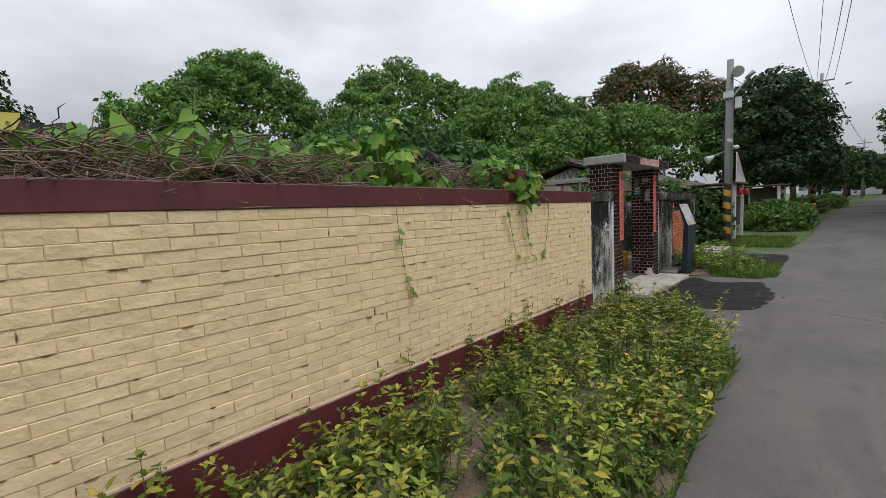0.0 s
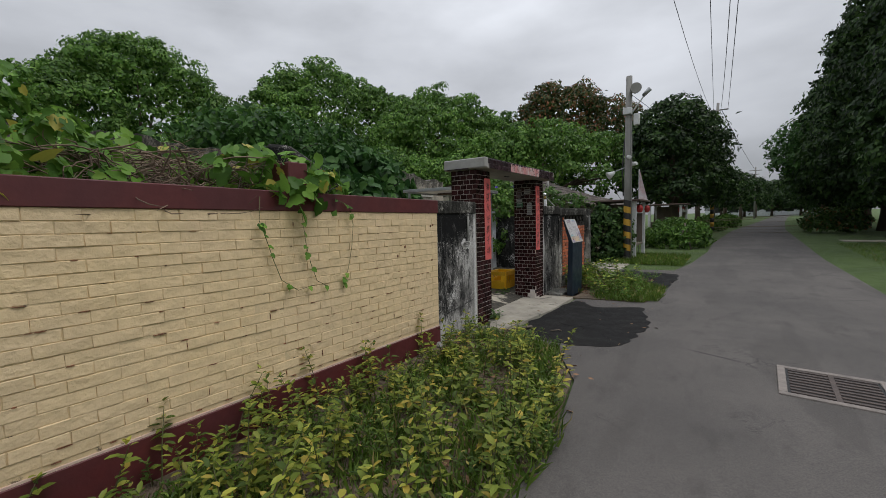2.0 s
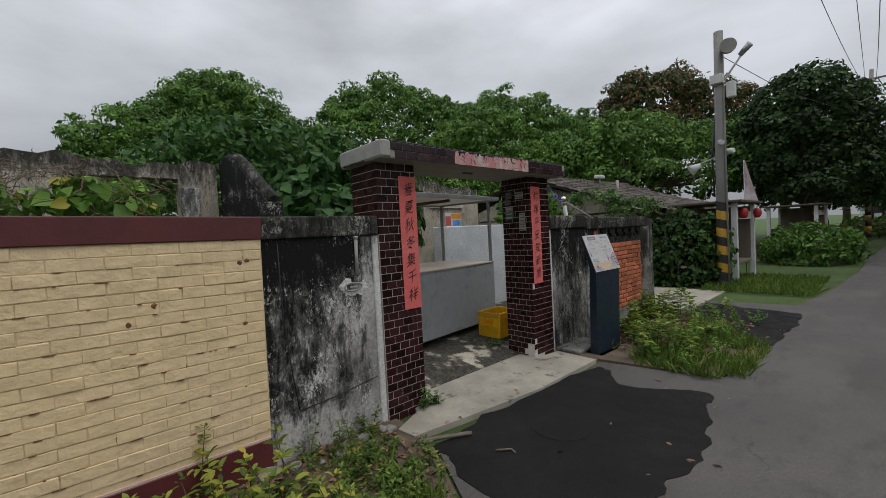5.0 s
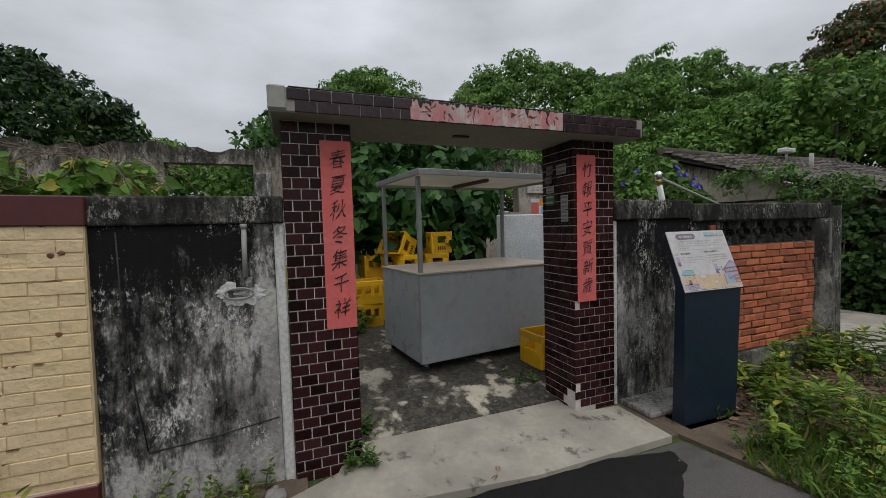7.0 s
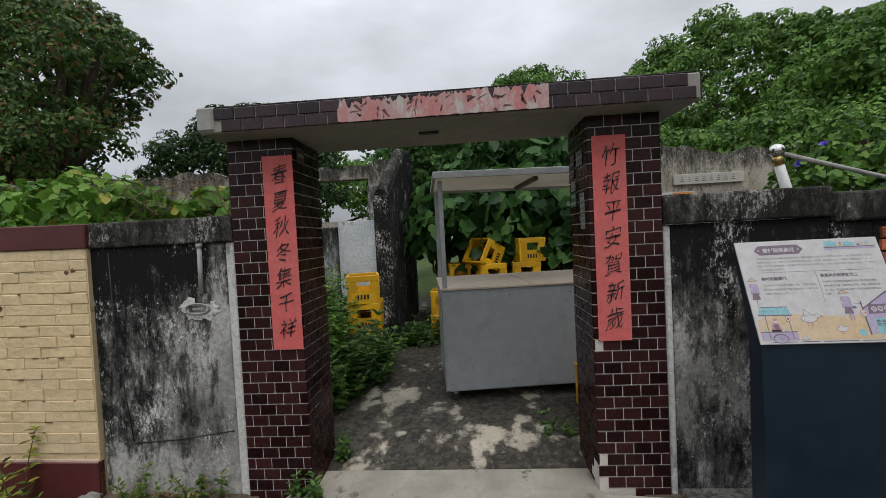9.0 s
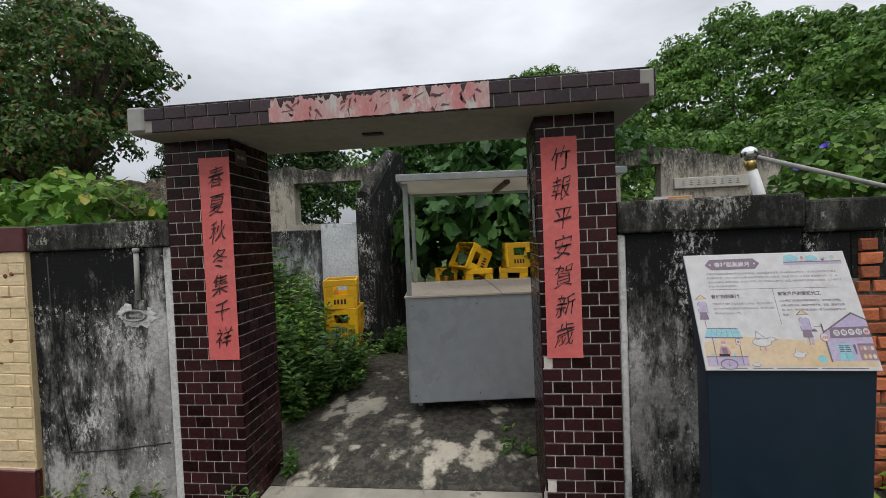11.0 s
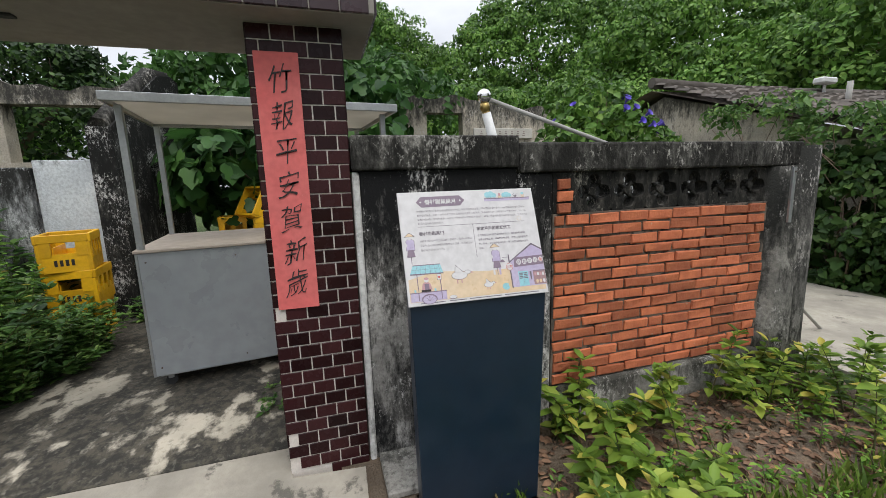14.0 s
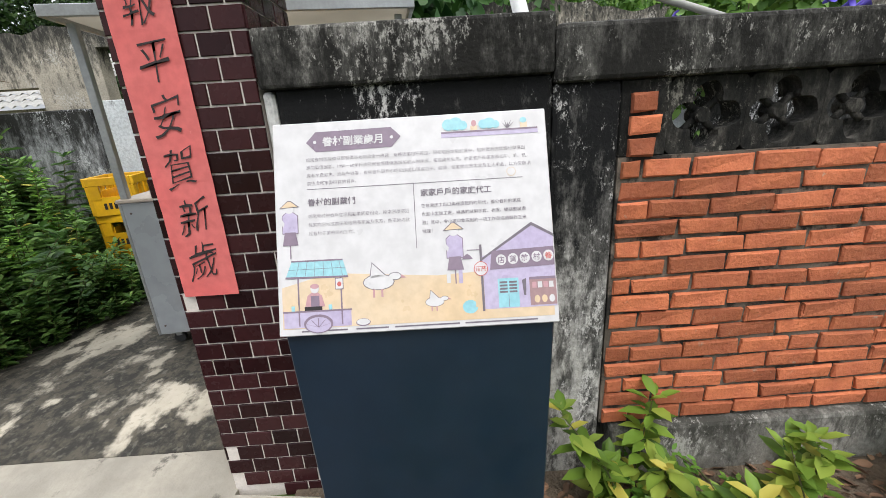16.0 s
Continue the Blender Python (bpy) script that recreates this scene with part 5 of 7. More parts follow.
    for x, r in ((0.095, 0.015), (0.112, 0.017), (0.128, 0.012), (0.178, 0.012), (0.192, 0.014), (0.206, 0.010)):
        put("plant_print", disc(x, 0.466 + r * 0.9, r, r * 0.95), M["teal"], e + 0.0006 + x * 0.0005, panel)
    for k in range(5):
        put("plant_blade_print", flat([(0.232, 0.464), (0.236, 0.464), (0.220 + k * 0.008, 0.480 + 0.004 * (k % 2))]), M["textgrey"], e + 0.0006 + k * 0.00005, panel)
    put("pot_print", rect(0.147, 0.163, 0.463, 0.474), M["peach"], e + 0.0008, panel)
    put("pot_plant_print", disc(0.155, 0.480, 0.006, 0.008), M["redprint_pale"], e + 0.0009, panel)
    put("pot_print", rect(0.264, 0.281, 0.463, 0.476), M["peach"], e + 0.0008, panel)
    put("pot_plant_print", disc(0.272, 0.481, 0.008, 0.007), M["teal"], e + 0.0009, panel)
    put("heart_print", disc(0.236, 0.358, 0.011, 0.011), M["peach"], e + 0.0003, panel)
    put("heart_face_print", disc(0.236, 0.358, 0.0095, 0.0095), M["board"], e + 0.0006, panel)
    # cart drawing
    put("awning_print", flat([(-0.305, 0.134), (-0.159, 0.131), (-0.170, 0.171), (-0.290, 0.172)]), M["teal"], e + 0.0003, panel)
    for k in range(6):
        put("awning_line", flat([(-0.282 + k * 0.022, 0.134), (-0.2812 + k * 0.022, 0.134), (-0.2712 + k * 0.0185, 0.171), (-0.272 + k * 0.0185, 0.171)]), M["mauve"], e + 0.0006, panel)
    put("awning_line", rect(-0.298, -0.164, 0.1515, 0.1523), M["mauve"], e + 0.0007, panel)
    put("awning_edge", flat([(-0.306, 0.131), (-0.158, 0.128), (-0.159, 0.1325), (-0.305, 0.1355)]), M["mauve"], e + 0.0008, panel)
    put("awning_edge", flat([(-0.291, 0.170), (-0.170, 0.169), (-0.170, 0.1725), (-0.290, 0.1735)]), M["mauve"], e + 0.0008, panel)
    for x in (-0.278, -0.178):
        put("awning_post", rect(x, x + 0.0035, 0.018, 0.132), M["mauve"], e + 0.0007, panel)
    put("counter_print", rect(-0.312, -0.155, 0.014, 0.052), M["lilac"], e + 0.0004, panel)
    put("counter_stripe", rect(-0.314, -0.153, 0.050, 0.054), M["mauve"], e + 0.0008, panel)
    put("wheel_print", disc(-0.232, 0.022, 0.034, 0.022, n=22), M["mauve"], e + 0.0010, panel)
    put("wheel_face_print", disc(-0.232, 0.020, 0.029, 0.018, n=22), M["lilac"], e + 0.0012, panel)
    for k in range(5):
        t0 = (k + 0.5) * math.pi / 5
        put("wheel_spoke", flat([(-0.233, 0.014), (-0.231, 0.014), (-0.231 + 0.028 * math.cos(t0), 0.016 + 0.019 * math.sin(t0)), (-0.233 + 0.028 * math.cos(t0), 0.016 + 0.019 * math.sin(t0))]), M["mauve"], e + 0.0014 + 0.00003 * k, panel)
    put("pan_print", rect(-0.263, -0.222, 0.054, 0.063), M["ink"], e + 0.0011, panel)
    put("vendor_shape", flat([(-0.262, 0.062), (-0.215, 0.062), (-0.222, 0.088), (-0.232, 0.096), (-0.246, 0.096), (-0.256, 0.088)]), M["redprint_pale"], e + 0.0005, panel)
    put("vendor_apron", rect(-0.248, -0.228, 0.062, 0.088), M["mauve"], e + 0.0009, panel)
    put("vendor_head", disc(-0.238, 0.104, 0.010, 0.010), M["board"], e + 0.0010, panel)
    put("vendor_hair", disc(-0.238, 0.1105, 0.0105, 0.006), M["redprint_pale"], e + 0.0012, panel)
    for k, x in enumerate((-0.294, -0.284, -0.207, -0.198)):
        put("jar_print", rect(x, x + 0.008, 0.054, 0.066 + 0.005 * (k % 2)), M["peach"] if k % 2 else M["teal"], e + 0.0007, panel)
    put("price_tag_edge", rect(-0.1895, -0.1705, 0.1005, 0.1275), M["mauve"], e + 0.0009, panel)
    put("price_tag", rect(-0.188, -0.172, 0.102, 0.126), M["board"], e + 0.0012, panel)
    put("price_mark", disc(-0.180, 0.113, 0.005, 0.006), M["redprint"], e + 0.0014, panel)
    put("stool_print", disc(-0.128, 0.020, 0.017, 0.009), M["mauve"], e + 0.0004, panel)
    put("stool_face_print", disc(-0.128, 0.021, 0.0155, 0.0075), M["board"], e + 0.0007, panel)
    # plain farm figures
    for x, y, s in ((-0.291, 0.212, 1.0), (0.092, 0.132, 1.05)):
        put("figure_edge", flat([(x - 0.018 * s, y + 0.026), (x + 0.020 * s, y + 0.026), (x + 0.020 * s, y + 0.07 * s), (x + 0.008 * s, y + 0.079 * s), (x - 0.008 * s, y + 0.079 * s), (x - 0.018 * s, y + 0.07 * s)]), M["mauve"], e + 0.0003, panel)
        put("figure_body", flat([(x - 0.0165 * s, y + 0.028), (x + 0.0185 * s, y + 0.028), (x + 0.0185 * s, y + 0.069 * s), (x + 0.008 * s, y + 0.077 * s), (x - 0.008 * s, y + 0.077 * s), (x - 0.0165 * s, y + 0.069 * s)]), M["lilac"], e + 0.0005, panel)
        put("figure_sleeve", flat([(x - 0.027 * s, y + 0.058), (x - 0.014 * s, y + 0.042), (x - 0.012 * s, y + 0.052), (x - 0.022 * s, y + 0.068)]), M["board"], e + 0.0006, panel)
        put("figure_skirt", flat([(x - 0.018 * s, y - 0.002), (x + 0.019 * s, y - 0.002), (x + 0.013 * s, y + 0.03), (x - 0.012 * s, y + 0.03)]), M["mauve"], e + 0.0006, panel)
        put("figure_head", disc(x, y + 0.085 * s, 0.011 * s, 0.010 * s), M["board"], e + 0.0007, panel)
        put("figure_hat", flat([(x - 0.024 * s, y + 0.088 * s), (x + 0.024 * s, y + 0.090 * s), (x + 0.004 * s, y + 0.106 * s), (x - 0.004 * s, y + 0.106 * s)]), M["textgrey"], e + 0.0009, panel)
        put("figure_hat_face", flat([(x - 0.020 * s, y + 0.0895 * s), (x + 0.020 * s, y + 0.091 * s), (x + 0.003 * s, y + 0.104 * s), (x - 0.003 * s, y + 0.104 * s)]), M["peach"], e + 0.0012, panel)
        put("figure_stick", rect(x - 0.0015, x + 0.0012, y - 0.034, y), M["mauve"], e + 0.0004, panel)
    put("figure_boot", rect(0.071, 0.080, 0.100, 0.131), M["board"], e + 0.0005, panel)
    put("figure_boot", rect(0.099, 0.108, 0.098, 0.131), M["lilac"], e + 0.0005, panel)
    # goose and hen
    for x, y, s in ((-0.088, 0.112, 1.2), (0.040, 0.058, 0.72)):
        out = disc(x, y, 0.031 * s, 0.016 * s)
        disc(x + 0.032 * s, y + 0.010 * s, 0.013 * s, 0.008 * s, out)
        flat([(x - 0.018 * s, y + 0.008 * s), (x + 0.016 * s, y + 0.012 * s), (x - 0.012 * s, y + 0.040 * s)], out)
        put("bird_outline", out, M["textgrey"], e + 0.0003, panel)
        ins = disc(x, y, 0.0295 * s, 0.0145 * s)
        disc(x + 0.032 * s, y + 0.010 * s, 0.0115 * s, 0.0066 * s, ins)
        flat([(x - 0.016 * s, y + 0.008 * s), (x + 0.014 * s, y + 0.011 * s), (x - 0.0115 * s, y + 0.0375 * s)], ins)
        put("bird_shape", ins, M["board"], e + 0.0007, panel)
        put("bird_beak", flat([(x + 0.044 * s, y + 0.006 * s), (x + 0.055 * s, y + 0.006 * s), (x + 0.044 * s, y + 0.013 * s)]), M["redprint_pale"], e + 0.0009, panel)
        for k in (-0.012, 0.004):
            put("bird_foot", rect(x + k * s, x + (k + 0.004) * s, y - 0.030 * s, y - 0.014 * s), M["redprint_pale"], e + 0.0009, panel)
    # shop drawing
    put("shop_wall", rect(0.156, 0.322, 0.034, 0.160), M["lilac"], e + 0.0003, panel)
    put("shop_gable", flat([(0.170, 0.160), (0.322, 0.170), (0.322, 0.200), (0.273, 0.226)]), M["lilac"], e + 0.0005, panel)
    put("shop_roof_edge", flat([(0.150, 0.152), (0.156, 0.150), (0.274, 0.226), (0.274, 0.234)]), M["textgrey"], e + 0.0008, panel)
    put("shop_roof_edge", flat([(0.274, 0.226), (0.274, 0.234), (0.323, 0.204), (0.323, 0.197)]), M["textgrey"], e + 0.0009, panel)
    put("shop_fascia", flat([(0.172, 0.126), (0.322, 0.130), (0.322, 0.174), (0.178, 0.170)]), M["mauve"], e + 0.0009, panel)
    for i, ch in enumerate("店貨雜村眷"):
        x, y = 0.199 + i * 0.0275, 0.148 + i * 0.0012
        put("fascia_disc", disc(x, y, 0.0120, 0.0130), M["board"], e + 0.0013, panel)
        words(ch, x - 0.0085, y - 0.0065, 0.017, M["redprint"] if i == 4 else M["mauve"], 0.0002, lift=0.0011)
    put("shop_window", rect(0.188, 0.236, 0.036, 0.104), M["teal"], e + 0.0006, panel)
    for k in range(4):
        for x in (0.192, 0.214):
            put("shutter_slat", rect(x, x + 0.018, 0.070 + k * 0.0075, 0.0745 + k * 0.0075), M["textgrey"], e + 0.001, panel)
    put("shop_door_line", rect(0.2115, 0.2125, 0.036, 0.068), M["mauve"], e + 0.001, panel)
    put("hanging_leaf", flat([(0.244, 0.098), (0.254, 0.102), (0.252, 0.062), (0.247, 0.062)]), M["textgrey"], e + 0.001, panel)
    put("sign_post", rect(0.150, 0.1555, 0.030, 0.187), M["textgrey"], e + 0.001, panel)
    put("lamp_print", flat([(0.108, 0.154), (0.134, 0.154), (0.127, 0.163), (0.121, 0.167), (0.115, 0.163)]), M["mauve"], e + 0.0006, panel)
    put("lamp_arm_print", rect(0.121, 0.150, 0.1745, 0.176), M["mauve"], e + 0.0006, panel)
    put("shop_stall", rect(0.261, 0.322, 0.038, 0.104), M["stall_print"], e + 0.0006, panel)
    put("shop_stall_edge", rect(0.261, 0.322, 0.098, 0.104), M["mauve"], e + 0.0008, panel)
    for k in range(4):
        put("shop_goods", rect(0.267 + k * 0.013, 0.277 + k * 0.013, 0.078, 0.092), M["board"] if k % 2 else M["redprint_pale"], e + 0.0009, panel)
    for k in range(3):
        put("shop_jar", disc(0.277 + k * 0.017, 0.052, 0.0065, 0.009), M["board"] if k == 2 else M["peach"], e + 0.0009, panel)
    put("shelf_box", rect(0.135, 0.149, 0.040, 0.082), M["peach"], e + 0.0004, panel)
    put("hill_print", disc(0.122, 0.042, 0.018, 0.016), M["teal"], e + 0.0003, panel)
    put("round_sign", disc(0.151, 0.130, 0.0165, 0.0175), M["redprint"], e + 0.0013, panel)
    put("round_sign_face", disc(0.151, 0.130, 0.0148, 0.0158), M["board"], e + 0.0016, panel)
    words("酒菸", 0.138, 0.125, 0.013, M["redprint"], 0.0002, lift=0.0014)
    for x0, x1 in ((-0.272, -0.165), (-0.145, -0.07), (-0.055, 0.095), (0.108, 0.275)):
        put("footer_bar", rect(x0, x1, 0.0035, 0.0070), M["textgrey"], e, panel)


sign()

# ---- street furniture ----
pole = thing("utility_pole", pose(-1.58, 15.85, 0), "upright concrete utility pole with striped base", "pole")
PT = Vector((0.03, -0.06, 6.0))


def on_pole(z):
    return PT * (z / 6.0)


part("shaft", tube([on_pole(0) - Vector((0, 0, 0.1)), on_pole(3), on_pole(5.8)], [0.125, 0.108, 0.09], 14), M["pole"], pole)
for i in range(9):
    z = 0.12 + i * 0.2
    bm = bmesh.new()
    seg, n = [], 16
    for k in range(n + 1):
        a = k * math.tau / n
        r = 0.130 - z * 0.006
        for dz in (0, 0.2):
            zz = z + dz + 0.10 * (0.5 - abs((k / n) - 0.5)) * 2
            c = on_pole(zz)
            seg.append(bm.verts.new((c.x + r * math.cos(a), c.y + r * math.sin(a), zz)))
    for k in range(n):
        bm.faces.new((seg[2 * k], seg[2 * k + 2], seg[2 * k + 3], seg[2 * k + 1]))
    part("stripe", bm, M["stripe_y"] if i % 2 else M["stripe_b"], pole, "yellow warning stripe" if i % 2 else "black warning stripe")
siren = part("siren", tube([on_pole(5.35) + Vector((0.12, -0.02, 0)), on_pole(5.35) + Vector((0.20, -0.16, 0.0)), on_pole(5.35) + Vector((0.24, -0.26, 0.0))], [0.08, 0.15, 0.16], 14), M["pole"], pole, "grey round loudspeaker horn")
part("meter_box", box(-0.12, 0.13, -0.25, -0.05, 4.62, 4.82, 0.01), M["whitemetal"], pole, "white junction box")
part("cabinet", box(0.17, 0.33, -0.15, 0.01, 4.28, 4.62, 0.012), M["whitemetal"], pole, "white equipment cabinet")
part("lamp_arm", tube([on_pole(4.7) + Vector((0.1, 0, 0)), on_pole(4.9) + Vector((0.28, -0.1, 0)), on_pole(5.1) + Vector((0.5, -0.18, 0.05))], 0.022, 8), M["whitemetal"], pole)
part("lamp_head", tube([on_pole(5.05) + Vector((0.42, -0.15, 0.05)), on_pole(5.2) + Vector((0.62, -0.22, 0.06))], [0.05, 0.07], 10), M["alu"], pole, "grey street lamp head")
part("camera_box", tube([on_pole(3.3) + Vector((0.02, -0.12, 0.02)), on_pole(3.3) + Vector((0.1, -0.34, -0.02))], 0.055, 10), M["whitemetal"], pole, "white camera housing")
part("camera_dome", tube([on_pole(3.1) + Vector((0.12, 0, 0)), on_pole(3.1) + Vector((0.26, -0.05, 0))], [0.07, 0.05], 10), M["whitemetal"], pole)
part("flood_arm", tube([on_pole(3.0) + Vector((-0.1, -0.05, 0)), on_pole(3.0) + Vector((-0.42, -0.12, -0.12))], 0.018, 6), M["alu"], pole)
part("flood_shade", tube([on_pole(2.9) + Vector((-0.38, -0.1, -0.02)), on_pole(2.9) + Vector((-0.56, -0.2, -0.14))], [0.04, 0.13], 12), M["whitemetal"], pole, "white enamel lamp shade")
part("conduit", tube([on_pole(0.02) + Vector((0.13, -0.1, 0)), on_pole(3.2) + Vector((0.11, -0.08, 0)), on_pole(5.0) + Vector((0.09, -0.06, 0))], 0.018, 6), M["pole"], pole)
part("cable_bundle", tube([on_pole(2.1) + Vector((-0.13, -0.04, 0)), on_pole(3.0) + Vector((-0.16, -0.05, 0)), on_pole(3.9) + Vector((-0.11, 0, 0))], 0.02, 5), M["cable"], pole)

pole2 = thing("far_utility_pole", pose(0.38, 36, 0), "far concrete pole with cross arm and stripes", "pole")
part("shaft", tube([(0, 0, -0.1), (0.1, 0, 4.5), (0.2, 0, 9)], [0.12, 0.105, 0.085], 10), M["pole"], pole2)
part("cross_arm", box(-0.55, 0.8, -0.04, 0.04, 8.47, 8.55, 0.01), M["pole"], pole2)
for i in range(6):
    part("stripe", tube([(0.01, 0, 0.2 + i * 0.3), (0.012, 0, 0.5 + i * 0.3)], 0.13, 10), M["stripe_y"] if i % 2 else M["stripe_b"], pole2)
for x, y, h in ((6.0, 95, 9.5),):
    p3 = thing("far_utility_pole", pose(x, y, 0), "distant utility pole with a cross arm", "pole")
    part("shaft", tube([(0, 0, -0.1), (0, 0, h)], [0.16, 0.1], 8), M["pole"], p3)
    part("cross_arm", box(-0.9, 0.9, -0.06, 0.06, h - 0.7, h - 0.58), M["pole"], p3)
    part("cross_arm", box(-0.6, 0.6, -0.06, 0.06, h - 1.4, h - 1.28), M["pole"], p3)
for (ax, az), (bx, bz), (cx, cz), r in (((0.35, 8.55), (0.55, 7.0), (0.7, 7.9), 0.009), ((0.75, 8.55), (0.98, 7.0), (1.05, 7.9), 0.011), ((1.15, 8.55), (1.14, 7.0), (1.2, 7.9), 0.011), ((0.45, 7.9), (-0.25, 6.95), (-0.5, 7.7), 0.008)):
    pts = []
    for k in range(17):
        y = 36 - 50 * k / 16
        la, lb, lc = (y - 13) * (y + 14) / (23 * 50), (y - 36) * (y + 14) / (-23 * 27), (y - 36) * (y - 13) / (50 * 27)
        pts.append((ax * la + bx * lb + cx * lc, y, az * la + bz * lb + cz * lc))
    solid("overhead_cable", tube(pts, r, 5), M["cable"], "thin black overhead cable between poles", "cable", group="overhead cables")
solid("overhead_cable", tube([Vector((0.8, 36, 8.5)).lerp(Vector((6.0, 95, 8.9)), k / 8) - Vector((0, 0, 1.2 * (k / 8) * (1 - k / 8))) for k in range(9)], 0.02, 5), M["cable"], "thin black overhead cable between poles", "cable", group="overhead cables")
solid("pole_stay_wire", tube([(-1.55, 15.8, 5.3), (-0.9, 20, 5.1), (0.45, 35.9, 6.5)], 0.008, 5), M["cable"], "service wire from the striped pole", "cable")


# roadside stalls
def stall(m, label):
    t = thing("roadside_stall", m, label, "stall", "roadside stalls")
    for x in (-0.75, 0.75):
        for y in (0.0, 1.9):
            part("post", box(x - 0.06, x + 0.06, y - 0.06, y + 0.06, 0, 1.95, 0.008), M["whitemetal"], t, "white painted post")
    part("roof_sheet", box(-0.95, 0.95, -0.25, 2.15, 1.96, 2.02, 0.01), M["rust"], t, "rusty sheet roof")
    part("bench", box(-0.7, 0.75, 0.1, 1.8, 0.42, 0.48, 0.008), M["oldwood"], t)
    part("counter_front", box(-0.72, -0.66, 0.08, 1.82, 0.49, 1.05, 0.006), M["oldwood"], t)
    part("back_board", box(-0.73, 0.73, 1.82, 1.86, 0.49, 1.9, 0.006), M["oldwood"], t)
    part("header", box(0.70, 0.76, 0.08, 1.82, 1.55, 1.75, 0.006), M["whitemetal"], t)
    return t


stall(pose(-2.25, 16.6, 0), "low roadside stall with white posts and tin roof")
stall(pose(-1.6, 26.5, 0, 0, 0, -4), "far roadside stall with white posts and tin roof")
for x, y, z in ((-1.40, 17.0, 1.70), (-1.38, 18.5, 1.70), (-0.9, 26.7, 1.70), (-0.85, 27.6, 1.70)):
    ln = thing("paper_lantern", pose(x, y, z), "round red lantern hanging from the stall roof", "lantern", "red lanterns")
    part("shade", tube([(0, 0, -0.13), (0, 0, -0.09), (0, 0, 0), (0, 0, 0.09), (0, 0, 0.13)], [0.045, 0.085, 0.105, 0.085, 0.045], 12), M["lantern"], ln)
    part("cord", tube([(0, 0, 0.13), (0, 0, 0.262)], 0.008, 5), M["cable"], ln)
fl = thing("feather_flag", pose(-1.72, 18.9, 0), "tall white and red feather flag on a pole", "flag")
part("mast", tube([(0, 0, 0), (0, 0, 3.22)], 0.016, 6), M["alu"], fl)
bm = bmesh.new()
cols = [[bm.verts.new((w * 0.3 * min(1, (3.20 - z) * 0.75 + 0.12), 0.05 * math.sin(z * 3 + w * 2), z)) for w in (0, 0.5, 1)] for z in (2.03, 2.25, 2.5, 2.75, 3.0, 3.18)]
for a, b in zip(cols, cols[1:]):
    for k in range(2):
        bm.faces.new((a[k], a[k + 1], b[k + 1], b[k]))
part("cloth", bm, M["flag"], fl)

# drain grate and manhole
gr = thing("drain_grate", pose(1.69, 6.44, 0.02, 0, 0, -4), "rusty double drain grate in a pale concrete frame", "grate")
for x0, x1, y0, y1 in ((-0.37, 0.37, -0.39, -0.33), (-0.37, 0.37, 0.33, 0.39), (-0.37, -0.31, -0.329, 0.329), (0.31, 0.37, -0.329, 0.329)):
    part("frame", box(x0, x1, y0, y1, -0.02, 0.012, 0.004), M["grateframe"], gr)
part("pit", box(-0.31, 0.31, -0.33, 0.33, -0.02, 0.001), M["black"], gr, "dark drain pit")
for s in (-1, 1):
    for k in range(9):
        x = s * 0.155
        part("bar", box(x - 0.135, x + 0.135, -0.30 + k * 0.072, -0.268 + k * 0.072, 0.001, 0.010), M["iron"], gr)
part("middle_bar", box(-0.018, 0.018, -0.33, 0.33, 0.001, 0.011), M["iron"], gr)
mh = thing("manhole_cover", pose(-0.78, 7.52, 0.025), "round dark iron manhole cover in damp asphalt", "manhole")
part("lid", tube([(0, 0, -0.01), (0, 0, 0.004)], 0.23, 32), M["asphalt_wet"], mh)

# litter, sticks and stones by the gate
rng = np.random.default_rng(31)


def scatter(n, x0, x1, y0, y1, z):
    return np.stack([rng.uniform(x0, x1, n), rng.uniform(y0, y1, n), np.full(n, z)], 1)


def litter(name, areas, size, material, label, kind="oval"):
    at = np.concatenate([scatter(*a) for a in areas])
    n = len(at)
    me = leaf_mesh(name, at, np.stack([rng.normal(size=n), rng.normal(size=n), rng.uniform(-0.1, 0.2, n)], 1), np.array([0, 0, 1]) + 0.85 * unit(n, rng), size * rng.uniform(0.4, 1.6, n), kind, material)
    solid(name, me, None, label, "leaf litter", "stuff")


litter("leaf_litter", [(900, -1.9, -0.3, -1, 6.3, 0.045), (500, -0.5, -0.22, 0, 5.6, 0.045), (900, -1.8, -0.3, 9.6, 12.0, 0.042), (1500, -1.80, -0.5, 9.9, 12.1, 0.042), (420, -1.88, -1.0, 5.6, 6.55, 0.045), (22, -3.4, -2.3, 7.1, 8.8, 0.036), (9, -1.7, -1.3, 6.8, 9.0, 0.05), (10, -1.2, 0.3, 6.8, 9.0, 0.03), (160, -5.0, -2.4, 6.7, 7.5, 0.04), (25, -0.25, 0.1, 1, 12, 0.025)], 0.045, M["debris"], "brown dead leaves lying on the ground")
for pts, r in ((((-1.40, 6.53, 0.06), (-1.30, 6.72, 0.062), (-1.20, 6.95, 0.045)), 0.015), (((-1.62, 6.45, 0.05), (-1.52, 6.5, 0.06), (-1.40, 6.48, 0.05)), 0.007), (((-0.92, 6.9, 0.035), (-0.84, 6.98, 0.04), (-0.80, 6.97, 0.032)), 0.007)):
    solid("fallen_stick", tube(pts, r, 6), M["oldwood"], "broken dry palm stick lying by the gate", "stick")
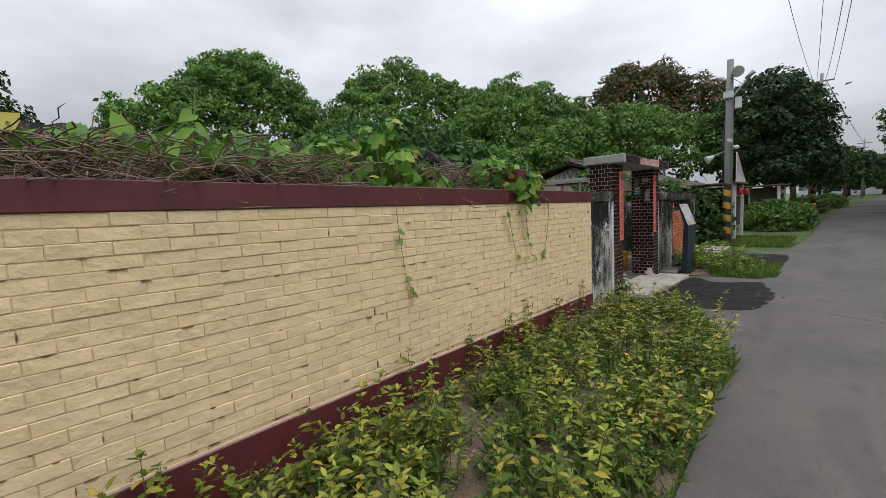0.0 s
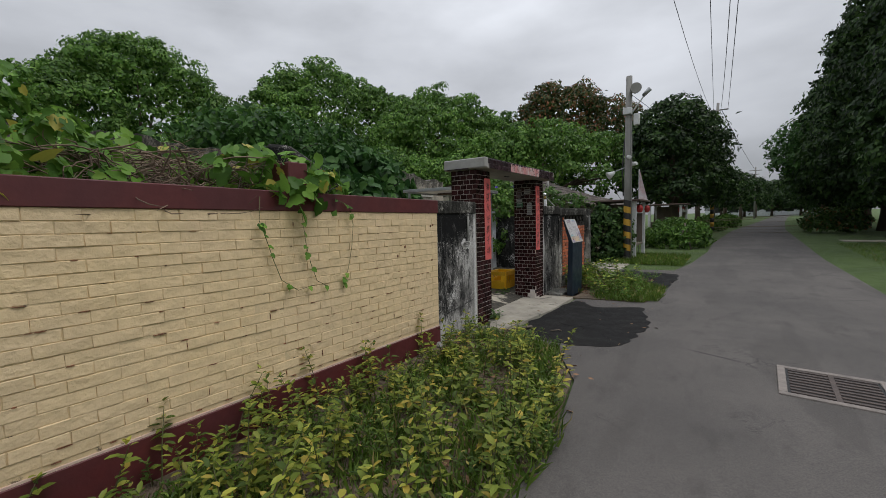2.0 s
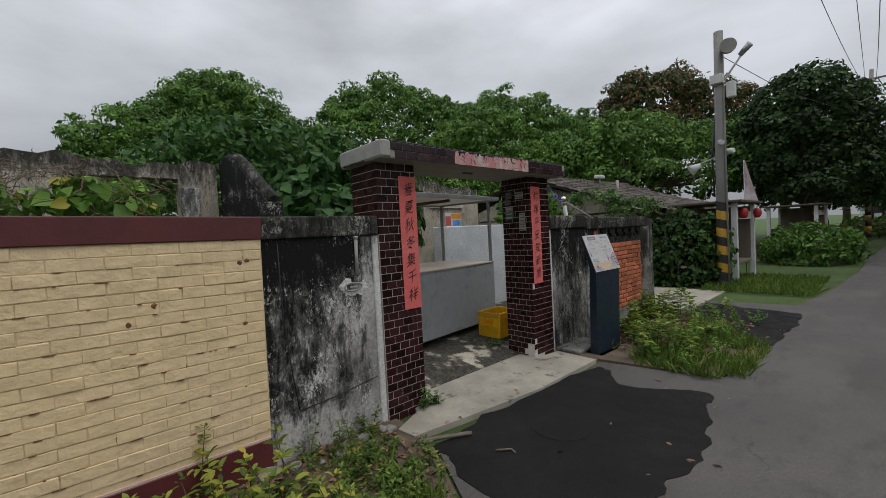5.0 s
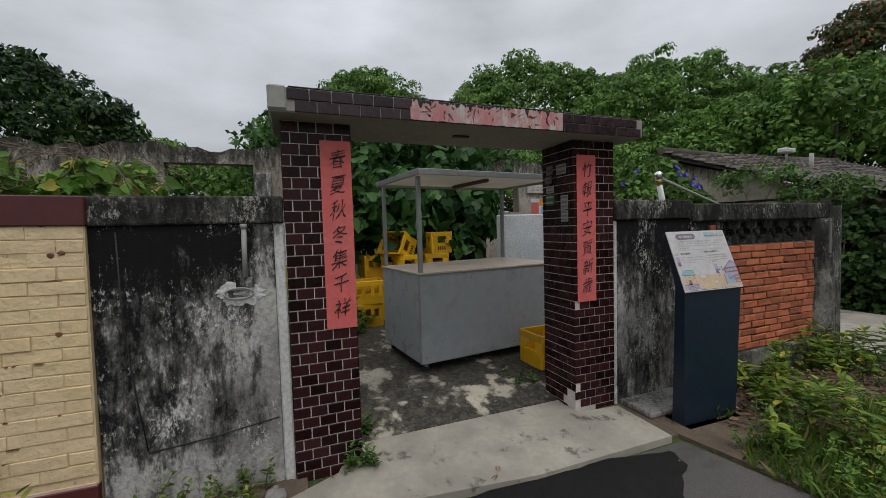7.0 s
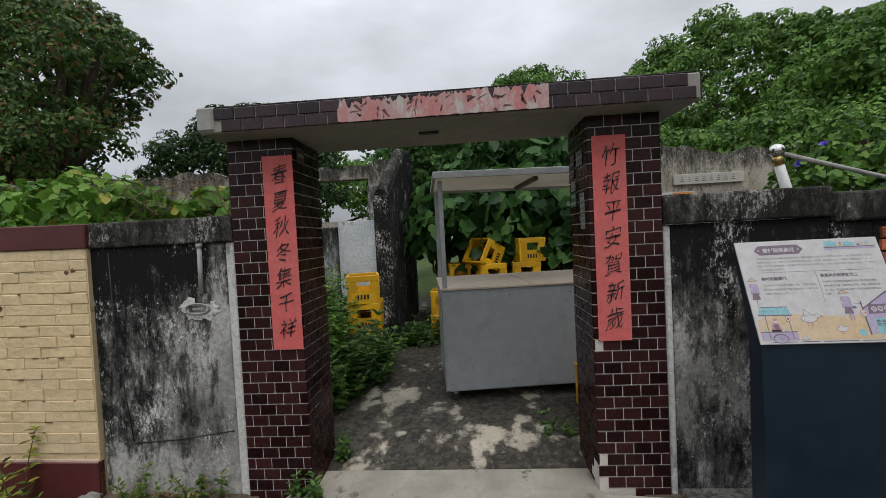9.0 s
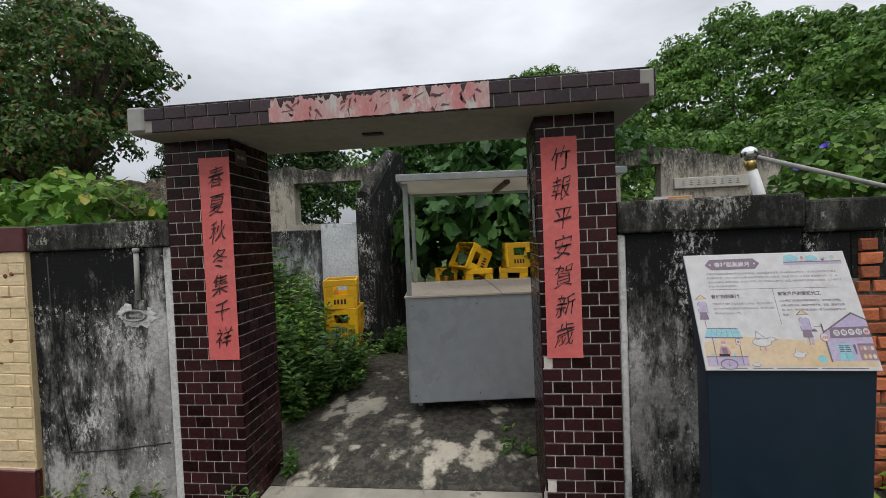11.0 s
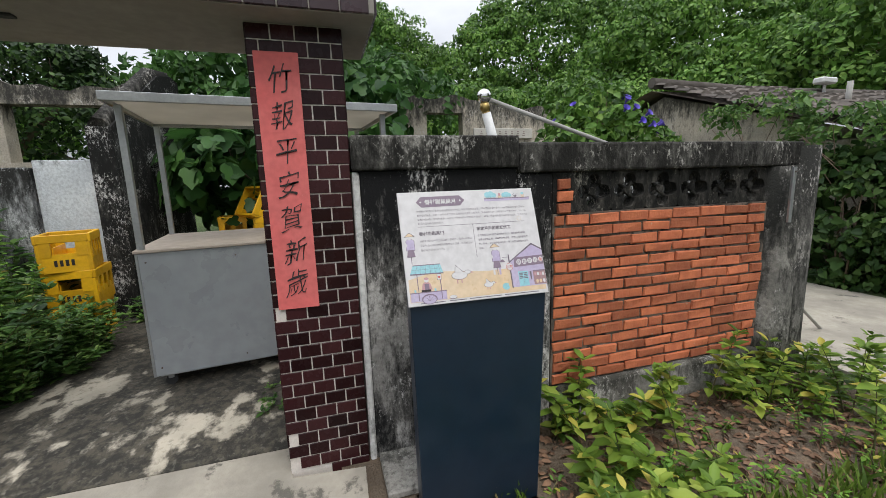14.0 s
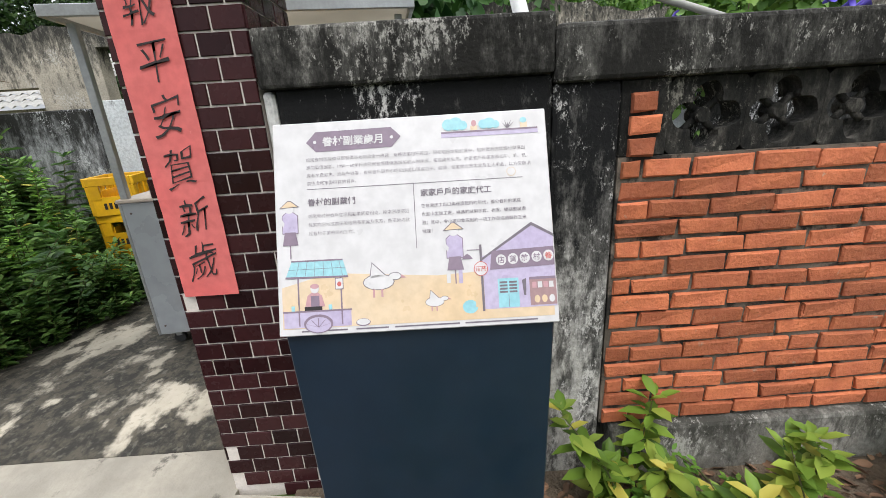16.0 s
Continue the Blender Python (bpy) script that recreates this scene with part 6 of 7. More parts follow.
for i in range(16):
    bm = bmesh.new()
    bmesh.ops.create_icosphere(bm, subdivisions=2, radius=1)
    s = random.uniform(0.018, 0.05)
    for v in bm.verts:
        v.co *= s * (1 + 0.3 * noise.noise(v.co * 1.7 + Vector((i * 3.1, 0, 0))))
        v.co.z *= 0.6
    ob = solid("loose_stone", bm, M["stonegrey"], "small grey stone lying by the wall foot", "stone", group="loose stones")
    ob.matrix_basis = pose(random.uniform(-1.85, -1.55), random.uniform(5.5, 6.62), 0.035 + s * 0.4)


# ---- plants ----
def bush_mesh(name, places, material, kind, size, seed, heights=(0.3, 0.6), whorls=5, each=6, lean=0.25, stems=None, long=1.0):
    """Leafy shoots: whorls of leaves up a leaning stem at every place; the stems go to a second bmesh."""
    rg = np.random.default_rng(seed)
    at, ax, nm, sz = [], [], [], []
    for x, y, z in places:
        h = rg.uniform(*heights)
        lx, ly = rg.normal(size=2) * lean * h
        if stems is not None:
            tube([(x, y, z), (x + lx * 0.4, y + ly * 0.4, z + h * 0.55), (x + lx, y + ly, z + h)], [0.005, 0.004, 0.002], 3, stems, False)
        for w in range(whorls):
            f = (w + 1) / whorls
            f = f ** 0.8
            p = np.array([x + lx * f, y + ly * f, z + h * f])
            a0 = rg.uniform(0, math.tau)
            for k in range(each):
                a = a0 + k * math.tau / each + rg.uniform(-0.35, 0.35)
                up = rg.uniform(-0.1, 0.5) + (0.5 if w == whorls - 1 else 0)
                at.append(p + rg.normal(size=3) * 0.012)
                ax.append((math.cos(a), math.sin(a), up))
                nm.append((-0.35 * math.cos(a), -0.35 * math.sin(a), 1.0))
                sz.append(size * rg.uniform(0.6, 1.2) * (0.75 if w == whorls - 1 else 1) * long)
    return leaf_mesh(name, at, ax, np.array(nm) + 0.3 * unit(len(nm), rg), sz, kind, material)


def in_area(n, seed, x0, x1, y0, y1, z=0.03, edge=None):
    rg = np.random.default_rng(seed)
    out = []
    while len(out) < n:
        x, y = rg.uniform(x0, x1), rg.uniform(y0, y1)
        if edge is None or edge(x, y):
            out.append((x, y, z))
    return out


def verge_edge(x, y):
    lim = 0.0 if y < 4.6 else -0.06 - 0.32 * (y - 4.6)
    if y > 4.6 and (x < -1.35 - 0.25 * (y - 4.6) or x < -1.6):
        return random.random() < 0.3
    dense = 0.5 + 0.5 * (noise.noise((x * 1.3, y * 1.1, 3.0)) > -0.12)
    return x < lim and random.random() < dense


st = bmesh.new()
verge = thing("verge_plants", pose(0, 0, 0), "yellow-green shrubs and weeds along the wall foot", "plants", "", "stuff")
part("shoots", bush_mesh("shoots", in_area(390, 2, -1.78, 0.0, -2.2, 5.75, 0.03, verge_edge), M["lf_verge"], "oval", 0.072, 3, (0.2, 0.5), 5, 5, 0.22, st), None, verge)
part("herbs", bush_mesh("herbs", in_area(1150, 4, -1.8, 0.03, -2.2, 6.4, 0.03, verge_edge), M["lf_low"], "oval", 0.04, 5, (0.03, 0.17), 4, 6, 0.5, st), None, verge, "low green weeds")
part("foot_weeds", bush_mesh("foot_weeds", in_area(46, 6, -1.85, -0.95, 5.75, 6.5, 0.03), M["lf_low"], "oval", 0.045, 12, (0.04, 0.2), 4, 6, 0.4, st), None, verge)
part("stem", st, M["stem"], verge)
st = bmesh.new()
verge2 = thing("verge_weeds", pose(0, 0, 0), "leafy weeds below the brick wall", "plants", "", "stuff")


def v2_edge(x, y):
    return x < -0.3 + 0.25 * noise.noise((y * 2, 0, 0)) and not (-1.65 < x < -1.15 and 9.2 < y < 10.1) and (x > -1.15 or y > 10.2) and not (10.9 < y < 11.9 and x < -0.75 and random.random() < 0.8)


NEAR_SHOOTS = [(-1.74, 10.33), (-1.68, 10.18), (-1.58, 10.28), (-1.56, 10.5), (-1.66, 10.45), (-1.60, 10.78), (-1.45, 10.36), (-1.08, 10.24), (-1.2, 10.5), (-1.12, 10.0), (-1.22, 10.12), (-1.3, 10.3), (-1.62, 10.93), (-1.64, 11.46), (-1.67, 11.26), (-1.75, 11.78), (-1.55, 11.94), (-1.43, 11.44), (-1.72, 11.62), (-1.52, 11.58), (-1.62, 12.1), (-1.4, 12.2), (-1.02, 11.6), (-1.35, 11.75)]
part("shoots", bush_mesh("shoots", in_area(14, 7, -1.72, -0.3, 9.45, 12.3, 0.03, v2_edge) + [(x, y, 0.03) for x, y in NEAR_SHOOTS], M["lf_shoot"], "oval", 0.105, 8, (0.18, 0.44), 6, 6, 0.26, st), None, verge2)
part("herbs", bush_mesh("herbs", in_area(170, 9, -1.8, -0.15, 9.3, 12.4, 0.03, v2_edge), M["lf_vine"], "oval", 0.04, 10, (0.06, 0.2), 4, 6, 0.4, st), None, verge2)
part("stem", st, M["stem"], verge2)


def grass(name, n, seed, x0, x1, y0, y1, size, label, edge=None, z=0.03):
    rg = np.random.default_rng(seed)
    p = np.stack([rg.uniform(x0, x1, n), rg.uniform(y0, y1, n), np.full(n, z)], 1)
    if edge is not None:
        p = p[np.array([edge(a[0], a[1]) for a in p])]
    m = len(p)
    ax = np.stack([rg.normal(size=m) * 0.55, rg.normal(size=m) * 0.55, np.ones(m)], 1)
    solid(name, leaf_mesh(name, p, ax, unit(m, rg), size * rg.uniform(0.5, 1.3, m), "blade", M["grass"]), None, label, "grass", "stuff")


grass("verge_grass", 9500, 11, -1.7, 0.03, 9.25, 12.3, 0.12, "uneven bright grass on the verge", lambda x, y: noise.noise((x * 2, y * 2, 1)) > (0.3 if x < -1.0 else -0.15 if x < -0.6 else -0.5) and x < 0.03 - 0.8 * max(0.0, y - 10.7) and (x < -0.15 or y > 9.45))
grass("pole_grass", 5000, 12, -1.8, 0.05, 14.9, 17.9, 0.14, "rough grass round the pole foot")
grass("verge_grass_strip", 13000, 13, -1.6, 0.03, -1.0, 6.3, 0.14, "thin grass between the shrubs", lambda x, y: noise.noise((x * 2, y * 2, 5)) > (-0.05 if x < -0.6 else -0.45) and (y < 4.6 or x < -0.06 - 0.32 * (y - 4.6)))
grass("lawn_grass", 30000, 14, 3.2, 12.0, 3, 26, 0.10, "short mown grass blades beside the lane", lambda x, y: x > 3.05 + 0.078 * y, 0.0)

# hanging vines on the painted wall
def hanging_vine(pts, leaves, seed, label):
    t = thing("hanging_vine", pose(0, 0, 0), label, "vine", "hanging vines")
    rg = np.random.default_rng(seed)
    x = W + 0.03
    line = [Vector((x + 0.01 * math.sin(i), y, z)) for i, (y, z) in enumerate(pts)]
    part("stem", tube(line, 0.0028, 4), M["stem"], t)
    at, ax, nm, sz = [], [], [], []
    for k in range(leaves):
        f = rg.uniform(0, len(line) - 1.01)
        p = line[int(f)].lerp(line[int(f) + 1], f - int(f))
        at.append(p), ax.append((0.4, rg.normal() * 0.8, -0.5 + rg.normal() * 0.4)), nm.append((1, rg.normal() * 0.4, 0.6)), sz.append(rg.uniform(0.030, 0.066))
    part("leaves", leaf_mesh("leaves", at, ax, nm, sz, "lobed", M["lf_vine"]), None, t)


hanging_vine([(2.0, 1.70), (2.0, 1.55), (2.01, 1.4), (2.04, 1.25), (2.06, 1.1), (2.1, 1.0), (2.14, 0.92)], 7, 41, "thin green vine trailing down the painted wall")
hanging_vine([(3.52, 1.72), (3.50, 1.55), (3.55, 1.4), (3.6, 1.25), (3.66, 1.1), (3.8, 1.0), (3.92, 1.02)], 10, 42, "leafy green vine trailing down the painted wall")
hanging_vine([(3.85, 1.72), (3.86, 1.55), (3.88, 1.35), (3.92, 1.2), (3.98, 1.05), (4.1, 0.98)], 9, 43, "leafy green vine trailing down the painted wall")
hanging_vine([(4.2, 1.72), (4.35, 1.66), (4.38, 1.5), (4.36, 1.3), (4.32, 1.12), (4.25, 0.95)], 9, 44, "leafy green vine trailing down the painted wall")


def leafy_mound(name, blobs, material, kind, leaf, seed, label, per_m2=14, each=10, spread=0.09, low=-0.6, category="vine"):
    rg = np.random.default_rng(seed)
    t = thing(name, pose(blobs[0][0][0], blobs[0][0][1], 0), label, category)
    o = np.array([blobs[0][0][0], blobs[0][0][1], 0])
    bl = [(tuple(np.array(c) - o), r) for c, r in blobs]
    part("foliage", crown_mesh("foliage", bl, material, rg, leaf, per_m2, each, spread, kind, 0.45, low), None, t)
    bm = bmesh.new()
    for c, r in bl:
        for k in range(7):
            e = Vector(c) + Vector(unit(1, rg)[0] * np.array(r) * 0.95)
            b = Vector((c[0] + rg.normal() * 0.15, c[1] + rg.normal() * 0.15, 0.02))
            if -2.45 < b.x + o[0]:
                b.x = -2.4 - o[0]
            tube([b, Vector((b.x, b.y, e.z * 0.6)) + Vector(rg.normal(size=3) * 0.05), e], [0.012, 0.009, 0.004], 5, bm)
    part("stem", bm, M["twig"], t)
    return t


leafy_mound("vine_mound", [((-2.36, 2.22, 1.84), (0.40, 0.48, 0.48)), ((-2.32, 1.72, 1.78), (0.32, 0.40, 0.36)), ((-2.3, 2.65, 1.76), (0.24, 0.26, 0.28)), ((-2.4, 1.2, 1.74), (0.32, 0.38, 0.30))], M["lf_vine"], "lobed", 0.088, 51, "bright green vine mound spilling over the wall top", per_m2=24)
leafy_mound("vine_mound", [((-2.15, 3.6, 1.84), (0.24, 0.34, 0.26)), ((-2.08, 4.08, 1.84), (0.2, 0.32, 0.22)), ((-1.87, 3.72, 1.75), (0.09, 0.26, 0.13)), ((-1.90, 4.1, 1.78), (0.09, 0.2, 0.12))], M["lf_vine"], "lobed", 0.092, 52, "bright green vine spilling over the wall top")
leafy_mound("vine_mound", [((-2.42, 0.5, 1.72), (0.34, 0.8, 0.40)), ((-2.38, -0.7, 1.72), (0.3, 0.6, 0.36))], M["lf_vine"], "heart", 0.10, 53, "loose green creeper among dry stems", per_m2=10, each=8, spread=0.13)
leafy_mound("vine_mound", [((-4.35, 4.95, 1.7), (0.45, 0.5, 0.68))], M["lf_vine"], "heart", 0.11, 54, "bright green creeper in the ruined yard")
leafy_mound("vine_mound", [((-3.2, 4.0, 1.25), (0.7, 0.9, 0.55)), ((-3.6, 5.3, 1.0), (0.7, 0.7, 0.5)), ((-4.0, 2.6, 1.3), (0.8, 0.9, 0.65))], M["lf_vine"], "lobed", 0.11, 55, "green creeper heaped behind the wall", per_m2=9)
GLY = 12.55
leafy_mound("glory_bush", [((-4.6, GLY, 2.02), (0.6, 0.66, 0.62)), ((-4.45, GLY - 0.45, 1.8), (0.5, 0.42, 0.45)), ((-4.5, GLY + 0.6, 1.75), (0.55, 0.5, 0.5)), ((-4.5, GLY, 1.0), (0.55, 0.9, 0.9))], M["lf_glory"], "heart", 0.082, 56, "morning glory heap with violet flowers", per_m2=30, each=11)
leafy_mound("roof_creeper", [((-3.3, 15.2, 1.98), (0.7, 0.35, 0.22)), ((-4.4, 15.2, 2.3), (0.8, 0.3, 0.25))], M["lf_herb"], "oval", 0.08, 57, "small green creeper along the roof edge", per_m2=26, each=12)
leafy_mound("ivy_wall_plant", [((-2.5, 15.6, 0.8), (0.75, 0.38, 1.0)), ((-1.9, 16.1, 0.75), (0.4, 0.4, 0.95)), ((-3.4, 15.35, 0.8), (0.8, 0.3, 1.0)), ((-4.6, 15.2, 0.8), (0.8, 0.25, 1.0))], M["lf_ivy"], "heart", 0.095, 58, "dark ivy covering the old house wall", per_m2=34, each=11, spread=0.10, low=-1)
for i in range(15):
    a = unit(1, rng)[0]
    a[0], a[2] = abs(a[0]), abs(a[2]) * 0.8
    p = Vector((-4.47 + a[0] * 0.7, GLY + a[1] * 0.78, 1.99 + a[2] * 0.66))
    f = thing("morning_glory", Matrix.Translation(p) @ Vector((max(0.3, a[0]), a[1], a[2] + 0.2)).to_track_quat("Z", "Y").to_matrix().to_4x4(), "violet blue trumpet flower in the creeper", "flower", "morning glories")
    part("trumpet", tube([(0, 0, -0.05), (0, 0, 0.0), (0, 0, 0.02)], [0.008, 0.022, 0.043], 12, None, False), M["flower"], f)
# dry tangle along the wall top and in the yard
def tangle(name, boxes, n, seed, label):
    rg = np.random.default_rng(seed)
    bm = bmesh.new()
    for (x0, x1, y0, y1, z0, z1), m in zip(boxes, n):
        for i in range(m):
            p = Vector((rg.uniform(x0, x1), rg.uniform(y0, y1), rg.uniform(z0, z1)))
            d = Vector((rg.normal() * 0.3, rg.normal(), rg.normal() * 0.35)).normalized() * rg.uniform(0.03, 0.085)
            pts = [p]
            for k in range(8):
                d = (d + Vector(rg.normal(size=3) * 0.022)).normalized() * d.length
                pts.append(pts[-1] + d)
            for q in pts:
                q.z = max(q.z, z0 - 0.02)
                q.z = q.z if q.z < z1 else z1 + (q.z - z1) * 0.3
            tube(pts, [0.0034 * rg.uniform(0.5, 1.6)] * 8 + [0.0012], 4, bm, False)
    solid(name, bm, M["twig"], label, "dry vines", "stuff")


tangle("dry_vine_tangle", [(-2.3, -1.9, -1.2, 1.7, 1.82, 1.93), (-2.7, -2.05, -1.2, 1.6, 1.68, 2.04), (-2.55, -2.05, 2.6, 3.5, 1.62, 1.96), (-4.6, -4.0, 3.6, 5.6, 1.4, 2.4)], [560, 620, 480, 330], 61, "dry brown vine stems tangled over the wall top")
for x, y, h, s in ((-2.25, 0.75, 0.65, 1), (-2.2, 0.25, 0.4, 2), (-2.3, -0.35, 0.42, 3), (-2.3, 1.05, 0.4, 4)):
    t = thing("vine_shoot", pose(x, y, 1.56), "upright green vine shoot above the wall", "vine", "vine shoots")
    bm = tube([(0, 0, -1.4), (0.02, 0, 0.2), (0.01, 0.04, 0.2 + h * 0.5), (0, 0.08, 0.2 + h)], [0.008, 0.006, 0.005, 0.003], 5)
    part("stem", bm, M["stem"], t)
    rg = np.random.default_rng(70 + s)
    k = 9
    zz = rg.uniform(0.2, 0.2 + h, k)
    part("leaves", leaf_mesh("leaves", np.stack([np.zeros(k), 0.08 * (zz - 0.2) / h, zz], 1), np.stack([rg.normal(size=k), rg.normal(size=k), -0.6 * np.ones(k)], 1), np.array([0.7, 0, 0.7]) + 0.4 * unit(k, rg), rg.uniform(0.08, 0.14, k), "heart", M["lf_vine"]), None, t)

# yard plants
st = bmesh.new()
yard = thing("yard_herbs", pose(0, 0, 0), "tall green herbs crowding the yard edge", "plants", "", "stuff")
spots = in_area(95, 21, -5.2, -3.5, 5.75, 6.9, 0.03, lambda x, y: y < 8.4 + (x - 0.4) * 0.3376 - 0.27) + in_area(28, 22, -3.55, -2.75, 6.25, 6.75)
part("tall_herbs", bush_mesh("tall_herbs", in_area(26, 23, -4.7, -3.8, 5.5, 6.25), M["lf_herb"], "oval", 0.13, 24, (0.9, 1.5), 13, 6, 0.10, st), None, yard)
part("leafy_herbs", bush_mesh("leafy_herbs", spots, M["lf_herb"], "oval", 0.12, 25, (0.35, 0.85), 9, 7, 0.28, st), None, yard)
near_gate = in_area(80, 33, -3.95, -2.8, 6.68, 7.3, 0.035, lambda x, y: y < 6.90 - 0.22 * (x + 2.8))
part("gate_herbs", bush_mesh("gate_herbs", near_gate, M["lf_herb"], "oval", 0.085, 34, (0.22, 0.62), 8, 7, 0.3, st), None, yard)
part("slender_herbs", bush_mesh("slender_herbs", in_area(14, 35, -4.0, -3.3, 6.40, 6.72, 0.035), M["lf_vine"], "oval", 0.07, 36, (0.8, 1.35), 15, 6, 0.08, st), None, yard)
part("small_herbs", bush_mesh("small_herbs", in_area(40, 26, -5.4, -4.6, 7.05, 7.6, 0.03) + [], M["lf_herb"], "oval", 0.085, 30, (0.12, 0.4), 5, 6, 0.35, st), None, yard)
part("low_weeds", bush_mesh("low_weeds", in_area(9, 27, -2.75, -2.35, 8.5, 8.78, 0.03) + in_area(5, 28, -1.84, -1.76, 6.95, 7.15, 0.04) + in_area(5, 29, -2.3, -2.1, 7.08, 7.14, 0.04), M["lf_herb"], "oval", 0.055, 31, (0.05, 0.17), 4, 6, 0.4, st), None, yard)
part("stem", st, M["stem"], yard)
tree("mulberry_tree", (-6.6, 8.5, 0), [((0.3, -0.2, 1.75), (0.9, 1.25, 0.75)), ((-0.2, 0.6, 2.5), (1.1, 1.3, 0.7)), ((-0.3, -0.4, 2.2), (0.9, 0.9, 0.55)), ((0.55, 0.75, 1.45), (0.65, 0.7, 0.6)), ((0.75, 0.95, 1.95), (0.55, 0.7, 0.6)), ((0.9, -0.55, 1.75), (0.5, 0.6, 0.55))], M["lf_big"], "young paper mulberry with large lobed leaves in the yard", 81, 0.06, 0.21, 9, 9, 0.2, "lobed", -0.8, 0.5)
tree("feathery_tree", (-9.5, 8.6, 0), [((0, 0, 3.5), (2.2, 2.6, 0.8)), ((0.9, 1.5, 3.0), (1.6, 1.8, 0.7)), ((0.6, -1.2, 3.0), (1.4, 1.6, 0.6))], M["lf_fern"], "feathery leaved small tree behind the ruined wall", 82, 0.09, 0.17, 6, 18, 0.26, "diamond", -0.5, 0.2)

# ---- trees ----
tree("dome_tree", (-33.2, 13.6, 0), [((0, 0, 9.2), (5.8, 5.8, 4.9)), ((1, -5.0, 7.2), (4.6, 4.6, 3.7)), ((0, 4.8, 6.4), (4.4, 4.0, 3.1))], M["lf_dome"], "broad domed tree with dense green leaves", 91, 0.35, 0.25, 1.5, 64, 0.5, droop=0.55)
tree("dome_tree", (-27.0, 24.5, 0), [((0, 0, 9.4), (5.2, 5.4, 4.8)), ((1.5, 4.0, 8.9), (4.6, 4.8, 4.2)), ((1, -4.2, 7.4), (4.0, 3.8, 3.7))], M["lf_dome"], "broad domed tree with dense green leaves", 92, 0.35, 0.23, 1.6, 64, 0.48, droop=0.55)
tree("dome_tree", (-18.5, 29.5, 0), [((0, 0, 7.6), (4.4, 4.6, 4.3)), ((2.5, 4.0, 6.6), (4.2, 4.4, 3.8)), ((1, -4.0, 6.6), (3.8, 3.6, 3.2))], M["lf_dome"], "broad domed tree with dense green leaves", 93, 0.35, 0.23, 1.6, 64, 0.48, droop=0.55)
tree("hedge_tree", (-15.5, 20.5, 0), [((0, 0, 3.4), (3.0, 4.5, 2.2)), ((1.0, 5.5, 3.9), (3.0, 4.2, 2.5)), ((0.5, -6, 3.0), (2.6, 4.2, 1.9)), ((0, -12, 3.0), (2.4, 4.0, 1.7))], M["lf_dome"], "lower green trees behind the old houses", 94, 0.18, 0.19, 2.2, 60, 0.4, droop=0.5)
tree("mango_tree", (-10.2, 36, 0), [((0, 0, 8.7), (3.6, 4.0, 3.8)), ((2.8, 2, 7.7), (3.2, 3.4, 3.2)), ((-3.0, 1, 6.6), (3.2, 3.2, 3.0))], M["lf_red"], "dense tree flushed with reddish brown leaves", 95, 0.35, 0.24, 1.7, 56, 0.5)
tree("green_tree", (-9.0, 28, 0), [((0, 0, 4.8), (3.4, 3.8, 2.8)), ((3.0, 3, 4.4), (3.2, 3.4, 2.5)), ((-3.6, -1, 4.6), (3.2, 3.4, 2.5))], M["lf_dome"], "dark green tree above the tile roof", 96, 0.3, 0.22, 1.9, 56, 0.45)
tree("roadside_tree", (-1.7, 32, 0), [((0, 0, 5.9), (2.4, 3.6, 2.9)), ((0.9, 3.5, 5.2), (2.2, 3.2, 2.8)), ((-0.6, -1.5, 4.6), (2.0, 2.8, 2.2)), ((0.4, 0, 3.2), (2.1, 4.0, 2.0))], M["lf_dark"], "dark dense roadside tree behind the pole", 97, 0.32, 0.22, 2.2, 50, 0.42, group="avenue trees")
for i, (x, y, s) in enumerate(((-1.2, 39, 0.95), (-0.4, 47, 0.9), (0.9, 56, 0.9), (2.2, 66, 0.9), (3.6, 78, 0.95), (6.2, 96, 1.0), (9.6, 118, 1.1))):
    tree("roadside_tree", (x - 2.2, y, 0), [((0, 0, 5.2 * s), (2.8, 4.2, 3.0)), ((0.8, 3.0, 4.2 * s), (2.6, 3.2, 2.6))], M["lf_dark"], "distant dark avenue tree beside the lane", 100 + i, 0.28, 0.4, 1.2, 26, 0.5, group="avenue trees")
for i, (x, y, z, r) in enumerate(((9.6, 23.5, 7.8, 4.3), (9.5, 32, 8.4, 4.4), (9.9, 40, 8.0, 4.4), (10.6, 49, 8.4, 4.6), (11.6, 60, 8.6, 4.8), (13.4, 74, 8.6, 5.2), (17.0, 96, 8.6, 5.8))):
    tree("avenue_tree", (x, y, 0), [((0, 0, z), (r * 0.9, r, 5.2)), ((-1.4, 1.5, z - 3.2), (r * 0.66, r * 0.85, 3.4)), ((0.6, 0.5, z - 4.3), (r * 0.7, r * 0.8, 1.9)), ((1.5, -2, z - 2.4), (r * 0.8, r * 0.75, 3.0)), ((-0.6, -1.6, z + 2.5), (r * 0.6, r * 0.65, 3.4))], M["lf_dark"], "tall dark tree with drooping branches over the lawn", 110 + i, 0.42, 0.32 if i > 1 else 0.22, 1.6 if i > 1 else 2.2, 34 if i > 1 else 56, 0.46, low=-0.9, droop=0.9, group="avenue trees")
tree("pale_tree", (7.4, 44, 0), [((-0.8, 0, 6.2), (2.4, 3.0, 2.2)), ((-1.6, -1, 5.0), (1.6, 2.0, 1.0))], M["lf_fern"], "lighter green tree reaching over the lane", 120, 0.2, 0.3, 2.0, 22, 0.5)
